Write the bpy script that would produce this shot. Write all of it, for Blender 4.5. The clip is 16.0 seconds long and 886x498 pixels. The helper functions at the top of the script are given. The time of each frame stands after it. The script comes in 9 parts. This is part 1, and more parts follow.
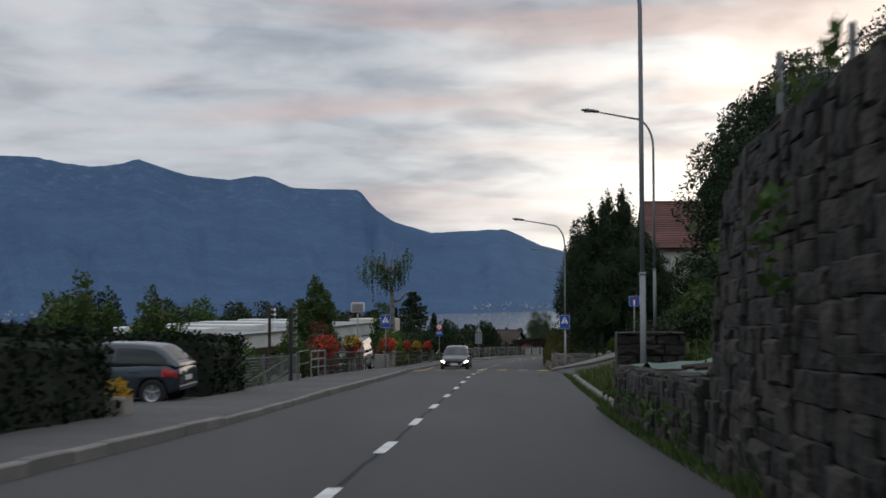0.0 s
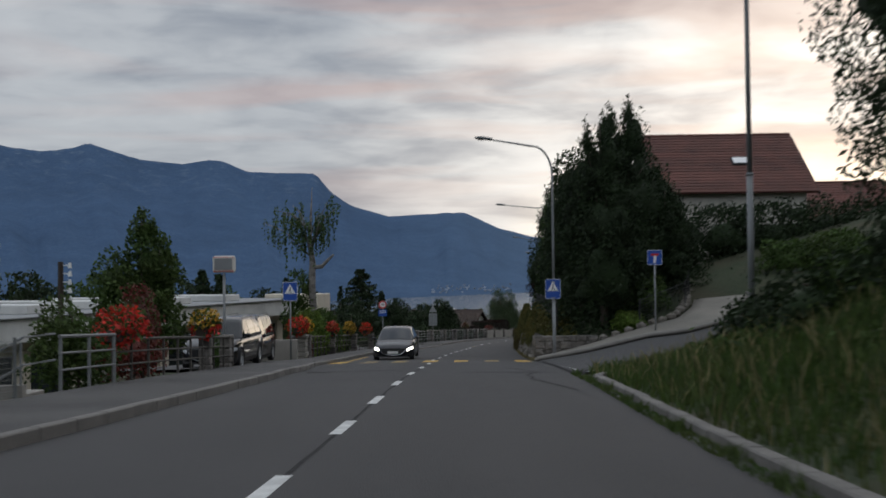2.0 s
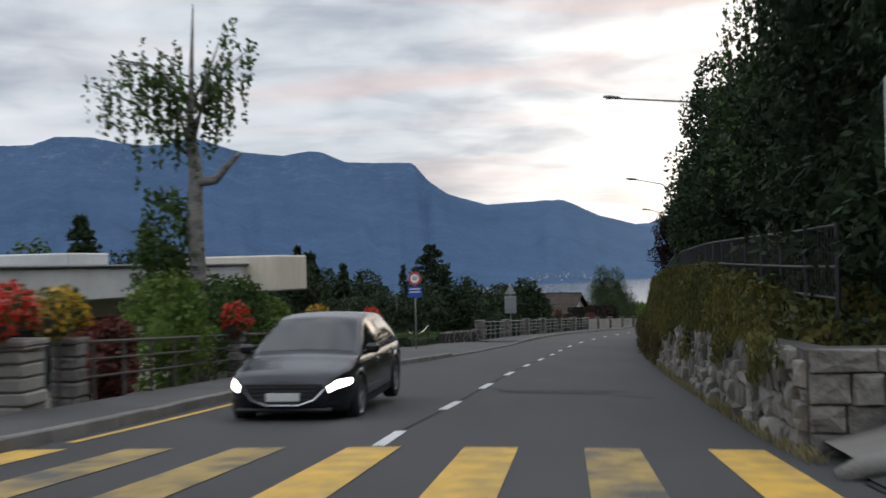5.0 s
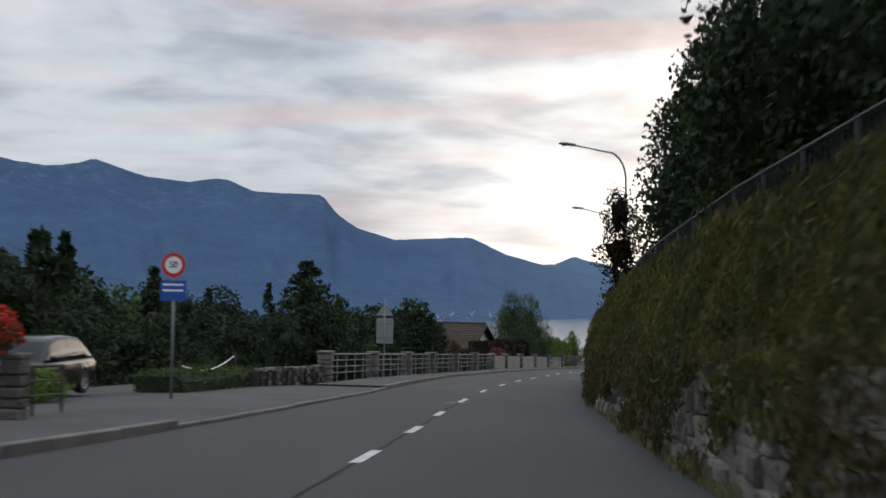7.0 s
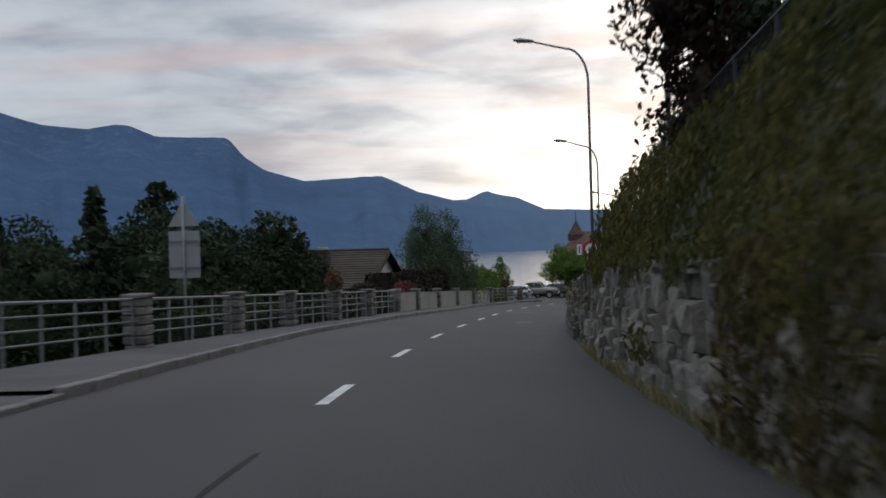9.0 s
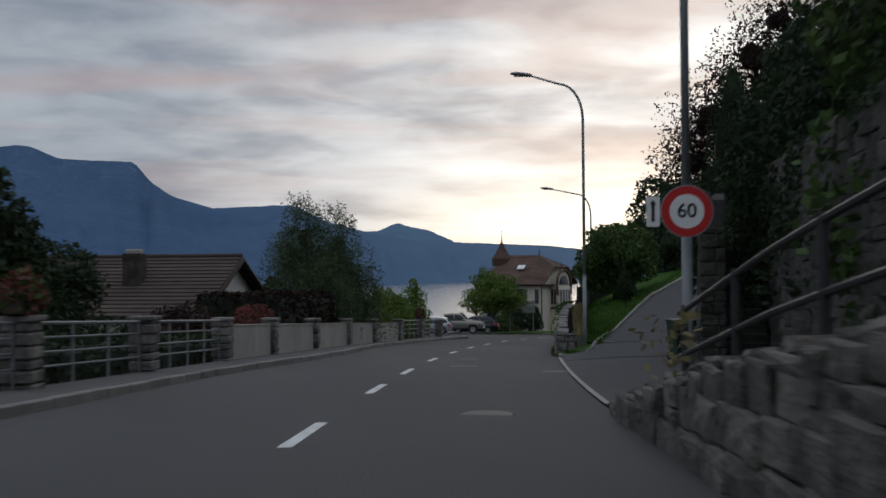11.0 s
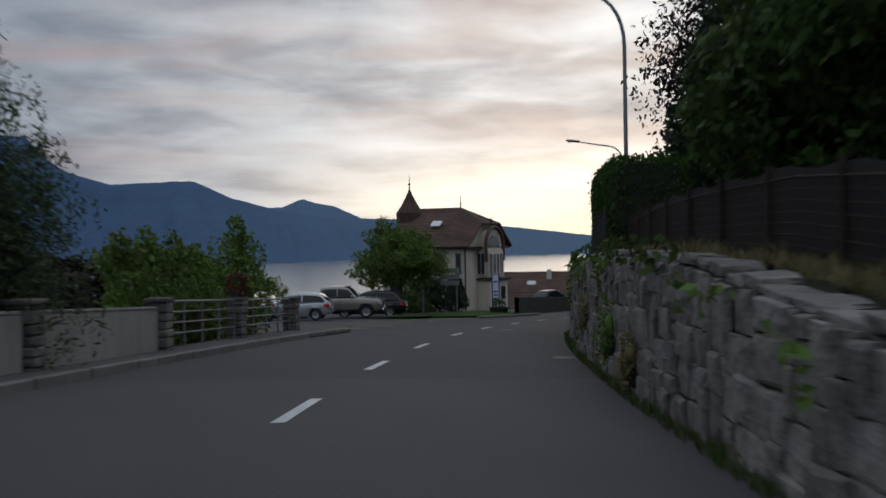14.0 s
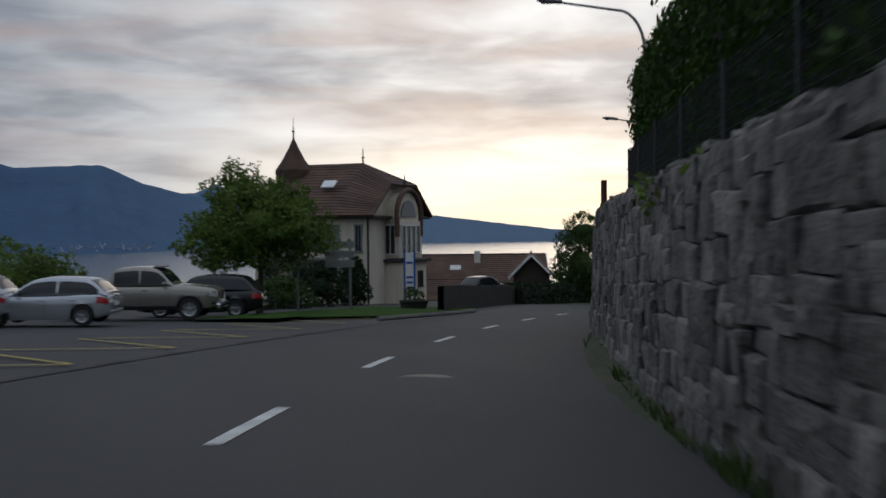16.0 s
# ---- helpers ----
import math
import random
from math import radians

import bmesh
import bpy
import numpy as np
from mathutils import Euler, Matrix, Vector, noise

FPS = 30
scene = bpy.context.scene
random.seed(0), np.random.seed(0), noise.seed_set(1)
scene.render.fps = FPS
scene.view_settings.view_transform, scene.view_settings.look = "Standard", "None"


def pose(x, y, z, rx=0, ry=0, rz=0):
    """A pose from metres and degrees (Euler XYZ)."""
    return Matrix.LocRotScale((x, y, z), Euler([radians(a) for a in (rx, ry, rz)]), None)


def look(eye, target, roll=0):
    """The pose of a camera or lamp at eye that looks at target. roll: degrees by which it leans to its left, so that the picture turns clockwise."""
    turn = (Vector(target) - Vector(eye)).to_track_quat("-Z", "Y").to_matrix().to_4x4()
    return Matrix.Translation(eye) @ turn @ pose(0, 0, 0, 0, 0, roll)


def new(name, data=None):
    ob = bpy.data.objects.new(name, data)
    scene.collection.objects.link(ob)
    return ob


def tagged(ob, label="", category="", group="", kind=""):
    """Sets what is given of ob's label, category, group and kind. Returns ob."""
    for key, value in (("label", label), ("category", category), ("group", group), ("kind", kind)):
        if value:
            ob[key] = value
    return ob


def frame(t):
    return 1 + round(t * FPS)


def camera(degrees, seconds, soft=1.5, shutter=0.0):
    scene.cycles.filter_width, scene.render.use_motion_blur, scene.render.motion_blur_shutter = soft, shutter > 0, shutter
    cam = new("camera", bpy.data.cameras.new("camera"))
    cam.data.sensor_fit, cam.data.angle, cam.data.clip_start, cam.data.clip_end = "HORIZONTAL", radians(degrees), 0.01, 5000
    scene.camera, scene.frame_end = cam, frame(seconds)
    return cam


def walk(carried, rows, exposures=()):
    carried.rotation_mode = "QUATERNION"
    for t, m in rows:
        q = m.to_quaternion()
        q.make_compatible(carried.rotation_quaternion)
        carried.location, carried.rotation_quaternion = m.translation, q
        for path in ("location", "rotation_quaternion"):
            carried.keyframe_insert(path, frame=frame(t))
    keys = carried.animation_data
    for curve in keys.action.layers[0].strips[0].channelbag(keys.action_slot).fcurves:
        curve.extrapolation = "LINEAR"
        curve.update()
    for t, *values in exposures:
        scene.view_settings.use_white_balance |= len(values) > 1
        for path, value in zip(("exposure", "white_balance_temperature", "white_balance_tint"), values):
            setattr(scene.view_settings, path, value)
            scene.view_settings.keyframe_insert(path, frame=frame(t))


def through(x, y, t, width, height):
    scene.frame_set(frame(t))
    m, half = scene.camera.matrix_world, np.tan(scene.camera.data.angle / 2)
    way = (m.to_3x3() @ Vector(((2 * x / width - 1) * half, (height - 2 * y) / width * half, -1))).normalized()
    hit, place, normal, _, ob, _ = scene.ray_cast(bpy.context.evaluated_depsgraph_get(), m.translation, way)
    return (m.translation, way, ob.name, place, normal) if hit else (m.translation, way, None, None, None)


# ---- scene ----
cam = camera(46.0, 16.0, soft=1.6, shutter=0.4)
# seconds, place, yaw, pitch, roll
PATH = [
    (0.0, 0.000, 0.000, 1.150, -0.00, 2.27, 0.15),
    (0.5, 0.222, 4.836, 0.864, -0.76, 2.79, 0.03),
    (1.0, 0.494, 9.707, 0.564, -2.17, 2.07, 0.08),
    (1.5, 0.757, 14.633, 0.271, -2.91, 2.18, 0.26),
    (2.0, 1.094, 19.628, -0.041, -2.29, 1.37, 0.67),
    (2.5, 1.438, 24.742, -0.317, 2.26, -0.21, 1.67),
    (3.0, 1.876, 29.950, -0.597, 6.71, -0.68, 2.57),
    (3.5, 2.302, 35.334, -0.840, 7.75, -1.52, 2.65),
    (4.0, 2.703, 40.531, -1.095, 7.54, -0.38, 2.11),
    (4.5, 3.206, 46.005, -1.378, 5.31, -0.16, 1.81),
    (5.0, 3.631, 51.605, -1.721, 3.15, 0.85, 1.18),
    (5.5, 4.036, 57.177, -2.114, 1.60, 1.90, 0.58),
    (6.0, 4.444, 62.780, -2.501, 0.40, 2.74, 0.05),
    (6.5, 4.877, 68.501, -2.796, -0.71, 3.13, -0.42),
    (7.0, 5.356, 74.279, -3.119, -1.98, 2.80, -0.79),
    (7.5, 5.905, 80.127, -3.461, -3.68, 1.52, -1.04),
    (7.7, 6.150, 82.490, -3.598, -4.55, 0.67, -1.11),
    (8.0, 6.522, 86.052, -3.801, -4.99, 0.48, 0.50),
    (8.2, 6.781, 88.426, -3.933, -5.19, 0.25, 1.02),
    (8.5, 7.178, 91.987, -4.126, -5.63, -0.09, 1.50),
    (9.0, 7.876, 97.900, -4.435, -6.71, -0.62, 1.67),
    (9.5, 8.642, 103.747, -4.748, -8.02, -0.91, 1.35),
    (10.0, 9.500, 109.504, -5.059, -9.39, -0.83, 0.84),
    (10.5, 10.473, 115.147, -5.357, -10.65, -0.22, 0.45),
    (11.0, 11.586, 120.655, -5.629, -11.62, 1.07, 0.47),
    (11.5, 12.795, 126.051, -5.913, -12.43, -0.32, 1.47),
    (12.0, 14.056, 131.356, -6.156, -12.28, -1.47, 1.75),
    (12.5, 15.357, 136.587, -6.459, -14.34, -1.44, 1.10),
    (13.0, 16.756, 141.841, -6.726, -14.33, -0.32, 1.25),
    (13.5, 18.301, 147.305, -6.994, -15.28, 0.65, 1.25),
    (14.0, 19.905, 152.633, -7.251, -16.74, -0.29, 0.94),
    (14.5, 21.658, 158.080, -7.556, -17.23, -0.67, 0.31),
    (15.0, 23.561, 163.757, -7.873, -18.23, -0.74, 1.33),
    (15.5, 25.691, 169.463, -8.207, -19.71, -0.65, 0.84),
    (16.0, 28.020, 175.041, -8.485, -21.30, -1.00, 0.55),
]
walk(cam, [(t, pose(x, y, z, 90 + pitch, roll, yaw)) for t, x, y, z, yaw, pitch, roll in PATH],
     [(t, e, 6850 - 550 * min(1, max(0, (t - 6) / 7)), 9) for t, e in ((0, 0.1), (1, 0.0), (2, -0.1), (2.5, -0.05), (3, 0.25), (3.5, 0.45), (4.5, 0.52), (5.2, 0.45), (7.5, 0.25), (8.2, 0.15), (10.3, -0.2), (12.0, -0.55), (16, -0.62))])

# middle of the road, every 12 m along it
ROAD_START, ROAD_STEP = -30.0, 12.0
ROAD = [
    (-2.83, -28.94, 1.71),
    (-2.32, -17.91, 1.06),
    (-1.77, -5.93, 0.35),
    (-1.21, 6.06, -0.36),
    (-0.52, 18.04, -1.09),
    (0.38, 30.01, -1.74),
    (1.33, 41.97, -2.31),
    (2.30, 53.93, -3.03),
    (3.18, 65.90, -3.81),
    (4.19, 77.86, -4.47),
    (5.42, 89.79, -5.15),
    (6.86, 101.70, -5.78),
    (8.68, 113.56, -6.41),
    (11.09, 125.32, -7.01),
    (13.91, 136.98, -7.61),
    (17.11, 148.55, -8.18),
    (20.72, 159.99, -8.79),
    (24.82, 171.26, -9.42),
    (29.55, 182.29, -10.03),
    (35.02, 192.97, -10.69),
    (41.26, 203.22, -11.34),
    (48.31, 212.92, -11.99),
    (56.07, 222.07, -12.65),
    (64.53, 230.56, -13.30),
    (73.62, 238.40, -13.95),
    (83.29, 245.49, -14.61),
]

# ---- sky and light ----
SUN_AZIMUTH, SUN_HEIGHT = radians(27), radians(5)
world = bpy.data.worlds.new("dusk_sky")
scene.world = world
world.use_nodes = True
wn, wl = world.node_tree.nodes, world.node_tree.links
wn.clear()


def wnode(kind, **values):
    n = wn.new(kind)
    for k, v in values.items():
        n.inputs[k].default_value = v
    return n


def wmath(op, a, b=None, c=None, clamp=False):
    n = wn.new("ShaderNodeMath")
    n.operation, n.use_clamp = op, clamp
    for i, v in enumerate((a, b, c)):
        if v is None:
            continue
        if isinstance(v, (int, float)):
            n.inputs[i].default_value = v
        else:
            wl.new(v, n.inputs[i])
    return n.outputs[0]


def wmix(fac, a, b):
    n = wn.new("ShaderNodeMix")
    n.data_type = "RGBA"
    for i, v in ((0, fac), (6, a), (7, b)):
        if isinstance(v, (int, float)):
            n.inputs[i].default_value = v
        elif isinstance(v, tuple):
            n.inputs[i].default_value = (*v, 1)
        else:
            wl.new(v, n.inputs[i])
    return n.outputs[2]


def wramp(fac, *stops):
    n = wn.new("ShaderNodeValToRGB")
    el = n.color_ramp.elements
    while len(el) < len(stops):
        el.new(0.5)
    for e, (p, c) in zip(el, stops):
        e.position, e.color = p, (c, c, c, 1)
    wl.new(fac, n.inputs[0])
    return n.outputs[0]


sky = wn.new("ShaderNodeTexSky")
sky.sky_type, sky.sun_disc = "NISHITA", False
sky.sun_elevation, sky.sun_rotation = SUN_HEIGHT, SUN_AZIMUTH
sky.altitude, sky.dust_density = 500, 2.0
coord = wn.new("ShaderNodeTexCoord")
split = wn.new("ShaderNodeSeparateXYZ")
wl.new(coord.outputs["Generated"], split.inputs[0])
dx, dy, dz = split.outputs
up = wmath("MAXIMUM", dz, 0.0)
# banks of cloud by bearing and height, flatter towards the horizon
deck = wn.new("ShaderNodeCombineXYZ")
wl.new(wmath("ARCTAN2", dx, dy), deck.inputs[0])
wl.new(wmath("LOGARITHM", wmath("ADD", up, 0.12), 2.718), deck.inputs[1])


def clouds(scale, detail, offset, stretch=1.0, distortion=0.4):
    m = wn.new("ShaderNodeMapping")
    m.inputs["Location"].default_value = offset
    m.inputs["Scale"].default_value = (scale, scale * stretch, 1)
    wl.new(deck.outputs[0], m.inputs[0])
    n = wnode("ShaderNodeTexNoise", Scale=1.0, Detail=detail, Roughness=0.48, Distortion=distortion)
    wl.new(m.outputs[0], n.inputs["Vector"])
    return n.outputs[0]


broad = clouds(2.1, 5, (3.1, 1.7, 0), 1.45, 0.3)
fine = clouds(4.6, 6, (0.3, 5.2, 0), 1.5, 0.5)
puffs = clouds(13.0, 6, (2.0, 9.4, 0), 0.9, 0.5)
body = wmath("ADD", wmath("MULTIPLY", broad, 0.44), wmath("ADD", wmath("MULTIPLY", fine, 0.34), wmath("MULTIPLY", puffs, 0.22)))
shade = wramp(body, (0.39, 0.0), (0.46, 0.30), (0.53, 0.72), (0.61, 1.0))
# how near the sunset a direction is
sunward = wmath("ADD", wmath("MULTIPLY", dx, math.sin(SUN_AZIMUTH)), wmath("MULTIPLY", dy, math.cos(SUN_AZIMUTH)))
glow = wramp(sunward, (0.84, 0.0), (0.945, 0.42), (1.0, 1.0))
low = wramp(up, (0.0, 1.0), (0.20, 0.9), (0.44, 0.0))
warm = wmath("MULTIPLY", glow, low, clamp=True)
dark_cloud = wmix(warm, (0.290, 0.342, 0.440), (0.84, 0.81, 0.84))
light_cloud = wmix(warm, (0.645, 0.70, 0.785), (2.30, 2.22, 2.12))
cover = wmix(shade, dark_cloud, light_cloud)
# mauve where thin cloud lets the evening light through
pink = wmath("MULTIPLY", wramp(clouds(2.2, 5, (7.7, 2.2, 0), 2.6, 0.5), (0.43, 0.0), (0.57, 1.0)), wramp(sunward, (0.55, 0.0), (0.9, 0.9)), clamp=True)
blush = wmix(warm, (0.66, 0.475, 0.475), (1.30, 1.02, 0.86))
cover = wmix(wmath("MULTIPLY", pink, wramp(up, (0.05, 0.0), (0.11, 0.55), (0.22, 0.62), (0.40, 0.3))), cover, blush)
rim = wmath("MULTIPLY", wramp(up, (0.0, 1.0), (0.045, 0.85), (0.10, 0.0)), wramp(sunward, (0.93, 0.0), (1.0, 1.0)), clamp=True)
cover = wmix(wmath("MULTIPLY", rim, 0.75), cover, (2.20, 1.90, 1.42))
# an overcast sky is brighter overhead than at the horizon
zenith = wmath("ADD", 1.0, wmath("MULTIPLY", wramp(up, (0.32, 0.0), (0.8, 1.0)), 1.1))
lifted = wn.new("ShaderNodeVectorMath")
lifted.operation = "SCALE"
wl.new(cover, lifted.inputs[0])
wl.new(zenith, lifted.inputs["Scale"])
clear = wn.new("ShaderNodeVectorMath")
clear.operation = "SCALE"
wl.new(sky.outputs[0], clear.inputs[0])
clear.inputs["Scale"].default_value = 0.10
whole = wmix(0.94, clear.outputs[0], lifted.outputs[0])
below = wmath("LESS_THAN", dz, -0.02)
whole = wmix(below, whole, (0.10, 0.12, 0.15))
background = wnode("ShaderNodeBackground", Strength=0.88)
wl.new(whole, background.inputs[0])
wl.new(background.outputs[0], wn.new("ShaderNodeOutputWorld").inputs[0])

sun = new("sun", bpy.data.lights.new("sun", "SUN"))
sun.data.energy, sun.data.angle, sun.data.color = 0.16, radians(25), (1.0, 0.84, 0.66)
sun.matrix_world = look((0, 0, 100), (-100 * math.sin(SUN_AZIMUTH), -100 * math.cos(SUN_AZIMUTH), 100 - 100 * math.tan(SUN_HEIGHT + radians(4))))

# ---- materials ----
def material(name, base, rough=0.8, metal=0.0, vary=0.25, scale=3.0, fine=40.0, bump=0.0, hue=None, per_object=0.0, per_island=0.0, coat=0.0, sheen=0.0, spec=0.5, stretch=(1, 1, 1), through=0.0, streak=0.0):
    """A surface whose colour varies at two scales, with fine relief."""
    m = bpy.data.materials.new(name)
    m.use_nodes = True
    nodes, links = m.node_tree.nodes, m.node_tree.links
    bsdf = nodes["Principled BSDF"]
    bsdf.inputs["Roughness"].default_value, bsdf.inputs["Metallic"].default_value = rough, metal
    bsdf.inputs["Coat Weight"].default_value, bsdf.inputs["Specular IOR Level"].default_value = coat, spec
    bsdf.inputs["Coat Roughness"].default_value = 0.08
    geo = nodes.new("ShaderNodeNewGeometry")
    mapping = nodes.new("ShaderNodeMapping")
    mapping.inputs["Scale"].default_value = stretch
    links.new(geo.outputs["Position"], mapping.inputs[0])

    def noise_tex(s, detail):
        n = nodes.new("ShaderNodeTexNoise")
        n.inputs["Scale"].default_value, n.inputs["Detail"].default_value, n.inputs["Roughness"].default_value = s, detail, 0.6
        links.new(mapping.outputs[0], n.inputs["Vector"])
        return n.outputs[0]

    def calc(op, a, b):
        n = nodes.new("ShaderNodeMath")
        n.operation = op
        for i, v in enumerate((a, b)):
            if isinstance(v, (int, float)):
                n.inputs[i].default_value = v
            else:
                links.new(v, n.inputs[i])
        return n.outputs[0]

    large, small = noise_tex(scale, 4), noise_tex(fine, 3)
    value = calc("ADD", calc("MULTIPLY", calc("SUBTRACT", large, 0.5), 2.4 * vary), calc("MULTIPLY", calc("SUBTRACT", small, 0.5), 1.6 * vary))
    if per_object:
        info = nodes.new("ShaderNodeObjectInfo")
        value = calc("ADD", value, calc("MULTIPLY", calc("SUBTRACT", info.outputs["Random"], 0.5), 2 * per_object))
    if per_island:
        value = calc("ADD", value, calc("MULTIPLY", calc("SUBTRACT", geo.outputs["Random Per Island"], 0.5), 2 * per_island))
    if streak:
        down = nodes.new("ShaderNodeMapping")
        down.inputs["Scale"].default_value = (2.2, 2.2, 0.25)
        links.new(geo.outputs["Position"], down.inputs[0])
        n = nodes.new("ShaderNodeTexNoise")
        n.inputs["Scale"].default_value, n.inputs["Detail"].default_value = 2.0, 5
        links.new(down.outputs[0], n.inputs["Vector"])
        value = calc("ADD", value, calc("MULTIPLY", calc("SUBTRACT", n.outputs[0], 0.52), -2 * streak))
    factor = calc("ADD", value, 1.0)
    tint = nodes.new("ShaderNodeMix")
    tint.data_type = "RGBA"
    tint.inputs[6].default_value = (*base, 1)
    tint.inputs[7].default_value = (*(hue or base), 1)
    pick = calc("MULTIPLY", calc("SUBTRACT", noise_tex(scale * 0.7 + 0.13, 5), 0.42), 4.0)
    pick_clamp = nodes.new("ShaderNodeClamp")
    links.new(pick, pick_clamp.inputs[0])
    links.new(pick_clamp.outputs[0], tint.inputs[0])
    times = nodes.new("ShaderNodeVectorMath")
    times.operation = "SCALE"
    links.new(tint.outputs[2], times.inputs[0])
    links.new(factor, times.inputs["Scale"])
    links.new(times.outputs[0], bsdf.inputs["Base Color"])
    if bump:
        b = nodes.new("ShaderNodeBump")
        b.inputs["Strength"].default_value, b.inputs["Distance"].default_value = min(1.0, bump), 0.04
        links.new(calc("ADD", small, calc("MULTIPLY", large, 0.6)), b.inputs["Height"])
        links.new(b.outputs[0], bsdf.inputs["Normal"])
    if through:
        thin = nodes.new("ShaderNodeBsdfTranslucent")
        links.new(times.outputs[0], thin.inputs[0])
        mix = nodes.new("ShaderNodeMixShader")
        mix.inputs[0].default_value = through
        links.new(bsdf.outputs[0], mix.inputs[1])
        links.new(thin.outputs[0], mix.inputs[2])
        links.new(mix.outputs[0], nodes["Material Output"].inputs[0])
    return m


def glass(name, colour=(0.02, 0.025, 0.03), rough=0.04):
    m = bpy.data.materials.new(name)
    m.use_nodes = True
    b = m.node_tree.nodes["Principled BSDF"]
    b.inputs["Base Color"].default_value = (*colour, 1)
    b.inputs["Roughness"].default_value, b.inputs["IOR"].default_value = rough, 1.5
    b.inputs["Specular IOR Level"].default_value = 0.4
    return m


def lamp_glow(name, colour, strength):
    m = bpy.data.materials.new(name)
    m.use_nodes = True
    b = m.node_tree.nodes["Principled BSDF"]
    b.inputs["Emission Color"].default_value = (*colour, 1)
    b.inputs["Emission Strength"].default_value = strength
    return m


ASPHALT = material("asphalt", (0.048, 0.0465, 0.0475), 0.80, vary=0.36, scale=0.30, fine=60, bump=0.6, stretch=(1, 0.30, 1), hue=(0.056, 0.0535, 0.0535), spec=0.40)
# the road's asphalt again, with the bend's dimmer exposure put into its colour
ASPHALT_DIMMED = material("asphalt_dimmed", (0.040, 0.039, 0.041), 0.80, vary=0.34, scale=0.30, fine=60, bump=0.6, stretch=(1, 0.30, 1), hue=(0.046, 0.0445, 0.045), spec=0.38)
ASPHALT_DARK = material("tarred_joint", (0.026, 0.0255, 0.026), 0.9, vary=0.4, scale=1.2, fine=60, bump=0.4, spec=0.25)
ASPHALT_PATCH = material("asphalt_patch", (0.0445, 0.0433, 0.0445), 0.82, vary=0.34, scale=0.5, fine=70, bump=0.5, spec=0.33)
ASPHALT_PALE = material("pavement_asphalt", (0.082, 0.078, 0.076), 0.9, vary=0.3, scale=0.5, fine=60, bump=0.5, hue=(0.062, 0.060, 0.059))
PATH_CONCRETE = material("path_concrete", (0.20, 0.185, 0.16), 0.9, vary=0.2, scale=0.7, fine=40, bump=0.4, hue=(0.16, 0.15, 0.13))
DRIVE = material("driveway_asphalt", (0.050, 0.049, 0.050), 0.88, vary=0.28, scale=0.5, fine=60, bump=0.5)
KERB = material("kerb_stone", (0.165, 0.155, 0.142), 0.85, vary=0.40, scale=1.4, fine=35, bump=0.4, per_object=0.14)
PAINT_WHITE = material("road_paint_white", (0.60, 0.60, 0.58), 0.7, vary=0.30, scale=5, fine=45, bump=0.2, hue=(0.44, 0.44, 0.43))
PAINT_YELLOW = material("road_paint_yellow", (0.62, 0.36, 0.05), 0.7, vary=0.3, scale=3, fine=50, bump=0.2, hue=(0.36, 0.24, 0.07))
PAINT_WORN = material("road_paint_worn", (0.34, 0.23, 0.07), 0.75, vary=0.5, scale=2.2, fine=30, bump=0.3, hue=(0.075, 0.07, 0.06))
PAINT_SURVEY = material("road_paint_thin_yellow", (0.50, 0.38, 0.04), 0.75, vary=0.3, scale=3, fine=40, hue=(0.3, 0.25, 0.06))
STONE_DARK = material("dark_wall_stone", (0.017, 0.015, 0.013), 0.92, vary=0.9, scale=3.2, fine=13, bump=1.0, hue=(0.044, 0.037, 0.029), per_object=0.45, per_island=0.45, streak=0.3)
STONE_GREY = material("grey_wall_stone", (0.155, 0.141, 0.127), 0.9, vary=0.72, scale=2.4, fine=13, bump=1.0, hue=(0.086, 0.080, 0.076), per_object=0.36, per_island=0.36, streak=0.25)
STONE_MID = material("old_wall_stone", (0.098, 0.088, 0.076), 0.92, vary=0.6, scale=2.2, fine=13, bump=1.0, hue=(0.052, 0.048, 0.042), per_object=0.36, per_island=0.36, streak=0.35)
# old wall stone again, with the shade by the stair put into its colour
STONE_SHADE = material("shaded_wall_stone", (0.050, 0.047, 0.040), 0.92, vary=0.6, scale=2.2, fine=13, bump=1.0, hue=(0.030, 0.032, 0.022), per_object=0.36, per_island=0.36, streak=0.35)
STONE_PALE = material("pale_rock", (0.170, 0.154, 0.134), 0.92, vary=0.55, scale=1.8, fine=11, bump=1.0, hue=(0.080, 0.073, 0.060), per_object=0.25, per_island=0.25, streak=0.3)
MORTAR = material("mortar", (0.060, 0.055, 0.049), 0.95, vary=0.3, scale=3, fine=30, bump=0.6)
CONCRETE = material("render_concrete", (0.30, 0.28, 0.25), 0.9, vary=0.16, scale=1.1, fine=30, bump=0.35, hue=(0.25, 0.235, 0.21), streak=0.22)
SOIL = material("hillside", (0.028, 0.040, 0.016), 0.95, vary=0.4, scale=0.3, fine=6, bump=0.8, hue=(0.055, 0.050, 0.026))
LAWN = material("lawn", (0.026, 0.066, 0.009), 0.95, vary=0.35, scale=0.8, fine=18, bump=0.8, hue=(0.042, 0.088, 0.013), spec=0.1)
LAWN_BLADE = material("lawn_blade", (0.040, 0.095, 0.013), 0.85, vary=0.3, scale=0.9, fine=9, per_island=0.4, hue=(0.060, 0.115, 0.020), through=0.3, spec=0.2)
# near-black core behind the stones of the dark walls
CORE_DARK = material("dark_core_stone", (0.020, 0.019, 0.017), 0.9, vary=0.5, scale=2, fine=12, bump=0.8)
GRASS = material("grass_blade", (0.042, 0.080, 0.013), 0.8, vary=0.3, scale=1.0, fine=9, per_island=0.4, hue=(0.070, 0.095, 0.022), through=0.3)
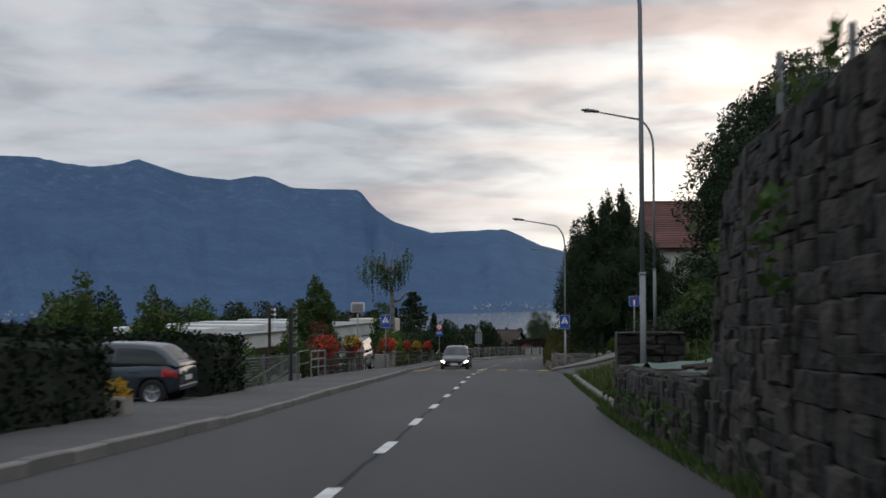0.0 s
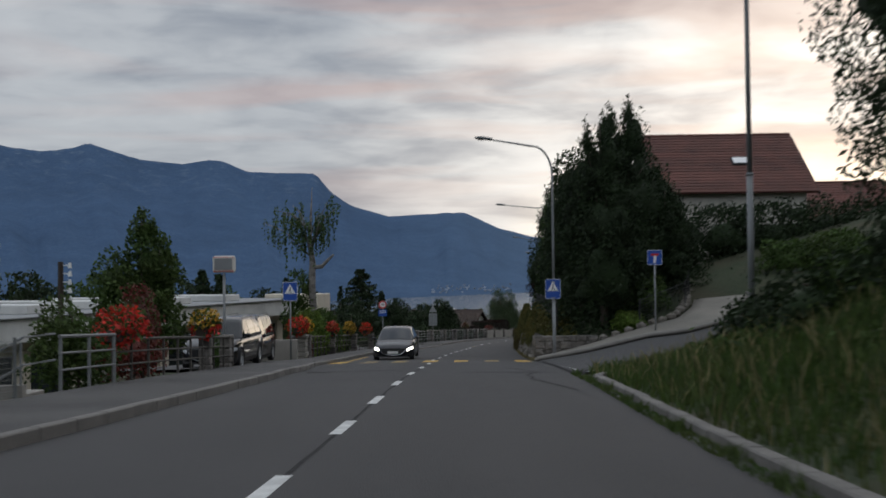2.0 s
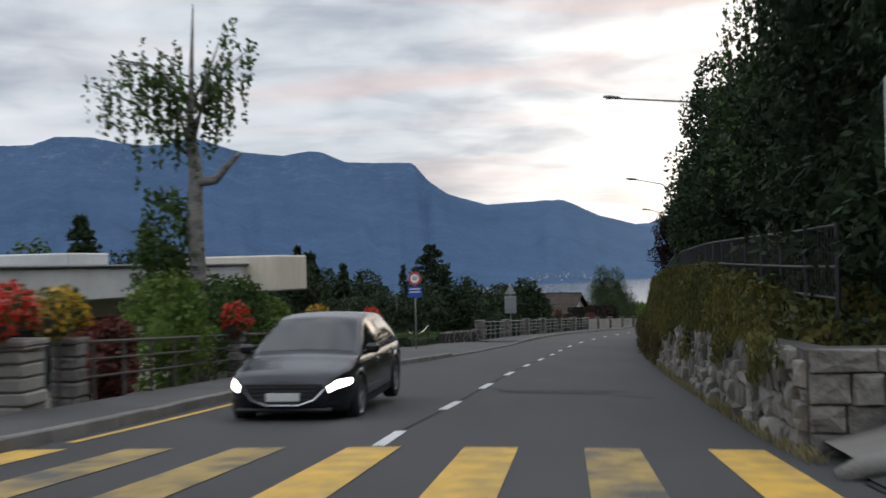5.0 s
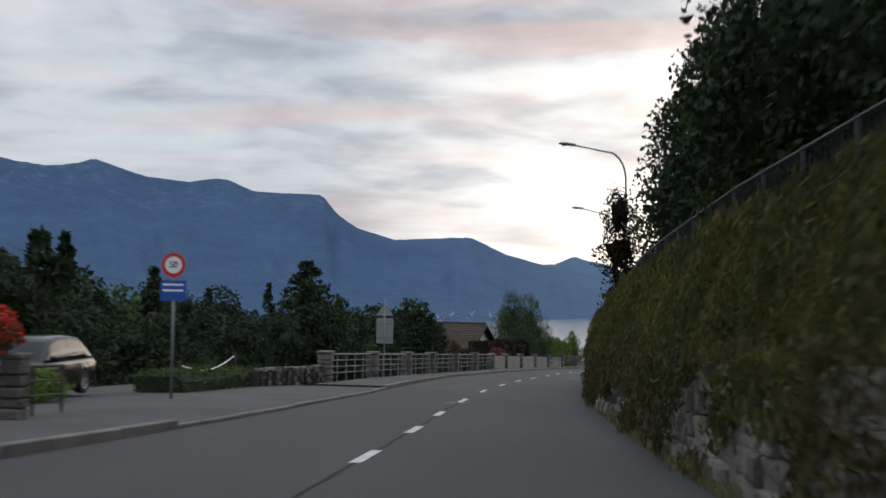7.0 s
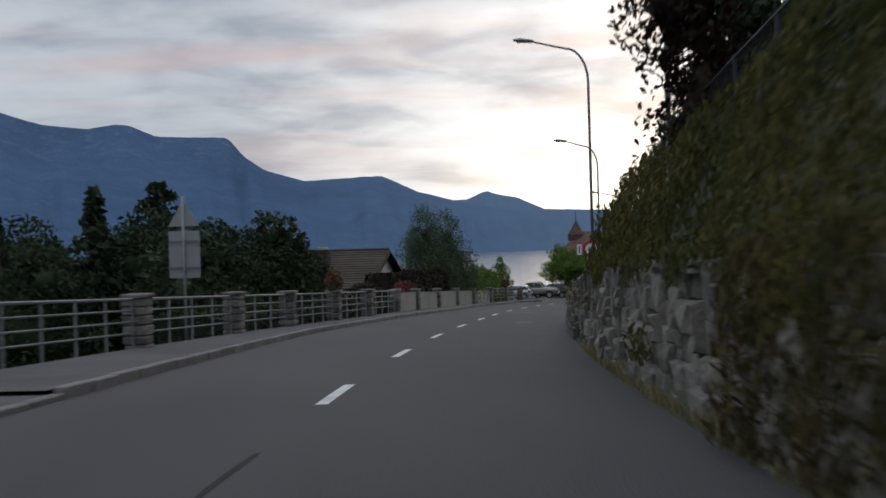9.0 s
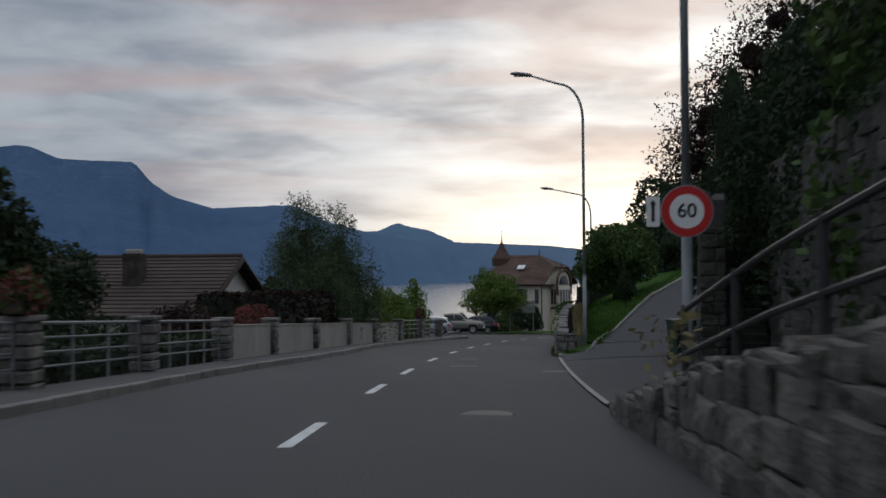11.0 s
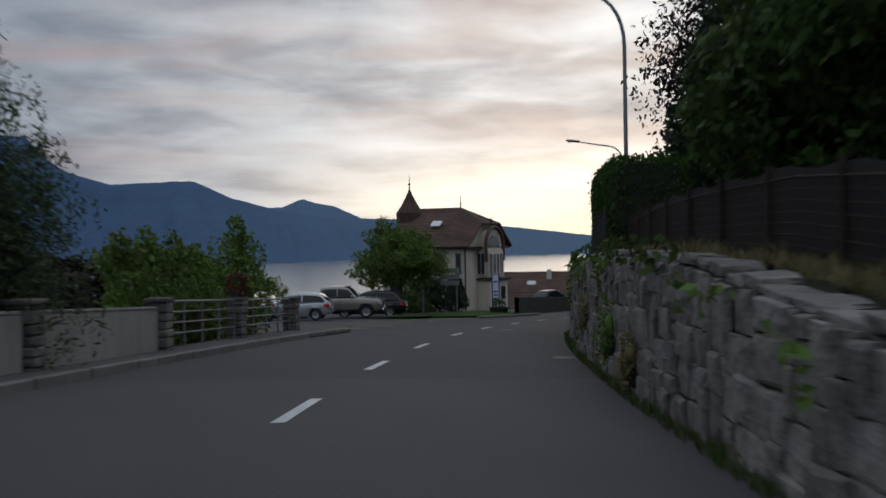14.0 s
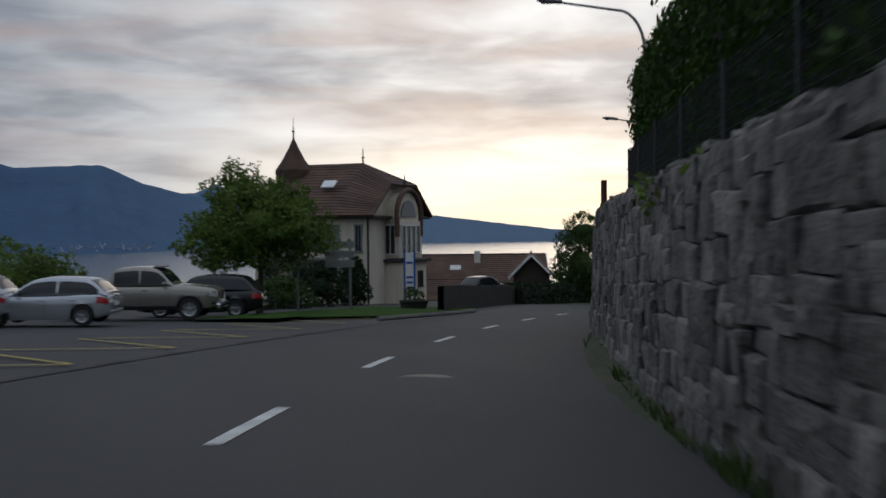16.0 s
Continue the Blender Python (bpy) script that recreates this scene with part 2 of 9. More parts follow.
STRAW = material("dry_grass", (0.21, 0.18, 0.085), 0.85, vary=0.3, scale=1.0, fine=9, per_island=0.35, through=0.3)
LEAF = material("leaf", (0.052, 0.092, 0.024), 0.65, vary=0.3, scale=0.8, fine=6, per_island=0.45, hue=(0.060, 0.085, 0.026), through=0.3, spec=0.2)
LEAF_LIGHT = material("leaf_light", (0.110, 0.180, 0.035), 0.6, vary=0.3, scale=0.8, fine=6, per_island=0.4, hue=(0.10, 0.13, 0.03), through=0.35, spec=0.2)
LEAF_DARK = material("leaf_dark", (0.022, 0.038, 0.015), 0.7, vary=0.3, scale=0.9, fine=6, per_island=0.45, hue=(0.028, 0.042, 0.022), through=0.2, spec=0.2)
LEAF_WILLOW = material("leaf_grey_green", (0.055, 0.085, 0.040), 0.65, vary=0.3, scale=0.7, fine=6, per_island=0.4, hue=(0.075, 0.10, 0.05), through=0.3, spec=0.2)
LEAF_COPPER = material("leaf_copper", (0.019, 0.013, 0.011), 0.65, vary=0.3, scale=0.7, fine=6, per_island=0.4, hue=(0.032, 0.016, 0.011), through=0.2, spec=0.12)
LEAF_RED = material("leaf_red", (0.16, 0.030, 0.022), 0.65, vary=0.3, scale=0.9, fine=6, per_island=0.4, hue=(0.09, 0.03, 0.02), through=0.3)
PETAL_RED = material("petal_red", (0.62, 0.040, 0.022), 0.6, vary=0.25, scale=2, fine=15, per_island=0.4, hue=(0.48, 0.03, 0.025), through=0.3)
PETAL_YELLOW = material("petal_yellow", (0.52, 0.33, 0.03), 0.6, vary=0.25, scale=2, fine=15, per_island=0.35, hue=(0.42, 0.20, 0.02), through=0.3)
IVY = material("ivy", (0.105, 0.092, 0.026), 0.7, vary=0.45, scale=0.9, fine=5, per_island=0.45, hue=(0.052, 0.064, 0.020), through=0.3, spec=0.2)
IVY_BROWN = material("dry_ivy", (0.095, 0.072, 0.030), 0.75, vary=0.4, scale=0.9, fine=5, per_island=0.5, hue=(0.050, 0.052, 0.022), through=0.25, spec=0.2)
HEDGE_DARK = material("dark_hedge_leaf", (0.011, 0.019, 0.008), 0.75, vary=0.3, scale=1.2, fine=8, per_island=0.4, through=0.15, spec=0.15)
HEDGE_GREEN = material("hedge_leaf", (0.034, 0.072, 0.010), 0.65, vary=0.25, scale=1.2, fine=8, per_island=0.35, through=0.25, spec=0.2)
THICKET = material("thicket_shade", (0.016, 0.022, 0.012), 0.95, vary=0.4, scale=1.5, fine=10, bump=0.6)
BARK = material("bark", (0.075, 0.060, 0.048), 0.9, vary=0.4, scale=3, fine=25, bump=0.9, stretch=(1, 1, 0.25))
BIRCH = material("birch_bark", (0.22, 0.205, 0.190), 0.8, vary=0.6, scale=2.2, fine=12, bump=0.5, stretch=(1, 1, 3), hue=(0.07, 0.06, 0.055))
STEEL = material("galvanised_steel", (0.22, 0.23, 0.235), 0.6, 0.35, vary=0.12, scale=2, fine=25)
STEEL_DULL = material("weathered_steel", (0.20, 0.21, 0.21), 0.6, 0.5, vary=0.25, scale=3, fine=25)
RAIL_BROWN = material("weathered_rail", (0.075, 0.068, 0.060), 0.75, 0.2, vary=0.35, scale=3, fine=25)
STEEL_DARK = material("dark_metal", (0.035, 0.036, 0.038), 0.55, 0.4, vary=0.2, scale=4, fine=30)
RUST = material("rusty_wire", (0.034, 0.022, 0.016), 0.85, 0.2, vary=0.3, scale=4, fine=30)
PLASTIC_GREEN = material("green_plastic", (0.008, 0.034, 0.018), 0.5, vary=0.15, scale=3, fine=20)
PLASTIC_BLACK = material("black_plastic", (0.012, 0.012, 0.013), 0.5, vary=0.1, scale=5, fine=40)
RUBBER = material("rubber", (0.015, 0.015, 0.016), 0.85, vary=0.15, scale=8, fine=60)
TILE_RED = material("roof_tile_red", (0.115, 0.046, 0.035), 0.85, vary=0.3, scale=1.3, fine=14, bump=0.5, hue=(0.09, 0.040, 0.032), per_object=0.2, per_island=0.2)
TILE_BROWN = material("roof_tile_brown", (0.085, 0.050, 0.037), 0.88, vary=0.35, scale=1.1, fine=14, bump=0.5, hue=(0.115, 0.065, 0.045), per_object=0.25, per_island=0.25)
TILE_DARK = material("roof_tile_dark", (0.050, 0.034, 0.027), 0.88, vary=0.35, scale=1.1, fine=14, bump=0.5, hue=(0.066, 0.044, 0.034), per_object=0.25, per_island=0.25)
TILE_GREY = material("roof_tile_grey", (0.036, 0.031, 0.029), 0.88, vary=0.25, scale=1.2, fine=14, bump=0.5, per_object=0.18, per_island=0.18)
PLASTER = material("plaster_white", (0.62, 0.59, 0.54), 0.9, vary=0.10, scale=0.8, fine=30, bump=0.25, streak=0.14)
PLASTER_CREAM = material("plaster_cream", (0.60, 0.54, 0.44), 0.9, vary=0.12, scale=0.9, fine=30, bump=0.25, streak=0.18)
WOOD_BROWN = material("brown_timber", (0.090, 0.036, 0.018), 0.75, vary=0.3, scale=2.0, fine=25, bump=0.4, stretch=(1, 1, 6), per_object=0.15)
WOOD_DARK = material("dark_timber", (0.045, 0.032, 0.024), 0.8, vary=0.3, scale=2.0, fine=25, bump=0.4, per_object=0.15)
SLATE_WHITE = material("pale_roofing", (0.60, 0.60, 0.58), 0.6, vary=0.15, scale=0.6, fine=12, hue=(0.48, 0.48, 0.47))
GLASS = glass("window_glass")
TARP = material("green_tarpaulin", (0.050, 0.110, 0.092), 0.55, vary=0.4, scale=1.8, fine=12, bump=0.8, hue=(0.075, 0.135, 0.115))
SIGN_BLUE = material("sign_blue", (0.012, 0.075, 0.36), 0.45, vary=0.06, scale=3, fine=40)
SIGN_WHITE = material("sign_white", (0.78, 0.78, 0.77), 0.45, vary=0.05, scale=3, fine=40)
SIGN_RED = material("sign_red", (0.52, 0.022, 0.022), 0.45, vary=0.06, scale=3, fine=40)
SIGN_BLACK = material("sign_black", (0.015, 0.015, 0.016), 0.5, vary=0.05, scale=3, fine=40)
SIGN_GREY = material("sign_back", (0.30, 0.31, 0.32), 0.5, 0.6, vary=0.1, scale=3, fine=40)
# aerial haze is put into this base colour, for the peak behind
MOUNTAIN_FAR = material("far_hills_hazed", (0.105, 0.165, 0.245), 1.0, vary=0.10, scale=0.0022, fine=0.02, hue=(0.12, 0.18, 0.26), spec=0.0)


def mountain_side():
    """Far forest, blue haze put into its colour, with paler crags where it is steep; the lower, farther hills are hazed
    paler.
    """
    m = material("far_forest_hazed", (0.055, 0.096, 0.168), 1.0, vary=0.20, scale=0.0034, fine=0.016, hue=(0.078, 0.122, 0.196), stretch=(1, 1, 0.45), spec=0.0)
    nodes, links = m.node_tree.nodes, m.node_tree.links
    bsdf = nodes["Principled BSDF"]
    colour = bsdf.inputs["Base Color"].links[0].from_socket
    geo = nodes.new("ShaderNodeNewGeometry")
    where = nodes.new("ShaderNodeSeparateXYZ")
    links.new(geo.outputs["Position"], where.inputs[0])
    crag = nodes.new("ShaderNodeTexNoise")
    stretch = nodes.new("ShaderNodeMapping")
    stretch.inputs["Scale"].default_value = (1.6, 1.6, 0.9)
    links.new(geo.outputs["Position"], stretch.inputs[0])
    links.new(stretch.outputs[0], crag.inputs["Vector"])
    crag.inputs["Scale"].default_value, crag.inputs["Detail"].default_value, crag.inputs["Roughness"].default_value = 0.011, 8, 0.68

    def span(value, a, b):
        n = nodes.new("ShaderNodeMapRange")
        n.inputs["From Min"].default_value, n.inputs["From Max"].default_value = a, b
        links.new(value, n.inputs["Value"])
        return n.outputs[0]

    def both(a, b):
        n = nodes.new("ShaderNodeMath")
        n.operation = "MULTIPLY"
        links.new(a, n.inputs[0])
        links.new(b, n.inputs[1])
        return n.outputs[0]

    def blend(fac, a, paint):
        n = nodes.new("ShaderNodeMix")
        n.data_type = "RGBA"
        links.new(fac, n.inputs[0])
        links.new(a, n.inputs[6])
        n.inputs[7].default_value = (*paint, 1)
        return n.outputs[2]

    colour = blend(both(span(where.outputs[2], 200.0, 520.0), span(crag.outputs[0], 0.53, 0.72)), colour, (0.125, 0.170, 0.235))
    # more haze is mixed into the colour towards the farther hills
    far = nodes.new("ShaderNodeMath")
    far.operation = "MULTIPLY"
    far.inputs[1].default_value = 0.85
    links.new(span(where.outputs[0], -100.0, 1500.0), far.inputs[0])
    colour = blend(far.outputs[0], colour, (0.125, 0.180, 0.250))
    links.new(colour, bsdf.inputs["Base Color"])
    return m


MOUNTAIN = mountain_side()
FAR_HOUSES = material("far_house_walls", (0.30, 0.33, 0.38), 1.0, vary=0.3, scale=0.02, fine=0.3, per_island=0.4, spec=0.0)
WATER = material("lake_water", (0.030, 0.055, 0.075), 0.16, vary=0.15, scale=0.004, fine=0.05, bump=0.12, stretch=(1, 2.5, 1))

# ---- helpers for building ----
_road = np.array(ROAD)
_road_s = ROAD_START + ROAD_STEP * np.arange(len(_road))


def _spline(s):
    """Smooth place on the road's middle line."""
    u = (s - ROAD_START) / ROAD_STEP
    i = int(min(max(math.floor(u), 1), len(_road) - 3))
    f = u - i
    a, b, c, d = _road[i - 1], _road[i], _road[i + 1], _road[i + 2]
    if 0 <= f <= 1:
        return 0.5 * (2 * b + (c - a) * f + (2 * a - 5 * b + 4 * c - d) * f * f + (3 * b - a - 3 * c + d) * f ** 3)
    return b + (c - b) * f if f < 0 else c + (d - c) * (f - 1)


def along(s):
    """Place, forward direction and direction to the right at s metres along the road."""
    p, a, b = _spline(s), _spline(s - 0.5), _spline(s + 0.5)
    t = (b - a)[:2]
    t = t / np.linalg.norm(t)
    return p, t, np.array((t[1], -t[0]))


# places and directions to the right, every tenth of a metre
_fine = []
for _k in range(10201):
    _p, _t, _n = along(-200 + 0.1 * _k)
    _fine.append((float(_p[0]), float(_p[1]), float(_p[2]), float(_n[0]), float(_n[1])))


def at(s, d, h=0.0):
    u = min(max((s + 200) * 10, 0.0), 10199.0)
    i = int(u)
    f = u - i
    a, b = _fine[i], _fine[i + 1]
    nx, ny = a[3] + (b[3] - a[3]) * f, a[4] + (b[4] - a[4]) * f
    return Vector((a[0] + (b[0] - a[0]) * f + d * nx, a[1] + (b[1] - a[1]) * f + d * ny, a[2] + (b[2] - a[2]) * f + h))


def heading(s):
    t = along(s)[1]
    return math.degrees(math.atan2(t[1], t[0])) - 90


def station(s, d, h=0.0, turn=0.0):
    """A frame at a place beside the road: x to the right, y ahead, z up."""
    return Matrix.Translation(at(s, d, h)) @ pose(0, 0, 0, 0, 0, heading(s) + turn)


def table(*pairs):
    xs, ys = [p[0] for p in pairs], [p[1] for p in pairs]
    return lambda s: float(np.interp(s, xs, ys))


def mesh_of(name, verts, faces, mat, smooth=False):
    me = bpy.data.meshes.new(name)
    me.from_pydata([tuple(v) for v in verts], [], faces)
    for m in mat if isinstance(mat, (list, tuple)) else [mat]:
        me.materials.append(m)
    if smooth:
        me.polygons.foreach_set("use_smooth", [True] * len(me.polygons))
    me.update()
    return me


def thing(name, label, category, matrix=None, group="", kind=""):
    ob = new(name)
    if matrix is not None:
        ob.matrix_world = matrix
    return tagged(ob, label, category, group, kind)


def part(name, bm, mat, parent, label="", smooth=False):
    """Links a bmesh, or a ready mesh, as one object under a thing or a part."""
    if isinstance(bm, bmesh.types.BMesh):
        me = bpy.data.meshes.new(name)
        bmesh.ops.recalc_face_normals(bm, faces=bm.faces[:])
        bm.to_mesh(me)
        bm.free()
        for m in mat if isinstance(mat, (list, tuple)) else [mat]:
            me.materials.append(m)
        if smooth:
            me.polygons.foreach_set("use_smooth", [True] * len(me.polygons))
    else:
        me = bm
    ob = new(name, me)
    ob.parent = parent
    if label:
        ob["label"] = label
    return ob


def box(bm, centre, size, bevel=0.0, turn=None):
    r = bmesh.ops.create_cube(bm, size=1.0)
    m = Matrix.Translation(centre) @ (turn or Matrix.Identity(4)) @ Matrix.Diagonal((*size, 1))
    bmesh.ops.transform(bm, matrix=m, verts=r["verts"])
    if bevel:
        edges = list({e for v in r["verts"] for e in v.link_edges})
        bmesh.ops.bevel(bm, geom=edges, offset=bevel, segments=1, affect="EDGES")
    return bm


def tube(bm, path, radii, sides=8, cap=True):
    """A round bar along a path, with a radius at each point."""
    path = [Vector(p) for p in path]
    if isinstance(radii, (int, float)):
        radii = [radii] * len(path)
    rings = []
    for i, p in enumerate(path):
        ax = (path[min(i + 1, len(path) - 1)] - path[max(i - 1, 0)]).normalized()
        side = ax.cross(Vector((0.31, 0.92, 0.23)))
        if side.length < 0.05:
            side = ax.cross(Vector((1, 0, 0)))
        side.normalize()
        other = ax.cross(side)
        rings.append([bm.verts.new(p + radii[i] * (math.cos(a) * side + math.sin(a) * other)) for a in (2 * math.pi * k / sides for k in range(sides))])
    for a, b in zip(rings, rings[1:]):
        for k in range(sides):
            bm.faces.new((a[k], a[(k + 1) % sides], b[(k + 1) % sides], b[k]))
    if cap:
        bm.faces.new(rings[0][::-1])
        bm.faces.new(rings[-1])
    return bm


def prism(bm, outline, y0, y1):
    """An outline in x and z, drawn out along y."""
    a = [bm.verts.new((x, y0, z)) for x, z in outline]
    b = [bm.verts.new((x, y1, z)) for x, z in outline]
    n = len(a)
    for k in range(n):
        bm.faces.new((a[k], a[(k + 1) % n], b[(k + 1) % n], b[k]))
    bm.faces.new(a[::-1])
    bm.faces.new(b)
    return bm


def sheet(stations, columns):
    """Vertices and faces of a surface: columns(s) gives the places across it, the same number at each s."""
    verts, faces, w = [], [], 0
    for i, s in enumerate(stations):
        row = columns(s)
        w = len(row)
        verts += row
        if i:
            for k in range(w - 1):
                a = (i - 1) * w + k
                faces.append((a, a + 1, a + w + 1, a + w))
    return verts, faces


def structure(name, verts, faces, mat, label, category, smooth=False):
    return tagged(new(name, mesh_of(name, verts, faces, mat, smooth)), label, category, kind="structure")


def steps(a, b, step):
    return [float(v) for v in np.linspace(a, b, max(2, int(round((b - a) / step)) + 1))]


# ---- plan of the road's edges, in metres along and across it ----
left_kerb = table((-30, -3.0), (17, -3.02), (30, -3.35), (36, -3.3), (39, -3.27), (43, -3.35), (46, -3.55), (50, -3.75), (54.5, -4.22), (60, -4.4), (70, -4.7), (78, -4.6), (94, -3.64), (97, -3.5), (107, -3.35), (118, -3.8), (130, -4.4), (144, -4.3), (152, -3.9), (158, -3.95), (168, -4.7), (191, -4.9), (215, -4.2), (260, -4.0))
walk_back = table((-30, -4.75), (12, -4.85), (17, -5.0), (24, -5.4), (34, -5.65), (46, -5.75), (58, -6.1), (80, -6.4), (96, -6.2), (110, -6.1), (120, -6.1), (130, -6.0), (146, -5.5), (160, -5.5), (176, -5.9), (189, -6.4), (260, -6.4))
right_edge = table((-30, 3.68), (20, 3.72), (40, 3.72), (60, 3.66), (90, 3.6), (118, 3.6), (124, 3.35), (134, 3.32), (152, 3.4), (172, 3.38), (180, 3.24), (186, 3.13), (193, 3.04), (201, 2.72), (212, 2.6), (260, 2.6))
middle_line = table((-30, 0.14), (14, 0.14), (30, -0.10), (46, -0.32), (56, -0.42), (64, -0.60), (69, -0.48), (92, -0.07), (104, -0.05), (125, -0.14), (140, -0.20), (160, -0.28), (172, -0.43), (181, -0.47), (188, -0.52), (195, -0.6), (210, -0.5), (260, -0.3))

# height of the ground behind the walls and banks on the uphill side
bank_foot = table((-30, 3.0), (8, 3.0), (11.5, 2.6), (12.5, 0.80), (21, 0.75), (23, 0.25), (40, 0.12), (47, 0.0), (61, 0.0), (63, 0.6), (66, 1.2), (75, 2.1), (86, 2.6), (104, 2.9), (118, 2.3), (124, 1.3), (130, 0.9), (135, -0.05), (153, -0.08), (155.5, 0.35), (158, 0.6), (164, 1.5), (180, 1.95), (200, 2.1), (225, 2.2), (240, 2.4))
bank_rise = table((-30, 2.0), (11, 1.0), (13, 0.3), (20.5, 0.3), (23, 2.2), (30, 2.6), (36, 1.7), (41, 1.1), (44, 0.6), (47, 0.1), (56, 0.1), (61, 0.2), (63, 0.6), (66, 1.2), (72, 1.4), (118, 1.6), (133, 1.4), (137, -0.05), (153, -0.05), (155.5, -0.22), (157.5, -0.30), (160, -0.10), (164, 0.40), (170, 1.2), (176, 1.6), (184, 1.8), (200, 2.0), (260, 1.5))
bank_upper = table((-30, 2.6), (11, 3.6), (21, 4.2), (24, 2.8), (30, 2.6), (38, 1.6), (46, 0.5), (58, 0.5), (62, 0.9), (66, 1.6), (72, 2.6), (130, 2.6), (136, 0.2), (153, 0.2), (165, 1.0), (172, 1.4), (184, 1.9), (200, 2.4))
# how far the level ground reaches on the downhill side
terrace = table((-30, 6.5), (15.5, 6.5), (16.5, 12.5), (24.5, 12.5), (25.5, 6.5), (49, 6.5), (50.5, 10.5), (63, 10.5), (65, 7.2), (83, 7.2), (85, 13.0), (108, 13.0), (112, 7.5), (115, 6.8), (188, 6.9), (191, 24.0), (245, 24.0), (262, 10.0))
LAKE = -55.0


def ground_height(s, d):
    """Height of the land over the road's level, beside the road."""
    if d >= 3.3:
        e = right_edge(s)
        f, r = bank_foot(s), bank_rise(s)
        x = d - e
        if x <= 0.15:
            return -0.06
        if x <= 0.9:
            return -0.06 + (f + 0.06) * (x - 0.15) / 0.75
        if x <= 4.5:
            return f + r * (x - 0.9) / 3.6
        if x <= 14:
            return f + r + bank_upper(s) * (x - 4.5) / 9.5
        return f + r + bank_upper(s) + (x - 14) * 0.24
    flat_to = terrace(s)
    if d >= -flat_to:
        return -0.08
    x = -flat_to - d
    if x <= 1.5:
        return -0.08 - 0.5 * x
    if x <= 10:
        return -0.83 - 0.28 * (x - 1.5)
    return -3.2 - 0.17 * (x - 10)


def land_columns(s):
    row = []
    p, t, n = along(s)
    for d in (-900, -420, -220, -130, -85, -60, -42, -30, -26, -24, -22, -19, -16, -14, -13, -12, -10.5, -9.0, -8.0, -7.2, -6.5, -5.2, -3.0, 0, 2.5, 3.3, 3.9, 4.6, 5.6, 6.8, 8.2, 10, 13, 18, 26, 38, 56, 85, 130, 190):
        h = ground_height(s, d)
        z = p[2] + h
        if d < -12 or d > 13:
            z += 0.5 * noise.noise((d * 0.11, s * 0.09, 3.3)) * min(1.0, (abs(d) - 12) / 20)
        if abs(d) > 100 and d < 0:
            z = max(z, LAKE - 12)
        if s > 262:
            fall = (s - 262)
            z = min(z, p[2] - 0.16 * fall + (0.05 * max(d, 0)))
            z = max(z, LAKE - 12)
        row.append((p[0] + d * n[0], p[1] + d * n[1], z))
    return row


v, f = sheet(steps(-180, -36, 12) + steps(-30, 262, 2) + steps(270, 420, 10) + [480, 600, 800], land_columns)
structure("ground", v, f, SOIL, "grassy hillside falling to the lake beside the road", "ground", smooth=True)

# the road's surface, slightly crowned
def road_columns(s):
    return [at(s, d, h) for d, h in ((left_kerb(s) - 0.02, -0.03), (-1.8, 0.0), (0.0, 0.012), (1.8, 0.0), (right_edge(s) + 0.12, -0.02))]


v, f = sheet(steps(-60, 170, 2), road_columns)
structure("road", v, f, ASPHALT, "worn grey asphalt road running down to the lake", "road", smooth=True)
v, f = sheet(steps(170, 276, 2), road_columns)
structure("road_lower", v, f, ASPHALT_DIMMED, "asphalt road rounding the bend, dimmed in its colour", "road", smooth=True)


def crown(d):
    """Height of the road's surface over its level, d metres from the middle."""
    return 0.012 * (1 - abs(d) / 1.8) if abs(d) < 1.8 else (-0.03 * (abs(d) - 1.8) / 2.7 if d < 0 else -0.02 * (d - 1.8) / 2.0)


# markings: each dash a thin slab of paint
def dash(s0, s1, width=0.14, offset=None, mat=PAINT_WHITE, name="lane_dash"):
    o = offset if offset is not None else middle_line
    rows = steps(s0, s1, 0.8)
    vv, ff = sheet(rows, lambda s: [at(s, o(s) - width / 2, 0.016), at(s, o(s) + width / 2, 0.016)])
    return mesh_of(name, vv, ff, mat)


marks = thing("lane_marking", "white dashed middle line painted on the asphalt", "road marking", kind="structure")
starts = [12.03 + 4.77 * k for k in range(-6, 5)] + [35.4, 40.0, 44.85, 49.9, 54.95] + [62.3 + 4.74 * k for k in range(8)]
for s in starts:
    part("dash", dash(s, s + 1.6), PAINT_WHITE, marks)
for s in [101.6, 109.3, 117.1, 124.1, 131.1, 138.1] + [143.8, 150.4, 157.3, 164.5, 171.75, 178.7, 186.25, 193.5] + [200.6 + 7.0 * k for k in range(7)]:
    part("dash", dash(s, s + 2.33), PAINT_WHITE, marks)

# a sealed crack that follows the middle line
v, f = sheet(steps(-20, 106, 0.7), lambda s: [at(s, middle_line(s) - 0.02 + 0.05 * noise.noise((s * 0.9, 1, 0)), 0.0145), at(s, middle_line(s) - 0.02 + 0.05 * noise.noise((s * 0.9, 1, 0)) + 0.05 + 0.02 * noise.noise((s, 5, 0)), 0.0145)])
structure("road_seam", v, f, ASPHALT_DARK, "dark tarred seam along the road's middle", "road seam")

# pavement on the downhill side with its kerb
def pavement(s0, s1, name, mat=ASPHALT_PALE, rise=0.11):
    vv, ff = sheet(steps(s0, s1, 1.5), lambda s: [at(s, walk_back(s) - 1.2, -0.06), at(s, walk_back(s) - 0.05, rise), at(s, left_kerb(s) - 0.16, rise - 0.012)])
    return structure(name, vv, ff, mat, "pale asphalt pavement beside the road", "pavement")


pavement(-60, 90, "pavement_1")
pavement(90, 111, "pavement_2", rise=0.055)
pavement(110.8, 190.5, "pavement_3")

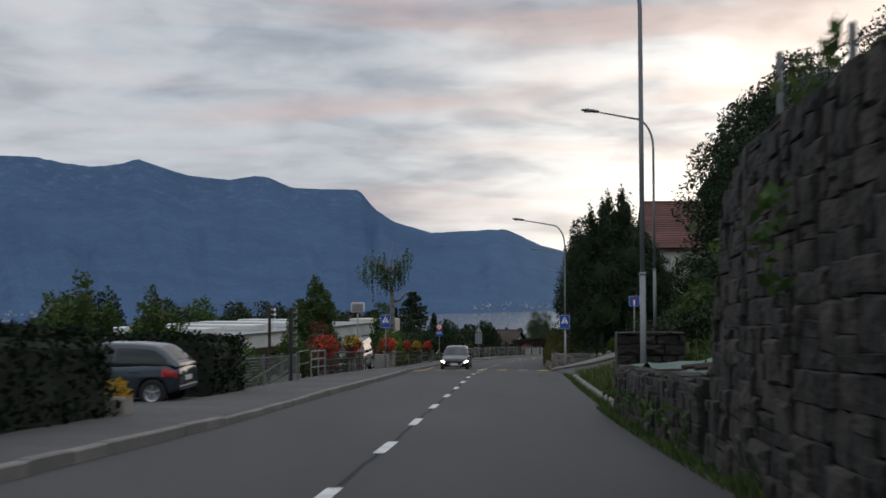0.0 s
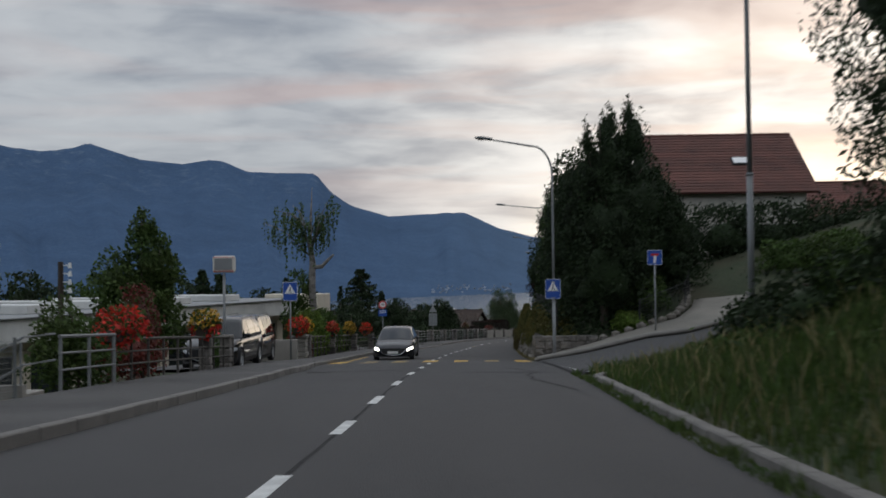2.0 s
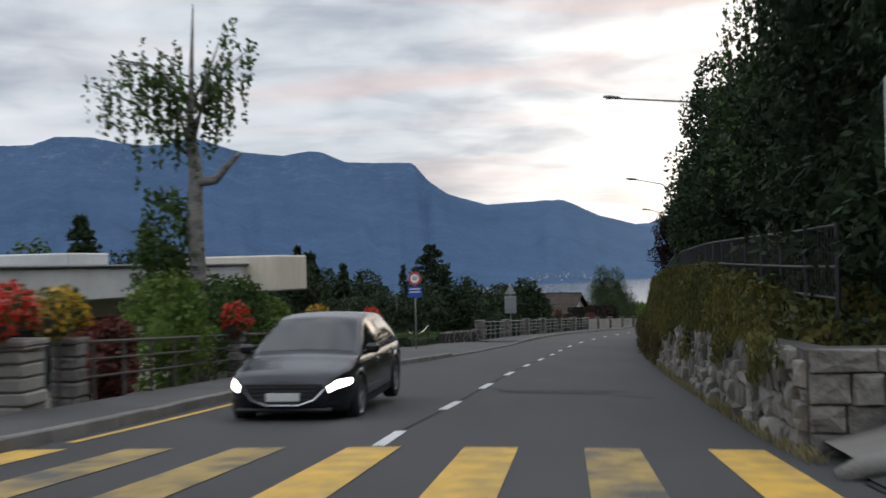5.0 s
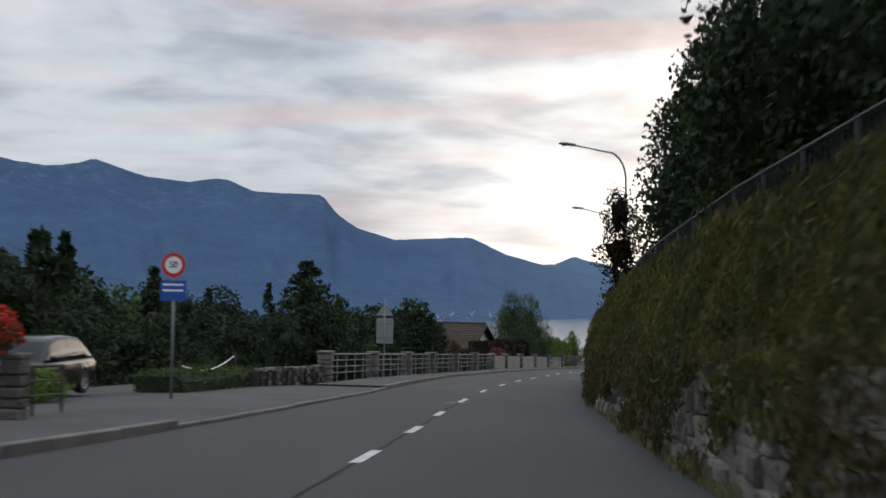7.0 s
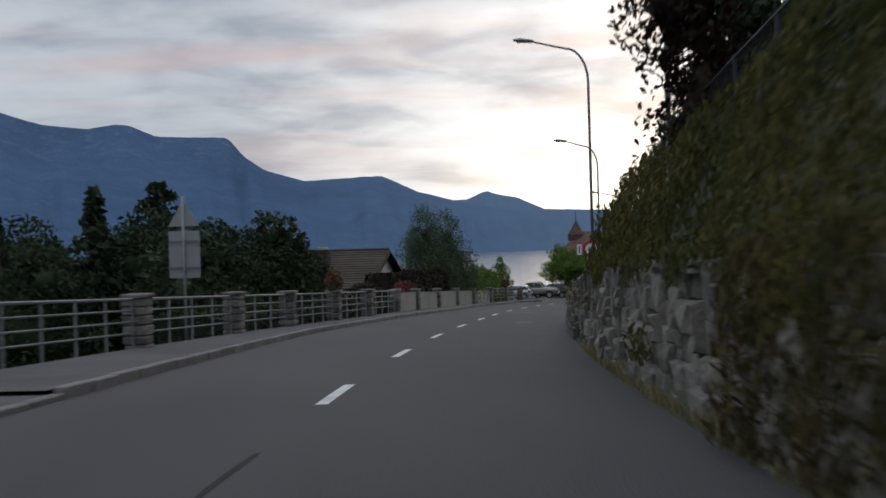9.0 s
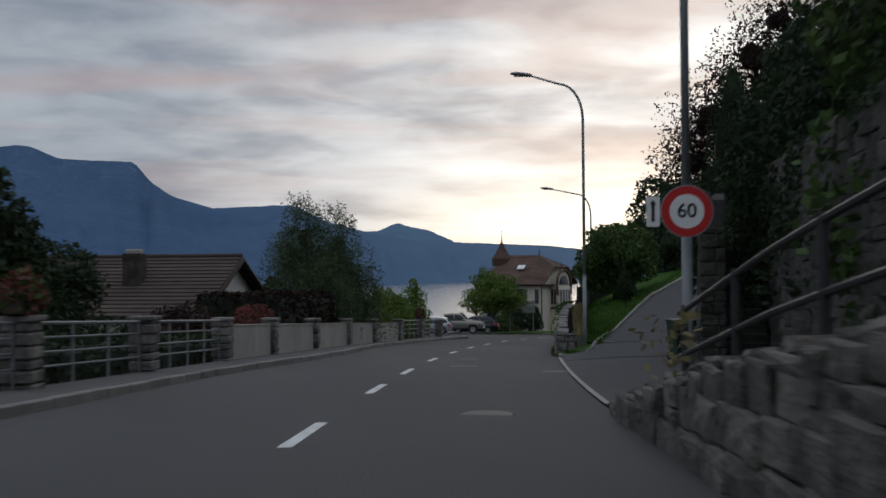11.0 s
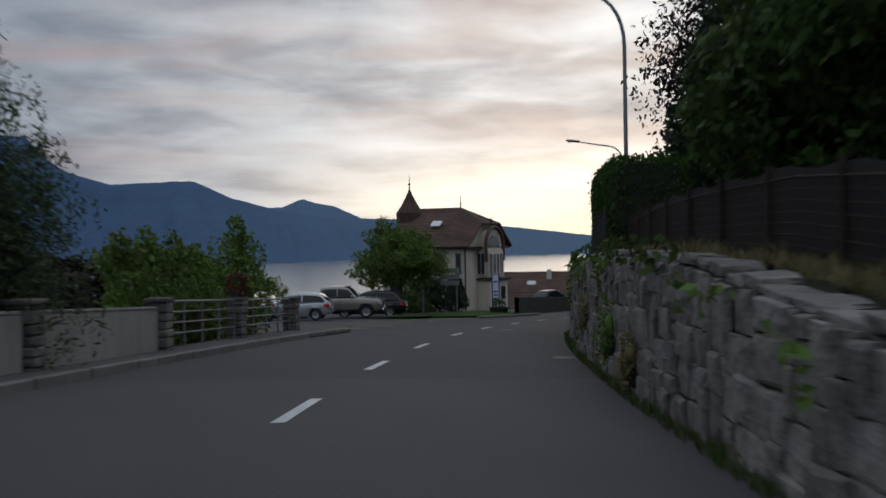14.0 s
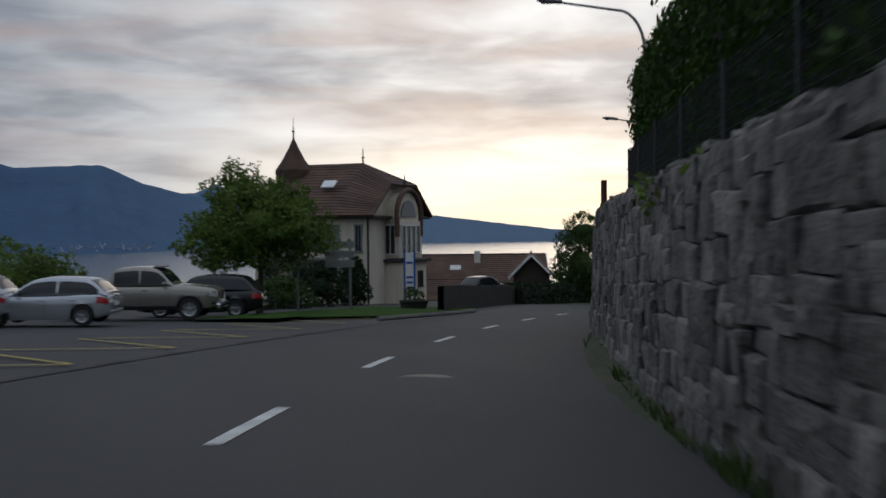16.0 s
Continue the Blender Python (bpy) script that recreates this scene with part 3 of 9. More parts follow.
# the lake and the far shore
bm = bmesh.new()
bmesh.ops.create_grid(bm, x_segments=12, y_segments=12, size=9000)
bmesh.ops.translate(bm, vec=(0, 0, LAKE), verts=bm.verts[:])
lake = tagged(part("water", bm, WATER, None), "wide pale lake under an evening sky", "lake", kind="structure")

ridge = table((-180, 3.0), (-120, 4.0), (-70, 5.4), (-45, 6.4), (-36, 6.6), (-30.3, 6.2), (-28.7, 6.05), (-27, 6.45), (-24.8, 6.6), (-23.7, 7.05), (-22, 7.05), (-20.5, 6.8), (-19, 6.65), (-17.6, 6.85), (-16.8, 7.15), (-16.2, 6.95), (-14.2, 6.35), (-11.9, 6.12), (-10.6, 6.38), (-9.8, 6.33), (-8.5, 5.75), (-6.5, 5.7), (-4.8, 5.68), (-4.3, 5.1), (-3.9, 4.6), (-2.85, 3.9), (-0.75, 3.28), (1.2, 3.38), (2.6, 3.45), (3.5, 3.44), (5.4, 2.55), (7.6, 1.95), (10, 1.5), (17.3, 1.18), (20.5, 0.8), (23.6, 0.42), (27, 0.0), (31, -0.3), (60, -0.4), (120, 2.0), (180, 3.0))
shore = table((-180, -1.9), (-40, -1.9), (-23, -1.72), (-10, -1.5), (-1.4, -1.28), (6, -1.05), (9, -0.95), (13, -0.82), (20.5, -0.74), (27, -0.70), (60, -0.68), (180, -0.68))
EYE = Vector((8.0, 90.0, -4.0))


def mountain(name, az0, az1, step, height, foot, mat, label, rugged=1.0, far=4650.0, reach=None):
    rows = 26
    vv, ff = [], []
    azs = steps(az0, az1, step)
    for i, a in enumerate(azs):
        r = radians(a)
        top = math.tan(radians(height(a))) * far
        near = min((LAKE - EYE.z) / math.tan(radians(foot(a))), far - 120)
        for k in range(rows):
            u = k / (rows - 1)
            dist = near + (far - near) * u
            # slopes that steepen to a cliff under the crest
            rise = u ** 1.25 if a > -4 else 0.78 * u ** 1.15 + 0.22 * max(0.0, (u - 0.72) / 0.28) ** 1.6
            z = (LAKE - 2 - EYE.z) + (top - (LAKE - 2 - EYE.z)) * rise
            fold = noise.fractal((a * 0.55, u * 2.2, 7.1), 1.0, 2.1, 5)
            gully = abs(noise.noise((a * 0.9 + u * 0.8, u * 0.7, 2.2)))
            z += rugged * (26 * fold - 34 * gully + 10) * math.sin(math.pi * min(1, u * 1.02)) ** 0.8
            if k == rows - 1:
                z = top + 2.2 * noise.fractal((a * 6.0, 0.3, 1.0), 0.8, 2.0, 4)
            vv.append((EYE.x + dist * math.sin(r), EYE.y + dist * math.cos(r), EYE.z + z))
        if i:
            for k in range(rows - 1):
                q = (i - 1) * rows + k
                ff.append((q, q + rows, q + rows + 1, q + 1))
    return structure(name, vv, ff, mat, label, "mountain", smooth=True)


mountain("backdrop_mountains", -179, 60, 0.28, ridge, shore, MOUNTAIN, "forested mountain range across the lake, painted in blue haze")
far_peak = table((5.0, 0.5), (6.3, 2.0), (7.3, 2.02), (8.1, 2.05), (8.8, 2.38), (9.15, 2.5), (9.6, 2.3), (10.9, 2.05), (12.1, 1.5), (13.5, 0.6))
mountain("backdrop_peak", 5.0, 13.5, 0.2, far_peak, table((0, -0.7), (20, -0.7)), MOUNTAIN_FAR, "far peak behind the range, painted in pale blue haze", 0.5, far=4800.0)

# pale specks of villages along the far shore
rng = np.random.default_rng(44)
vv, ff = [], []
for a0, a1, n in ((1.5, 6.0, 60), (-25, -22.0, 25), (14, 21, 50)):
    for _ in range(n):
        a = rng.uniform(a0, a1)
        r = radians(a)
        near = (LAKE - EYE.z) / math.tan(radians(shore(a)))
        d = near + 50 + abs(rng.normal(0, 70))
        w, hh, z = rng.uniform(3, 6), rng.uniform(3, 5), LAKE + (d - near) * 0.12
        x, y = EYE.x + d * math.sin(r), EYE.y + d * math.cos(r)
        j = len(vv)
        vv += [(x + i * w, y + k * w, z + l * hh) for l in (0, 1) for i, k in ((-0.5, -0.5), (0.5, -0.5), (0.5, 0.5), (-0.5, 0.5))]
        ff += [tuple(j + q for q in f_) for f_ in ((0, 1, 5, 4), (1, 2, 6, 5), (2, 3, 7, 6), (3, 0, 4, 7), (4, 5, 6, 7))]
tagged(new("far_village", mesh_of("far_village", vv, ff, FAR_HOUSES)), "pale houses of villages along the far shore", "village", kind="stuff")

# ---- makers of plants ----
def leaf_mesh(name, points, sizes, mat, rng, slim=0.5, hang=0.0, outward=None):
    """Many small four-cornered leaves or clumps, one at each point."""
    points = np.asarray(points, float).reshape(-1, 3)
    n = len(points)
    a = rng.normal(size=(n, 3))
    a[:, 2] -= hang
    a /= np.linalg.norm(a, axis=1)[:, None]
    b = np.cross(a, rng.normal(size=(n, 3)))
    b /= np.linalg.norm(b, axis=1)[:, None] + 1e-9
    size = (np.asarray(sizes, float) * np.ones(n))[:, None] * rng.uniform(0.6, 1.3, (n, 1))
    a, b = a * size, b * size * slim
    co = np.stack([points - a, points + b - 0.15 * a, points + a, points - b - 0.15 * a], 1).reshape(-1, 3)
    me = bpy.data.meshes.new(name)
    me.vertices.add(4 * n)
    me.loops.add(4 * n)
    me.polygons.add(n)
    me.vertices.foreach_set("co", co.ravel())
    me.loops.foreach_set("vertex_index", np.arange(4 * n))
    me.polygons.foreach_set("loop_start", np.arange(0, 4 * n, 4))
    me.materials.append(mat)
    me.update(calc_edges=True)
    return me


def ripple(p, seed=0.0):
    """A quick uneven field between about -1 and 1, for many points at once."""
    x, y, z = p[..., 0], p[..., 1], p[..., 2]
    a = np.sin(1.7 * x + 2.3 * y + seed) + np.sin(2.9 * y - 1.3 * z + 1.1 + seed) + np.sin(2.1 * z + 1.9 * x + 2.7 * seed)
    b = np.sin(4.1 * x - 3.7 * z + seed) + np.sin(4.9 * z + 3.1 * y + 2 * seed) + np.sin(5.3 * y - 3.9 * x)
    return (a + 0.6 * b) / 3.2


def blob_points(blobs, n, rng, rough=0.35, shell=0.55):
    """Points in uneven ellipsoids, most of them near the surface, with gaps."""
    vol = np.array([b[3] * b[4] * b[5] for b in blobs]) ** (2 / 3)
    pick = rng.choice(len(blobs), n, p=vol / vol.sum())
    d = rng.normal(size=(n, 3))
    d /= np.linalg.norm(d, axis=1)[:, None]
    r = shell + (1 - shell) * rng.uniform(0, 1, n) ** (1 / 3)
    B = np.array(blobs, float)[pick]
    k = 1 + rough * ripple(d * 1.9 + pick[:, None] * 3.1)
    q = B[:, :3] + B[:, 3:] * d * (r * k)[:, None]
    return q[ripple(q * 0.8, 9.0) > -0.62]


def inner_mass(blobs, mat, parent, fill=0.66, rough=0.35, name="inner_foliage"):
    """The closed, shaded inside of a crown: lumpy and wholly behind the leaves."""
    bm = bmesh.new()
    for i, b in enumerate(blobs):
        made = bmesh.ops.create_icosphere(bm, subdivisions=2, radius=1.0)["verts"]
        d = np.array([v_.co for v_ in made])
        k = fill * (1 + rough * ripple(d * 1.9 + i * 3.1)) + 0.14 * ripple(d * 7.0, i)
        for v_, dd, kk in zip(made, d, k):
            v_.co = Vector(b[:3]) + Vector((b[3] * dd[0] * kk, b[4] * dd[1] * kk, b[5] * dd[2] * kk))
    return part(name, bm, mat, parent, smooth=True)


def tree(name, matrix, blobs, leaf, label, count=4500, size=0.16, trunk=0.18, bark=None, seed=1, slim=0.55, hang=0.0, shell=0.55, rough=0.35, category="tree", group="", fill=0.52):
    """A tapered trunk with limbs into each part of the crown, and a crown of small leaves."""
    rng = np.random.default_rng(seed)
    top = thing(name, label, category, matrix, group)
    bm = bmesh.new()
    high = max(b[2] + b[5] * 0.4 for b in blobs)
    mid = Vector(np.average([b[:3] for b in blobs], axis=0, weights=[b[3] * b[4] * b[5] for b in blobs]))
    stem = [Vector((0, 0, -0.4)), Vector((0.05, 0.03, 0.12 * high)), Vector((mid.x * 0.3 + 0.1, mid.y * 0.3, 0.4 * high)), Vector((mid.x * 0.8, mid.y * 0.8, 0.7 * high)), Vector((mid.x, mid.y, high))]
    tube(bm, stem, [trunk * 1.35, trunk, trunk * 0.75, trunk * 0.45, 0.03], 9)
    part("trunk", bm, bark or BARK, top, smooth=True)
    for b in blobs:
        bm = bmesh.new()
        end = Vector(b[:3]) + Vector((b[3] * rng.uniform(-0.5, 0.5), b[4] * rng.uniform(-0.5, 0.5), b[5] * 0.5))
        start = stem[2].lerp(stem[3], rng.uniform(-0.3, 0.8))
        tube(bm, [start, start.lerp(end, 0.5) + Vector((0, 0, 0.15)), end], [trunk * 0.4, trunk * 0.25, 0.02], 6)
        part("limb", bm, bark or BARK, top, smooth=True)
    if fill:
        inner_mass(blobs, leaf, top, fill * 0.86, rough)
    many, small = (2.9, 0.76) if size < 0.13 else (1.9, 0.9)
    pts = blob_points(blobs, int(many * count), rng, rough, shell)
    part("crown", leaf_mesh("crown", pts, size * small, leaf, rng, slim, hang), leaf, top)
    return top


def conifer(name, matrix, height, radius, leaf, label, seed=1, count=4200, size=0.2, bare=0.1, droop=0.35, group="", power=0.8, category="tree"):
    """A straight trunk with whorls of drooping boughs."""
    rng = np.random.default_rng(seed)
    top = thing(name, label, category, matrix, group)
    bm = bmesh.new()
    tube(bm, [(0, 0, -0.5), (0, 0, height * 0.5), (0.05, 0.02, height * 0.98)], [height * 0.022, height * 0.013, 0.02], 8)
    part("trunk", bm, BARK, top, smooth=True)
    whorls = int(height * 2.6)
    pts, ends = [], []
    for w in range(whorls):
        z = height * (bare + (1 - bare) * (w + rng.uniform(-0.3, 0.3)) / whorls)
        reach = radius * max(0.04, (1 - (z / height - bare) / (1 - bare))) ** power
        for k in range(rng.integers(4, 7)):
            a, l = rng.uniform(0, 2 * math.pi), reach * rng.uniform(0.55, 1.15)
            ends.append((z, a, l))
    share = max(6, count // len(ends))
    bm = bmesh.new()
    for z, a, l in ends:
        tip = Vector((math.cos(a) * l, math.sin(a) * l, z - droop * l + 0.12 * l))
        if l > 0.5:
            tube(bm, [(0, 0, z), (tip.x * 0.5, tip.y * 0.5, z - droop * 0.3 * l), tip], [0.035, 0.022, 0.008], 4, cap=False)
        m = max(4, int(share * (0.4 + l / radius)))
        u = rng.uniform(0.12, 1.03, m) ** 0.8
        wide = 0.22 * l + 0.10
        side = rng.normal(0, 1, m) * wide * (1 - 0.5 * u)
        x, y = math.cos(a) * l * u - math.sin(a) * side, math.sin(a) * l * u + math.cos(a) * side
        zz = z - droop * l * u ** 1.6 + 0.12 * l * u ** 3 + rng.normal(0, 0.09, m) - 0.1 * np.abs(side)
        pts.append(np.stack([x, y, zz], 1))
    part("branchwork", bm, BARK, top)
    part("crown", leaf_mesh("crown", np.vstack(pts), size, leaf, rng, 0.42, 0.25), leaf, top)
    return top


def hedge(name, corners, h0, h1, leaf, label, seed=1, density=90, size=0.11, round_top=0.15, category="hedge", lumpy=0.12):
    """A clipped or overgrown hedge over a row of (s, d from, d to, foot, top) sections."""
    rng = np.random.default_rng(seed)
    top = thing(name, label, category, station(corners[0][0], corners[0][1], 0))
    inv = top.matrix_world.inverted()
    rows = steps(corners[0][0], corners[-1][0], 0.8)
    ss = [c[0] for c in corners]
    get = lambda k, s: float(np.interp(s, ss, [c[k] for c in corners]))
    ring = lambda s, g: [inv @ at(s, get(1, s) + g, get(3, s)), inv @ at(s, get(1, s) + g, get(4, s) - 0.15 - g), inv @ at(s, get(1, s) + 0.2 + g, get(4, s) - g), inv @ at(s, get(2, s) - 0.2 - g, get(4, s) - g), inv @ at(s, get(2, s) - g, get(4, s) - 0.15 - g), inv @ at(s, get(2, s) - g, get(3, s))]
    # closed dark core: the shade between the leaves is put into its colour
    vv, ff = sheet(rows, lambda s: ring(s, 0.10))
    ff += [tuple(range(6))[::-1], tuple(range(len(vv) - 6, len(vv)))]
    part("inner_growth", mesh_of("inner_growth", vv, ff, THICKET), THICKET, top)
    pts = []
    for s0, s1 in zip(rows, rows[1:]):
        s = (s0 + s1) / 2
        wide, tall = abs(get(2, s) - get(1, s)), get(4, s) - get(3, s)
        for count, kind in ((density * tall * (s1 - s0), 0), (density * wide * (s1 - s0), 1), (density * 0.6 * tall * (s1 - s0), 2)):
            for _ in range(int(count)):
                q, u, w = rng.uniform(s0, s1), rng.uniform(0, 1), rng.normal(0, 0.05)
                bulge = lumpy * noise.noise((q * 0.9, u * 2 + kind * 7, seed))
                if kind == 1:
                    pts.append(at(q, get(1, q) + wide * u, get(4, q) + w + bulge))
                elif kind == 0:
                    pts.append(at(q, get(1, q) - w - bulge, get(3, q) + tall * u))
                else:
                    pts.append(at(q, get(2, q) + w + bulge, get(3, q) + tall * u))
    for e in (0, -1):
        q = rows[e]
        wide, tall = abs(get(2, q) - get(1, q)), get(4, q) - get(3, q)
        for _ in range(int(density * wide * tall)):
            pts.append(at(q + rng.normal(0, 0.06), get(1, q) + wide * rng.uniform(), get(3, q) + tall * rng.uniform()))
    pts = np.array([inv @ p for p in pts])
    part("foliage", leaf_mesh("foliage", pts, size, leaf, rng, 0.6), leaf, top)
    return top


def shrub(name, s, d, h, blobs, leaf, label, seed, count=1500, size=0.09, category="shrub", group=""):
    return tree(name, station(s, d, h), blobs, leaf, label, count, size, 0.04, None, seed, 0.6, category=category, group=group, shell=0.4)


def creeper(name, s0, s1, dist, low, high, mat, label, seed, density=55, size=0.1, lean=0.0, cut=0.0, thick=0.12, slim=0.6, hang=0.5):
    """Hanging growth over a wall's face."""
    rng = np.random.default_rng(seed)
    top = thing(name, label, "creeper", station(s0, dist(s0), 0))
    inv = top.matrix_world.inverted()
    pts = []
    for s in np.arange(s0, s1, 0.5):
        tall = high(s) - low(s)
        if tall <= 0:
            continue
        for _ in range(int(density * 0.5 * tall)):
            q, u = rng.uniform(s, s + 0.5), rng.uniform(0, 1)
            if noise.noise((q * 0.55, u * tall * 0.9, seed * 1.7)) < cut - (u - 0.5) * 0.8:
                continue
            swell = thick * (1 + 1.5 * noise.noise((q * 0.8, u * tall * 0.6, seed)))
            pts.append(inv @ at(q, dist(q) - max(0.02, swell) * rng.uniform(0.2, 1.2) + lean * u * tall, low(q) + u * tall))
    part("foliage", leaf_mesh("foliage", pts, size, mat, rng, slim, hang), mat, top)
    return top


def grass(name, area, n, mat, label, seed, tall=0.35, lift=0.0):
    """Blades over an area given as a function of two numbers between 0 and 1."""
    rng = np.random.default_rng(seed)
    u = rng.uniform(0, 1, (n, 2))
    verts, faces = [], []
    for i in range(n):
        p, k = area(*u[i])
        if p is None:
            continue
        g = tall * k * rng.uniform(0.45, 1.25)
        a = rng.uniform(0, 2 * math.pi)
        lean = Vector((rng.normal(0, 0.35), rng.normal(0, 0.35), 0)) * g
        w = Vector((math.cos(a), math.sin(a), 0)) * (0.008 + 0.012 * g)
        j = len(verts)
        mid = p + Vector((0, 0, 0.6 * g)) + lean * 0.4
        verts += [p - w, p + w, mid + w * 0.7, mid - w * 0.7, p + Vector((0, 0, g)) + lean]
        faces += [(j, j + 1, j + 2, j + 3), (j + 3, j + 2, j + 4)]
    return tagged(new(name, mesh_of(name, verts, faces, mat)), label, "grass", kind="stuff")


# ---- makers of walls, fences and posts ----
_block_meshes = {}


def block_mesh(kind, mat):
    """One rough-hewn stone, a unit wide, deep and high: face towards -y."""
    key = (kind, mat.name)
    if key not in _block_meshes:
        rng = np.random.default_rng(kind + 40)
        back = [(-0.5, 0, 0), (0, 0, 0), (0.5, 0, 0), (0.5, 0, 0.5), (0.5, 0, 1), (0, 0, 1), (-0.5, 0, 1), (-0.5, 0, 0.5)]
        def inset(k, y, wob, dep):
            return [(x * k + rng.uniform(-wob, wob), y + rng.uniform(-dep, dep), 0.5 + (z - 0.5) * k + rng.uniform(-wob, wob)) for x, _, z in back]
        rim, face = inset(0.985, -0.55, 0.02, 0.12), inset(0.86, -0.90, 0.06, 0.25)
        heart = [(rng.uniform(-0.15, 0.15), -0.95 + rng.uniform(-0.25, 0.15), 0.5 + rng.uniform(-0.15, 0.15))]
        v = back + rim + face + heart
        f = []
        for o in (0, 8):
            for k in range(8):
                f.append((o + k, o + (k + 1) % 8, o + 8 + (k + 1) % 8, o + 8 + k))
        f += [(16 + k, 16 + (k + 1) % 8, 24) for k in range(8)]
        _block_meshes[key] = mesh_of("stone", v, f, mat)
    return _block_meshes[key]


def stone_wall(name, s0, s1, dist, foot, top_h, mat, label, row=0.28, long=(0.3, 0.75), proud=0.06, thick=0.45, seed=1, side=1, near=(0, 0), joint=0.014, cap=True, lean=0.0, core=None, cap_h=(0.07, 0.13)):
    """A wall of stones beside the road. side 1: it stands on the right and faces left. Stones between the two near stations are parts of their own."""
    rng = np.random.default_rng(seed)
    wall = thing(name, label, "wall", kind="structure")
    rows = steps(s0, s1, 1.0)
    vv, ff = sheet(rows, lambda s: [at(s, dist(s), foot(s) - 0.3), at(s, dist(s) + side * lean * (top_h(s) - foot(s)), top_h(s) - 0.02), at(s, dist(s) + side * thick, top_h(s) - 0.02), at(s, dist(s) + side * thick, foot(s) - 0.3)])
    ff += [(0, 1, 2, 3), tuple(range(len(vv) - 4, len(vv)))]
    part("core", mesh_of("core", vv, ff, core or MORTAR), MORTAR, wall)
    singles, rest_v, rest_f, wander = 0, [], [], row * 0.12
    height = max(top_h(s) - foot(s) for s in rows)
    def lay(a, b, z, hh):
        nonlocal singles
        mid = (a + b) / 2
        z += wander * noise.noise((mid * 0.55, z * 1.3, seed)) if 0.05 < z else 0
        hh = min(hh, top_h(mid) - foot(mid) - z)
        if hh < 0.05 or b - a < 0.06:
            return
        zz = foot(mid) + z
        m = Matrix.Translation(at(mid, dist(mid) + side * lean * z, zz)) @ pose(0, 0, 0, rng.uniform(-4, 4), rng.uniform(-3.5, 3.5), heading(mid) + 90 * side * -1 + rng.uniform(-4, 4))
        scale = Matrix.Diagonal((max(0.05, b - a - joint), proud * rng.uniform(0.5, 1.6), max(0.04, hh - joint), 1))
        me = block_mesh(int(rng.integers(0, 16)), mat)
        if near[0] <= mid <= near[1] and singles < 290:
            ob = new("stone", me)
            ob.parent = wall
            ob.matrix_world = m @ scale
            singles += 1
        else:
            j, k = len(rest_v), np.array(m @ scale)
            co = np.array([(*q.co, 1.0) for q in me.vertices]) @ k.T
            rest_v.extend(tuple(q[:3]) for q in co)
            rest_f.extend(tuple(j + i for i in p.vertices) for p in me.polygons)

    # stones of uneven size, fitted into one another so that no course runs through
    unit_z, unit_s = row * 0.5, (long[0] + long[1]) * 0.17
    nz, ns = int(math.ceil(height / unit_z)), int(math.ceil((s1 - s0) / unit_s))
    taken = np.zeros((nz, ns), bool)
    shift = rng.uniform(-0.16, 0.16, (nz + 1, ns + 1))
    for i in range(nz):
        for j in range(ns):
            if taken[i, j]:
                continue
            tall, wide = int(rng.choice((1, 2, 2, 2, 2, 3))), int(rng.choice((2, 2, 3, 3, 4, 4, 5)))
            while wide > 1 and (j + wide > ns or taken[i, j:j + wide].any()):
                wide -= 1
            tall = min(tall, nz - i)
            taken[i:i + tall, j:j + wide] = True
            a, b = s0 + j * unit_s, min(s0 + (j + wide) * unit_s, s1)
            mid = (a + b) / 2
            limit = top_h(mid) - foot(mid)
            z, hh = max(0.0, (i + shift[i, j] * 0.4) * unit_z), (tall + 0.1) * unit_z
            if limit - z < 0.25 * row:
                continue
            hh = min(hh, limit - z)
            if limit - z - hh < 0.3 * row:
                hh = limit - z
            lay(a - 0.03 * unit_s, b + 0.03 * unit_s, z, hh)
    if rest_v:
        ob = part("stonework", mesh_of("stonework", rest_v, rest_f, mat), mat, wall)
        ob["kind"] = "stuff"
    if cap:
        s = s0
        while s < s1 - 0.1:
            l = min(rng.uniform(0.25, 0.7), s1 - s)
            mid = s + l / 2
            slope = math.degrees(math.atan2(top_h(mid + 0.4) - top_h(mid - 0.4) + at(mid + 0.4, 0).z - at(mid - 0.4, 0).z, 0.8))
            ob = new("coping_stone", coping_mesh(int(rng.integers(0, 6)), mat))
            ob.parent = wall
            ob.matrix_world = Matrix.Translation(at(mid, dist(mid) + side * (thick / 2 + lean * (top_h(mid) - foot(mid)) - 0.02), top_h(mid) + rng.uniform(-0.02, 0.05))) @ pose(0, 0, 0, 0, 0, heading(mid)) @ pose(0, 0, 0, slope + rng.uniform(-3, 3), rng.uniform(-4, 4), rng.uniform(-5, 5)) @ Matrix.Diagonal((thick + rng.uniform(-0.06, 0.03), l * 1.03, rng.uniform(*cap_h), 1))
            s += l
    return wall


def coping_mesh(kind, mat):
    """An uneven flat stone for the top of a wall, a unit in size."""
    key = ("coping", kind, mat.name)
    if key not in _block_meshes:
        rng = np.random.default_rng(kind + 400)
        bm = bmesh.new()
        bmesh.ops.create_cube(bm, size=1.0)
        bmesh.ops.subdivide_edges(bm, edges=bm.edges[:], cuts=1, use_grid_fill=True)
        for v_ in bm.verts:
            k = v_.co.length
            v_.co *= (0.62 / k) ** 0.35 if k > 0.62 else 1.0
            v_.co += Vector(rng.uniform(-0.05, 0.05, 3))
        me = bpy.data.meshes.new("coping_stone")
        bm.to_mesh(me)
        bm.free()
        me.materials.append(mat)
        _block_meshes[key] = me
    return _block_meshes[key]


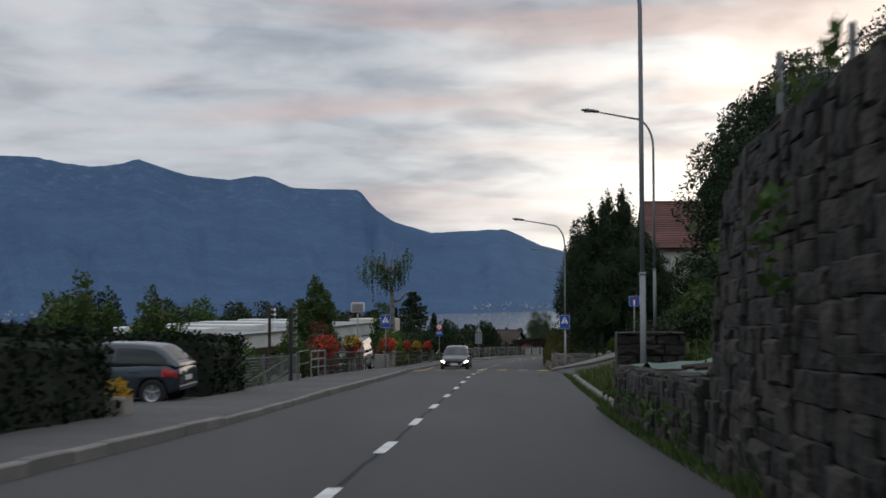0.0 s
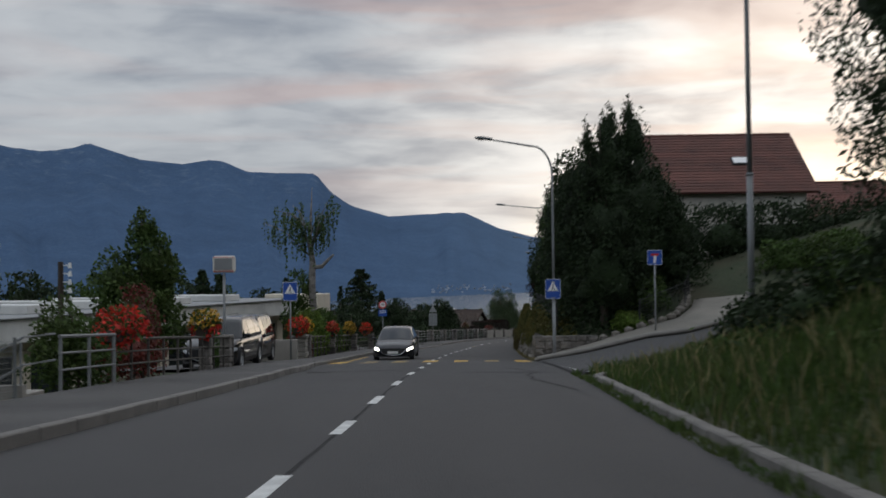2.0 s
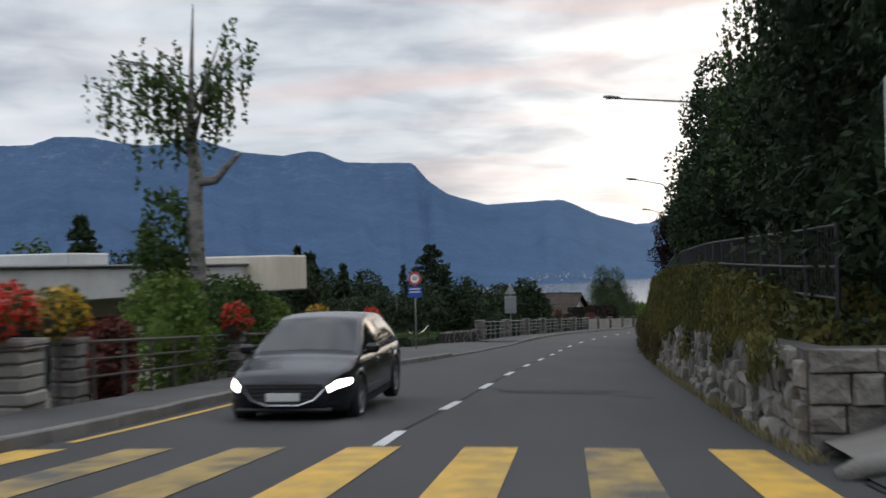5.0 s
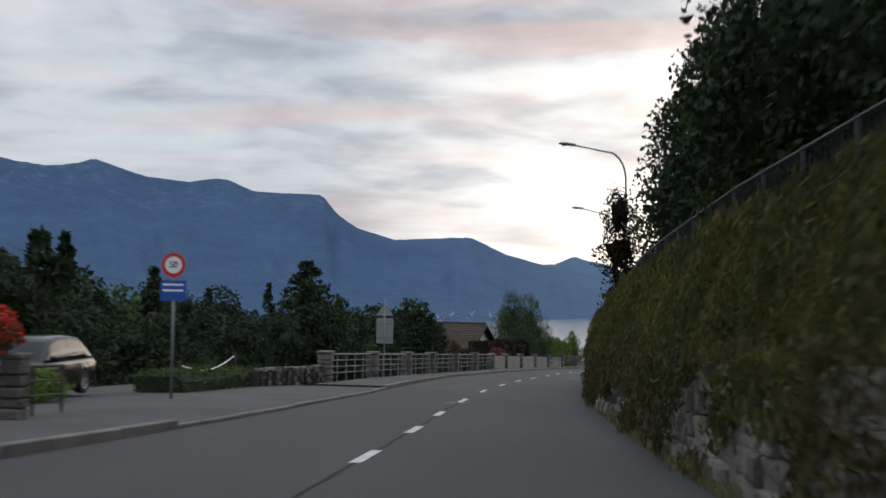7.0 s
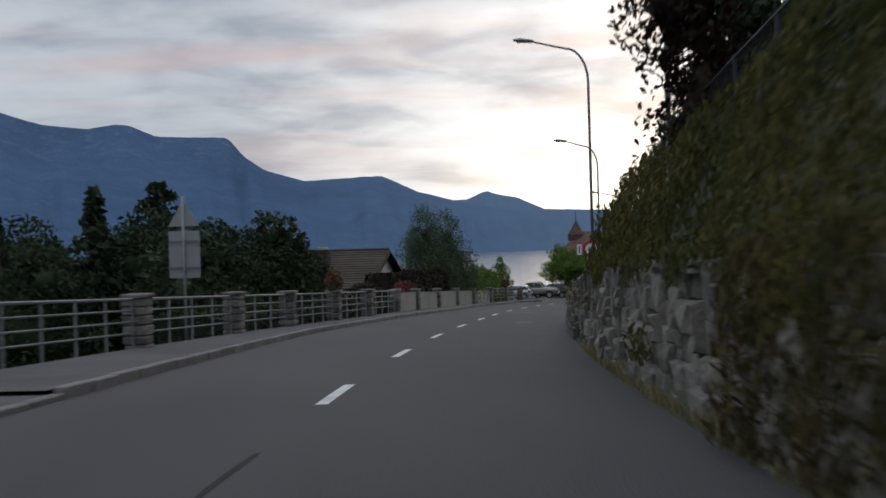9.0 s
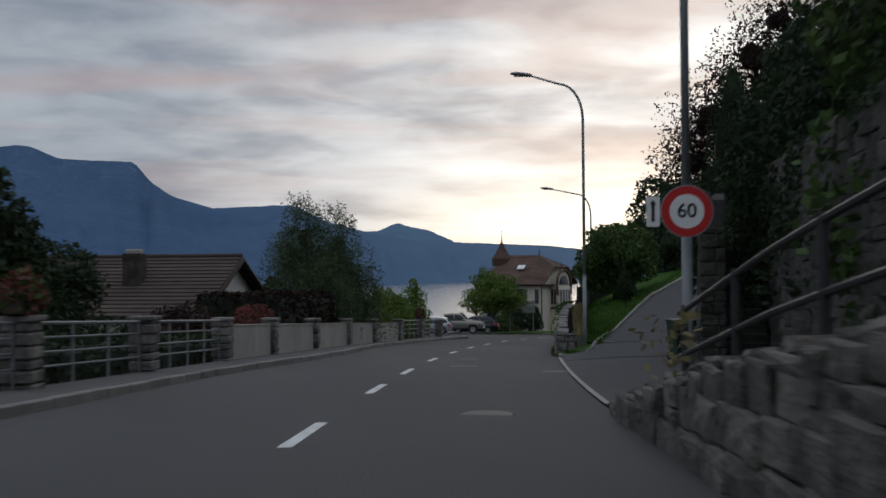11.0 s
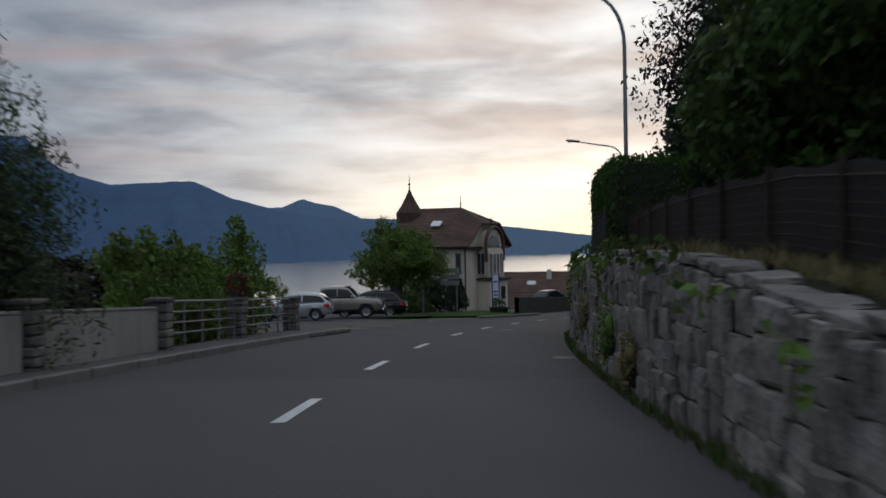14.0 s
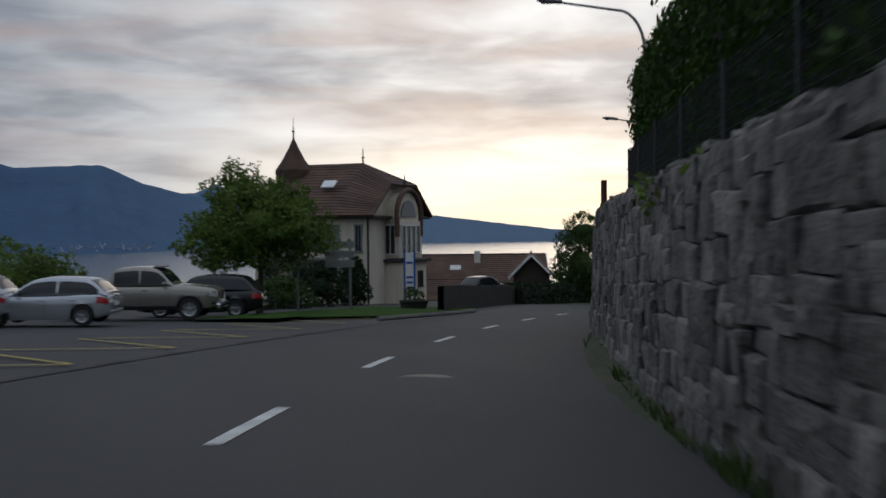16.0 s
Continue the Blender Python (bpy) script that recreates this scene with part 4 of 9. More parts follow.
def cross_wall(name, s, d0, d1, foot, top_h, mat, label, seed, thick=0.5, row=0.26, long=(0.28, 0.62), proud=0.11):
    """A short wall across the road's direction, facing up the road."""
    rng = np.random.default_rng(seed)
    t = thing(name, label, "wall", kind="structure")
    bm = bmesh.new()
    box(bm, ((d1 - d0) / 2, thick / 2, (foot + top_h) / 2 - 0.1), (d1 - d0, thick, top_h - foot + 0.15))
    bmesh.ops.transform(bm, matrix=station(s, d0, 0), verts=bm.verts[:])
    part("core", bm, MORTAR, t)
    z = foot
    while z < top_h - 0.06:
        rh = min(row * rng.uniform(0.85, 1.15), top_h - z)
        d = d0
        while d < d1 - 0.05:
            l = min(rng.uniform(*long), d1 - d)
            ob = new("stone", block_mesh(int(rng.integers(0, 16)), mat))
            ob.parent = t
            ob.matrix_world = station(s + 0.02, d + l / 2, z, rng.uniform(-3, 3)) @ Matrix.Diagonal((max(0.06, l - 0.010), proud * rng.uniform(0.7, 1.3), rh - 0.010, 1))
            d += l
        z += rh
    return t


def pillar(s, d, foot, height, width=0.5, mat=None, seed=1, label="stacked stone pillar beside the pavement", group="stone pillars along the pavement"):
    rng = np.random.default_rng(seed)
    top = thing("stone_pillar", label, "pillar", station(s, d, foot), group)
    z, k = -0.1, 0
    while z < height - 0.02:
        h = min(rng.uniform(0.15, 0.24), height - z)
        if height - z - h < 0.08:
            h = height - z
        bm = bmesh.new()
        w = width * rng.uniform(0.92, 1.06)
        box(bm, (rng.uniform(-0.015, 0.015), rng.uniform(-0.015, 0.015), z + h / 2), (w, width * rng.uniform(0.92, 1.06), h - 0.012), 0.03)
        part("stone", bm, mat or STONE_GREY, top)
        z += h
        k += 1
    bm = bmesh.new()
    box(bm, (0, 0, height + 0.035), (width * 1.14, width * 1.14, 0.09), 0.02)
    part("cap", bm, mat or STONE_GREY, top)
    return top


def railing(s0, s1, dist, foot, height, label, every=1.3, bars=3, mat=None, group="", thick=0.026, name="railing", post_w=0.05):
    top = thing(name, label, "railing", station(s0, dist(s0), foot), group)
    inv = top.matrix_world.inverted()
    n = max(1, int(round((s1 - s0) / every)))
    for k in range(n + 1):
        s = s0 + (s1 - s0) * k / n
        bm = bmesh.new()
        m = inv @ station(s, dist(s), foot)
        box(bm, (0, 0, height / 2 - 0.05), (post_w, post_w, height + 0.1), 0.006)
        bmesh.ops.transform(bm, matrix=m, verts=bm.verts[:])
        part("post", bm, mat or STEEL_DULL, top)
    for b in range(bars):
        z = height * (1 - b / max(1, bars) * 0.92)
        bm = bmesh.new()
        tube(bm, [inv @ at(s, dist(s), foot + z) for s in steps(s0 - 0.05, s1 + 0.05, 2.0)], thick * (1.25 if b == 0 else 0.85), 6)
        part("rail", bm, mat or STEEL_DULL, top)
    return top


def mesh_fence(s0, s1, dist, foot, height, label, every=2.5, cell=0.12, mat=None, group="", name="wire_fence"):
    """Posts with wires between them."""
    top = thing(name, label, "fence", station(s0, dist(s0), foot(s0)), group)
    inv = top.matrix_world.inverted()
    n = max(1, int(round((s1 - s0) / every)))
    for k in range(n + 1):
        s = s0 + (s1 - s0) * k / n
        bm = bmesh.new()
        tube(bm, [inv @ at(s, dist(s), foot(s) - 0.2), inv @ at(s, dist(s), foot(s) + height + 0.05)], 0.03, 6)
        part("post", bm, mat or STEEL_DULL, top)
    bm = bmesh.new()
    for z in np.arange(0.06, height + 0.01, cell):
        tube(bm, [inv @ at(s, dist(s), foot(s) + z) for s in steps(s0, s1, 1.5)], 0.005 if z < height - 0.1 else 0.012, 3, cap=False)
    for s in np.arange(s0, s1, cell):
        tube(bm, [inv @ at(s, dist(s), foot(s) + 0.05), inv @ at(s, dist(s), foot(s) + height)], 0.004, 3, cap=False)
    part("wire_mesh", bm, mat or STEEL_DULL, top)
    return top


def street_lamp(m, height=8.5, reach=2.5, label="tall grey steel street lamp with a curved arm", pole_low=0.064):
    top = thing("street_lamp", label, "street lamp", m, "street lamps along the road")
    bm = bmesh.new()
    tube(bm, [(0, 0, -0.8), (0, 0, 2.2)], [pole_low, pole_low], 12)
    part("lower_pole", bm, STEEL, top, smooth=True)
    bm = bmesh.new()
    bend = [(0, 0, 2.2), (0, 0, height * 0.55), (0, 0, height - 1.5)]
    for k in range(1, 8):
        a = math.pi / 2 * k / 7
        bend.append((-0.75 * (1 - math.cos(a)), 0, height - 1.5 + 1.15 * math.sin(a)))
    bend.append((-reach + 0.5, 0, height - 0.08))
    tube(bm, bend, [0.054, 0.05, 0.045] + [0.045 - 0.001 * k for k in range(1, 8)] + [0.03], 10)
    part("pole", bm, STEEL, top, smooth=True)
    bm = bmesh.new()
    box(bm, (0, 0, 2.2), (0.145, 0.145, 0.08), 0.03)
    part("collar", bm, STEEL, top)
    bm = bmesh.new()
    tilt = pose(0, 0, 0, 0, 8, 0)
    for x, w, z0, z1 in ((-0.05, 0.05, -0.05, 0.05), (-0.2, 0.12, -0.06, 0.07), (-0.5, 0.15, -0.05, 0.085), (-0.68, 0.11, -0.035, 0.06), (-0.75, 0.05, -0.02, 0.03)):
        r = [bm.verts.new((x - reach + 0.55, w * math.cos(q), (z0 + z1) / 2 + (z1 - z0) / 2 * math.sin(q) + height - 0.06 + 0.10 * -x)) for q in (2 * math.pi * i / 10 for i in range(10))]
        if x < -0.05:
            for i in range(10):
                bm.faces.new((last[i], last[(i + 1) % 10], r[(i + 1) % 10], r[i]))
        last = r
    bm.faces.new(last)
    head = part("lamp_head", bm, STEEL_DULL, top, smooth=True)
    bm = bmesh.new()
    box(bm, (-reach + 0.12, 0, height - 0.06), (0.4, 0.2, 0.025), 0.01)
    part("lens", bm, SIGN_GREY, head)
    return top


# ---- signs ----
def flat(bm, outline, y=0.0):
    bm.faces.new([bm.verts.new((x, y, z)) for x, z in outline])
    return bm


def plate(parent, outline, y, mat, name, depth=0.004, label=""):
    bm = bmesh.new()
    prism(bm, outline, y, y - depth)
    return part(name, bm, mat, parent, label)


def rounded(w, h, r=0.03, z=0.0, x=0.0):
    pts = []
    for cx, cz, a0 in ((w / 2 - r, h / 2 - r, 0), (-w / 2 + r, h / 2 - r, 90), (-w / 2 + r, -h / 2 + r, 180), (w / 2 - r, -h / 2 + r, 270)):
        for k in range(5):
            a = radians(a0 + 22.5 * k)
            pts.append((x + cx + r * math.cos(a), z + cz + r * math.sin(a)))
    return pts


def disc(r, z=0.0, n=36, x=0.0):
    return [(x + r * math.cos(2 * math.pi * k / n), z + r * math.sin(2 * math.pi * k / n)) for k in range(n)]


def lettering(parent, text, size, x, y, z, mat, name="lettering"):
    cu = bpy.data.curves.new(name, "FONT")
    cu.body, cu.size, cu.align_x, cu.align_y, cu.extrude = text, size, "CENTER", "CENTER", 0.001
    cu.offset = size * 0.018
    tmp = bpy.data.objects.new("text_source", cu)
    scene.collection.objects.link(tmp)
    me = bpy.data.meshes.new_from_object(tmp.evaluated_get(bpy.context.evaluated_depsgraph_get()))
    bpy.data.objects.remove(tmp)
    me.materials.clear()
    me.materials.append(mat)
    me.transform(Matrix.Translation((x, y, z)) @ pose(0, 0, 0, 90, 0, 0))
    return part(name, me, mat, parent)


def crossing_plate(parent, z, w=0.56, h=0.74):
    """A blue plate with a white triangle and a walking figure drawn as plain bars over stripes."""
    p = plate(parent, rounded(w + 0.03, h + 0.03, 0.05, z), -0.065, SIGN_WHITE, "sign_plate", 0.006, "white-edged blue crossing sign")
    plate(p, rounded(w, h, 0.04, z), -0.0715, SIGN_BLUE, "blue_face", 0.004)
    zt = z + 0.08
    plate(p, [(-0.22, zt - 0.17), (0.22, zt - 0.17), (0, zt + 0.22)], -0.0758, SIGN_WHITE, "white_triangle", 0.004)
    for outline in ([(-0.02, zt - 0.02), (0.025, zt - 0.02), (0.03, zt + 0.07), (-0.015, zt + 0.07)], [(-0.06, zt - 0.12), (-0.035, zt - 0.12), (0.0, zt - 0.02), (-0.02, zt - 0.02)], [(0.05, zt - 0.12), (0.075, zt - 0.12), (0.022, zt - 0.02), (0.0, zt - 0.02)], disc(0.02, zt + 0.095, 10, 0.008)):
        plate(p, outline, -0.080, SIGN_BLACK, "symbol", 0.002)
    for k in range(5):
        x = -0.16 + 0.075 * k
        plate(p, [(x, zt - 0.155), (x + 0.045, zt - 0.155), (x + 0.04, zt - 0.13), (x + 0.005, zt - 0.13)], -0.080, SIGN_BLACK, "stripe", 0.002)
    return p


def sign_post(name, m, height, label, radius=0.035):
    top = thing(name, label, "road sign", m)
    bm = bmesh.new()
    tube(bm, [(0, 0, -0.4), (0, 0, height)], radius, 10)
    part("post", bm, STEEL, top, smooth=True)
    return top

# ---- cars ----
def loft(bm, rings, closed_ends=True):
    rows = [[bm.verts.new(p) for p in r] for r in rings]
    n = len(rows[0])
    for a, b in zip(rows, rows[1:]):
        for k in range(n):
            bm.faces.new((a[k], a[(k + 1) % n], b[(k + 1) % n], b[k]))
    if closed_ends:
        bm.faces.new(rows[0][::-1])
        bm.faces.new(rows[-1])
    return bm


def car_paint(name, base, flake=0.5):
    return material(name, base, 0.22, flake, vary=0.05, scale=2, fine=60, coat=0.35, spec=0.35)


_wheel_mesh = {}


def wheel(parent, x, y, r, side):
    """A tyre with a spoked rim."""
    key = round(r, 3)
    if key not in _wheel_mesh:
        bm = bmesh.new()
        prof = [(0.60, -0.085), (0.62, -0.10), (0.90, -0.105), (0.98, -0.085), (1.0, -0.05), (1.0, 0.05), (0.98, 0.085), (0.90, 0.105), (0.62, 0.10), (0.60, 0.085)]
        loft(bm, [[(o, r * q * math.cos(a), r * q * math.sin(a)) for q, o in prof] for a in [2 * math.pi * k / 28 for k in range(29)]], False)
        bmesh.ops.remove_doubles(bm, verts=bm.verts[:], dist=1e-4)
        tyre = bpy.data.meshes.new("tyre")
        bmesh.ops.recalc_face_normals(bm, faces=bm.faces[:])
        bm.to_mesh(tyre)
        bm.free()
        tyre.materials.append(RUBBER)
        bm = bmesh.new()
        R = 0.62 * r
        loft(bm, [[(o, R * q * math.cos(a), R * q * math.sin(a)) for q, o in ((1.0, 0.10), (0.90, 0.085), (0.88, 0.02), (0.2, 0.0), (0.18, -0.05), (1.0, -0.09))] for a in [2 * math.pi * k / 24 for k in range(25)]], False)
        for k in range(5):
            a = 2 * math.pi * k / 5
            m = pose(0, 0, 0, math.degrees(a), 0, 0)
            q = box(bmesh.new(), (0.06, 0, R * 0.5), (0.035, R * 0.26, R * 0.9), 0.01)
            bmesh.ops.transform(q, matrix=m, verts=q.verts[:])
            tmp = bpy.data.meshes.new("spoke_tmp")
            q.to_mesh(tmp)
            q.free()
            bm.from_mesh(tmp)
            bpy.data.meshes.remove(tmp)
        box(bm, (0.07, 0, 0), (0.04, R * 0.4, R * 0.4), 0.02)
        rim = bpy.data.meshes.new("rim")
        bmesh.ops.recalc_face_normals(bm, faces=bm.faces[:])
        bm.to_mesh(rim)
        bm.free()
        rim.materials.append(ALLOY)
        _wheel_mesh[key] = (tyre, rim)
    w = new("wheel", None)
    w.parent = parent
    w.matrix_local = pose(x, y, r, 0, 0, 0 if side > 0 else 180)
    for nm, me in zip(("tyre", "rim"), _wheel_mesh[key]):
        part(nm, me, None, w)


ALLOY = material("alloy_rim", (0.42, 0.43, 0.44), 0.35, 0.8, vary=0.1, scale=5, fine=40)
CHROME = material("bright_trim", (0.6, 0.6, 0.62), 0.2, 1.0, vary=0.03, scale=4, fine=30)
CAR_GLASS = glass("car_glass", (0.012, 0.015, 0.018), 0.03)
TAIL_RED = material("tail_lamp", (0.35, 0.012, 0.012), 0.25, vary=0.1, scale=8, fine=60, coat=0.6)
LAMP_CLEAR = material("head_lamp", (0.55, 0.57, 0.60), 0.15, 0.3, vary=0.1, scale=8, fine=60, coat=0.8)
PLATE_PALE = material("number_plate", (0.62, 0.62, 0.60), 0.5, vary=0.05, scale=8, fine=60)
LIT = lamp_glow("lit_headlight", (1.0, 0.97, 0.9), 7.0)


def car(name, m, paint, label, L=4.2, W=1.75, H=1.48, belt=0.93, hood=0.88, nose=0.72, tail=0.92, scuttle=0.95, roof_front=0.25, roof_back=-1.35, back=-1.95, wheel_r=0.31, front_axle=1.35, rear_axle=-1.25, clear=0.20, lit=False, rails=False, pickup=False, pillars=2, lower=None, category="car", group=""):
    """A car that faces +y, its wheels on z = 0. Lengths along y are from its middle."""
    top = thing(name, label, category, m, group)
    h, f, r = W / 2, L / 2, -L / 2
    arch_r = wheel_r * 1.16
    boxy = 0.06 if pickup else 0.0

    def curve(y, *pts):
        """A rounded line through points in rising order of y."""
        xs, zs = [q[0] for q in pts], [q[1] for q in pts]
        return sum(float(np.interp(y + o, xs, zs)) for o in (-0.07, -0.035, 0.0, 0.035, 0.07)) / 5

    def half(y):
        return h * curve(y, (r, 0.80 + boxy), (r + 0.07, 0.90 + boxy / 2), (r + 0.25, 0.965), (r + 0.7, 0.995), (0, 1.0), (f - 0.9, 0.99), (f - 0.45, 0.955 + boxy / 2), (f - 0.18, 0.86 + boxy), (f - 0.05, 0.74 + boxy * 1.6), (f, 0.64 + boxy * 2))

    def top_z(y):
        return curve(y, (r, tail - 0.20), (r + 0.06, tail - 0.06), (r + 0.25, tail), (back + 0.25, max(tail, belt)), (0.0, belt), (scuttle, belt - 0.01), (scuttle + 0.25, (belt + hood) / 2), (front_axle + 0.1, hood), (f - 0.30, nose + 0.35 * (hood - nose)), (f - 0.10, nose), (f, nose - 0.13))

    def sill_z(y):
        z = curve(y, (r, clear + 0.16), (r + 0.3, clear + 0.04), (r + 0.6, clear), (f - 0.7, clear), (f - 0.25, clear + 0.02), (f, clear + 0.10))
        for a in (front_axle, rear_axle):
            if abs(y - a) < arch_r:
                z = max(z, wheel_r + math.sqrt(arch_r ** 2 - (y - a) ** 2))
        return z

    # how the side bulges from the sill, 0, to the shoulder, 1
    SIDE = ((0.0, 0.955), (0.12, 0.985), (0.35, 1.0), (0.62, 0.995), (0.80, 0.975), (0.90, 0.945), (0.97, 0.90), (1.0, 0.84))

    def flank(y, v, sgn, out=0.0):
        k = float(np.interp(v, [q[0] for q in SIDE], [q[1] for q in SIDE]))
        z0 = curve(y, (r, clear + 0.16), (r + 0.3, clear + 0.04), (r + 0.6, clear), (f - 0.7, clear), (f - 0.25, clear + 0.02), (f, clear + 0.10))
        end = out * min(1.0, max(0.0, (abs(y) - (f - 0.35)) / 0.3)) * math.copysign(1, y)
        return (sgn * (half(y) * k + out), y + end, z0 + (top_z(y) - z0) * v)

    ys = sorted({round(v_, 3) for v_ in list(np.linspace(r, f, 44)) + [a + arch_r * q for a in (front_axle, rear_axle) for q in (-1.0, -0.98, -0.9, -0.75, -0.5, -0.25, 0, 0.25, 0.5, 0.75, 0.9, 0.98, 1.0)] + [r + 0.03, r + 0.07, f - 0.03, f - 0.07]})
    rings = []
    for y in ys:
        w, zt, zs = half(y), top_z(y), sill_z(y)
        z0 = min(zs, zt - 0.06)
        base = flank(y, 0, 1)[2]
        side = []
        for v, k in SIDE:
            side.append((w * k, max(z0, base + (zt - base) * v)))
        roof = [(w * 0.55, zt + 0.022), (w * 0.25, zt + 0.034)]
        one = [(w * 0.70, z0)] + side + roof
        rings.append([(-x, y, z) for x, z in one] + [(0, y, zt + 0.038)] + [(x, y, z) for x, z in reversed(one)])
    bm = bmesh.new()
    loft(bm, rings)
    part("body", bm, paint, top, smooth=True)
    bm = bmesh.new()
    box(bm, (0, 0, (clear + belt) / 2 - 0.05), (W * 0.66, L * 0.86, belt - clear - 0.22), 0.03)
    part("chassis", bm, PLASTIC_BLACK, top)

    # cabin, with its glass laid into it
    bi, ti = h * 0.93, h * 0.70 + boxy
    def roof_z(y):
        return curve(y, (back - 0.02, belt - 0.03), (roof_back - 0.06, H - 0.14), (roof_back + 0.10, H - 0.05), (roof_back + 0.6, H - 0.005), (roof_front - 0.45, H), (roof_front - 0.05, H - 0.05), (roof_front + 0.10, H - 0.11), (scuttle + 0.02, belt - 0.03))
    def base_w(y):
        return bi * curve(y, (back, 0.93), (back + 0.4, 0.99), (0, 1.0), (scuttle - 0.4, 0.99), (scuttle, 0.94))
    def wall_at(y, v, sgn, out=0.0):
        zr = roof_z(y) - 0.045
        b = base_w(y)
        t = b + (ti - bi) * max(0.0, (zr - belt) / (H - belt))
        bow = 0.018 * math.sin(math.pi * v)
        return (sgn * (b + (t - b) * v + bow + out), y, belt - 0.03 + (zr - belt + 0.03) * v)
    def lid_at(y, u, out=0.0):
        x = wall_at(y, 1.0, 1)[0] - 0.035
        slope = (roof_z(y + 0.02) - roof_z(y - 0.02)) / 0.04
        n = math.hypot(1, slope)
        return (x * u, y - out * slope / n, roof_z(y) + 0.035 * (1 - u * u) - 0.012 + out / n)
    rings = []
    for y in np.linspace(back, scuttle, 36):
        one = [wall_at(y, v, 1) for v in (0, 0.25, 0.5, 0.75, 1.0)]
        x1 = one[-1][0]
        half_ring = [(q[0], q[2]) for q in one] + [(lid_at(y, u)[0], lid_at(y, u)[2]) for u in (1.0, 0.7, 0.35)]
        rings.append([(-x, y, z) for x, z in half_ring] + [lid_at(y, 0.0)] + [(x, y, z) for x, z in reversed(half_ring)])
    bm = bmesh.new()
    loft(bm, rings)
    part("cabin", bm, paint, top, smooth=True)

    def patch_of(nm, grid, mat, lab="", smooth=True):
        vv, w = [], len(grid[0])
        for row in grid:
            vv += row
        ff = [(i * w + j, i * w + j + 1, (i + 1) * w + j + 1, (i + 1) * w + j) for i in range(len(grid) - 1) for j in range(w - 1)]
        bm = bmesh.new()
        made = [bm.verts.new(q) for q in vv]
        for q in ff:
            bm.faces.new([made[i] for i in q])
        return part(nm, bm, mat, top, lab, smooth=smooth)

    us = np.linspace(-0.93, 0.93, 9)
    patch_of("windscreen", [[lid_at(y, u, 0.006) for u in us] for y in np.linspace(roof_front - 0.0, scuttle - 0.10, 9)], CAR_GLASS)
    patch_of("rear_window", [[lid_at(y, u * 0.94, 0.006) for u in us] for y in np.linspace(back + 0.10, roof_back + 0.02, 7)], CAR_GLASS)
    fr, bk = scuttle - 0.22, back + 0.22
    cuts = np.linspace(0, 1, pillars + 1)
    for sgn in (-1, 1):
        for k in range(pillars):
            ya, yb = fr + (bk - fr) * cuts[k] - 0.03, fr + (bk - fr) * cuts[k + 1] + 0.03
            cols = [y for y in np.linspace(ya, yb, 9) if roof_z(y) - belt > 0.10]
            patch_of("side_window", [[wall_at(y, v, sgn, 0.005) for v in (0.16, 0.4, 0.65, 0.88)] for y in cols], CAR_GLASS)
        bm = bmesh.new()
        box(bm, (sgn * (h + 0.06), fr - 0.06, belt + 0.06), (0.20, 0.11, 0.14), 0.04)
        box(bm, (sgn * (h - 0.06), fr - 0.05, belt + 0.01), (0.14, 0.05, 0.04), 0.01)
        part("mirror", bm, paint, top)
        for k in range(min(2, pillars)):
            y = fr - 0.72 - 0.95 * k
            bm = bmesh.new()
            box(bm, (sgn * (half(y) * 0.985 + 0.012), y, clear + (belt - clear) * 0.80), (0.03, 0.18, 0.03), 0.01)
            part("door_handle", bm, paint if not pickup else PLASTIC_BLACK, top)
        for y in [fr + 0.10] + [fr - 0.86 - 0.95 * k for k in range(min(2, pillars))]:
            if min(abs(y - front_axle), abs(y - rear_axle)) < arch_r * 0.75:
                continue
            low_v = 0.05
            patch_of("door_gap", [[flank(y + o, v, sgn, 0.002) for v in np.linspace(low_v, 0.96, 8)] for o in (-0.006, 0.006)], PLASTIC_BLACK)
        patch_of("sill", [[flank(y, v, sgn, 0.008) for v in (0.0, 0.08, 0.16)] for y in np.linspace(rear_axle + arch_r + 0.03, front_axle - arch_r - 0.03, 6)], lower or PLASTIC_BLACK)
        for a in (front_axle, rear_axle):
            bm = bmesh.new()
            ring = [(a + q * math.cos(g), wheel_r + q * math.sin(g)) for q in (arch_r,) for g in np.linspace(0.05, math.pi - 0.05, 15)]
            tube(bm, [(sgn * (half(y) - 0.015), y, z) for y, z in ring], 0.022 if not lower else 0.012, 5)
            part("wheel_arch", bm, paint if lower else PLASTIC_BLACK, top)
            wheel(top, sgn * (h - 0.10), a, wheel_r, sgn)
        lo_v, hi_v = (0.60, 0.84) if pickup else (0.63, 0.86)
        patch_of("headlight", [[flank(y, v if y > f - 0.16 else lo_v + (v - lo_v) * (0.55 + 0.45 * (y - f + 0.46) / 0.30), sgn, 0.006) for v in np.linspace(lo_v, hi_v, 4)] for y in np.linspace(f - (0.24 if pickup else 0.46), f - 0.02, 8)], LIT if lit else LAMP_CLEAR, "lit white headlight" if lit else "")
        tall = (0.42, 0.86) if H > 1.6 or pickup else (0.58, 0.84)
        patch_of("tail_light", [[flank(y, v, sgn, 0.006) for v in np.linspace(*tall, 4)] for y in np.linspace(r + 0.02, r + (0.14 if pickup else 0.34), 6)], TAIL_RED, "red tail light")
        patch_of("fog_lamp", [[flank(y, v, sgn, 0.006) for v in (0.16, 0.30)] for y in np.linspace(f - 0.16, f - 0.03, 4)], PLASTIC_BLACK)
    bm = bmesh.new()
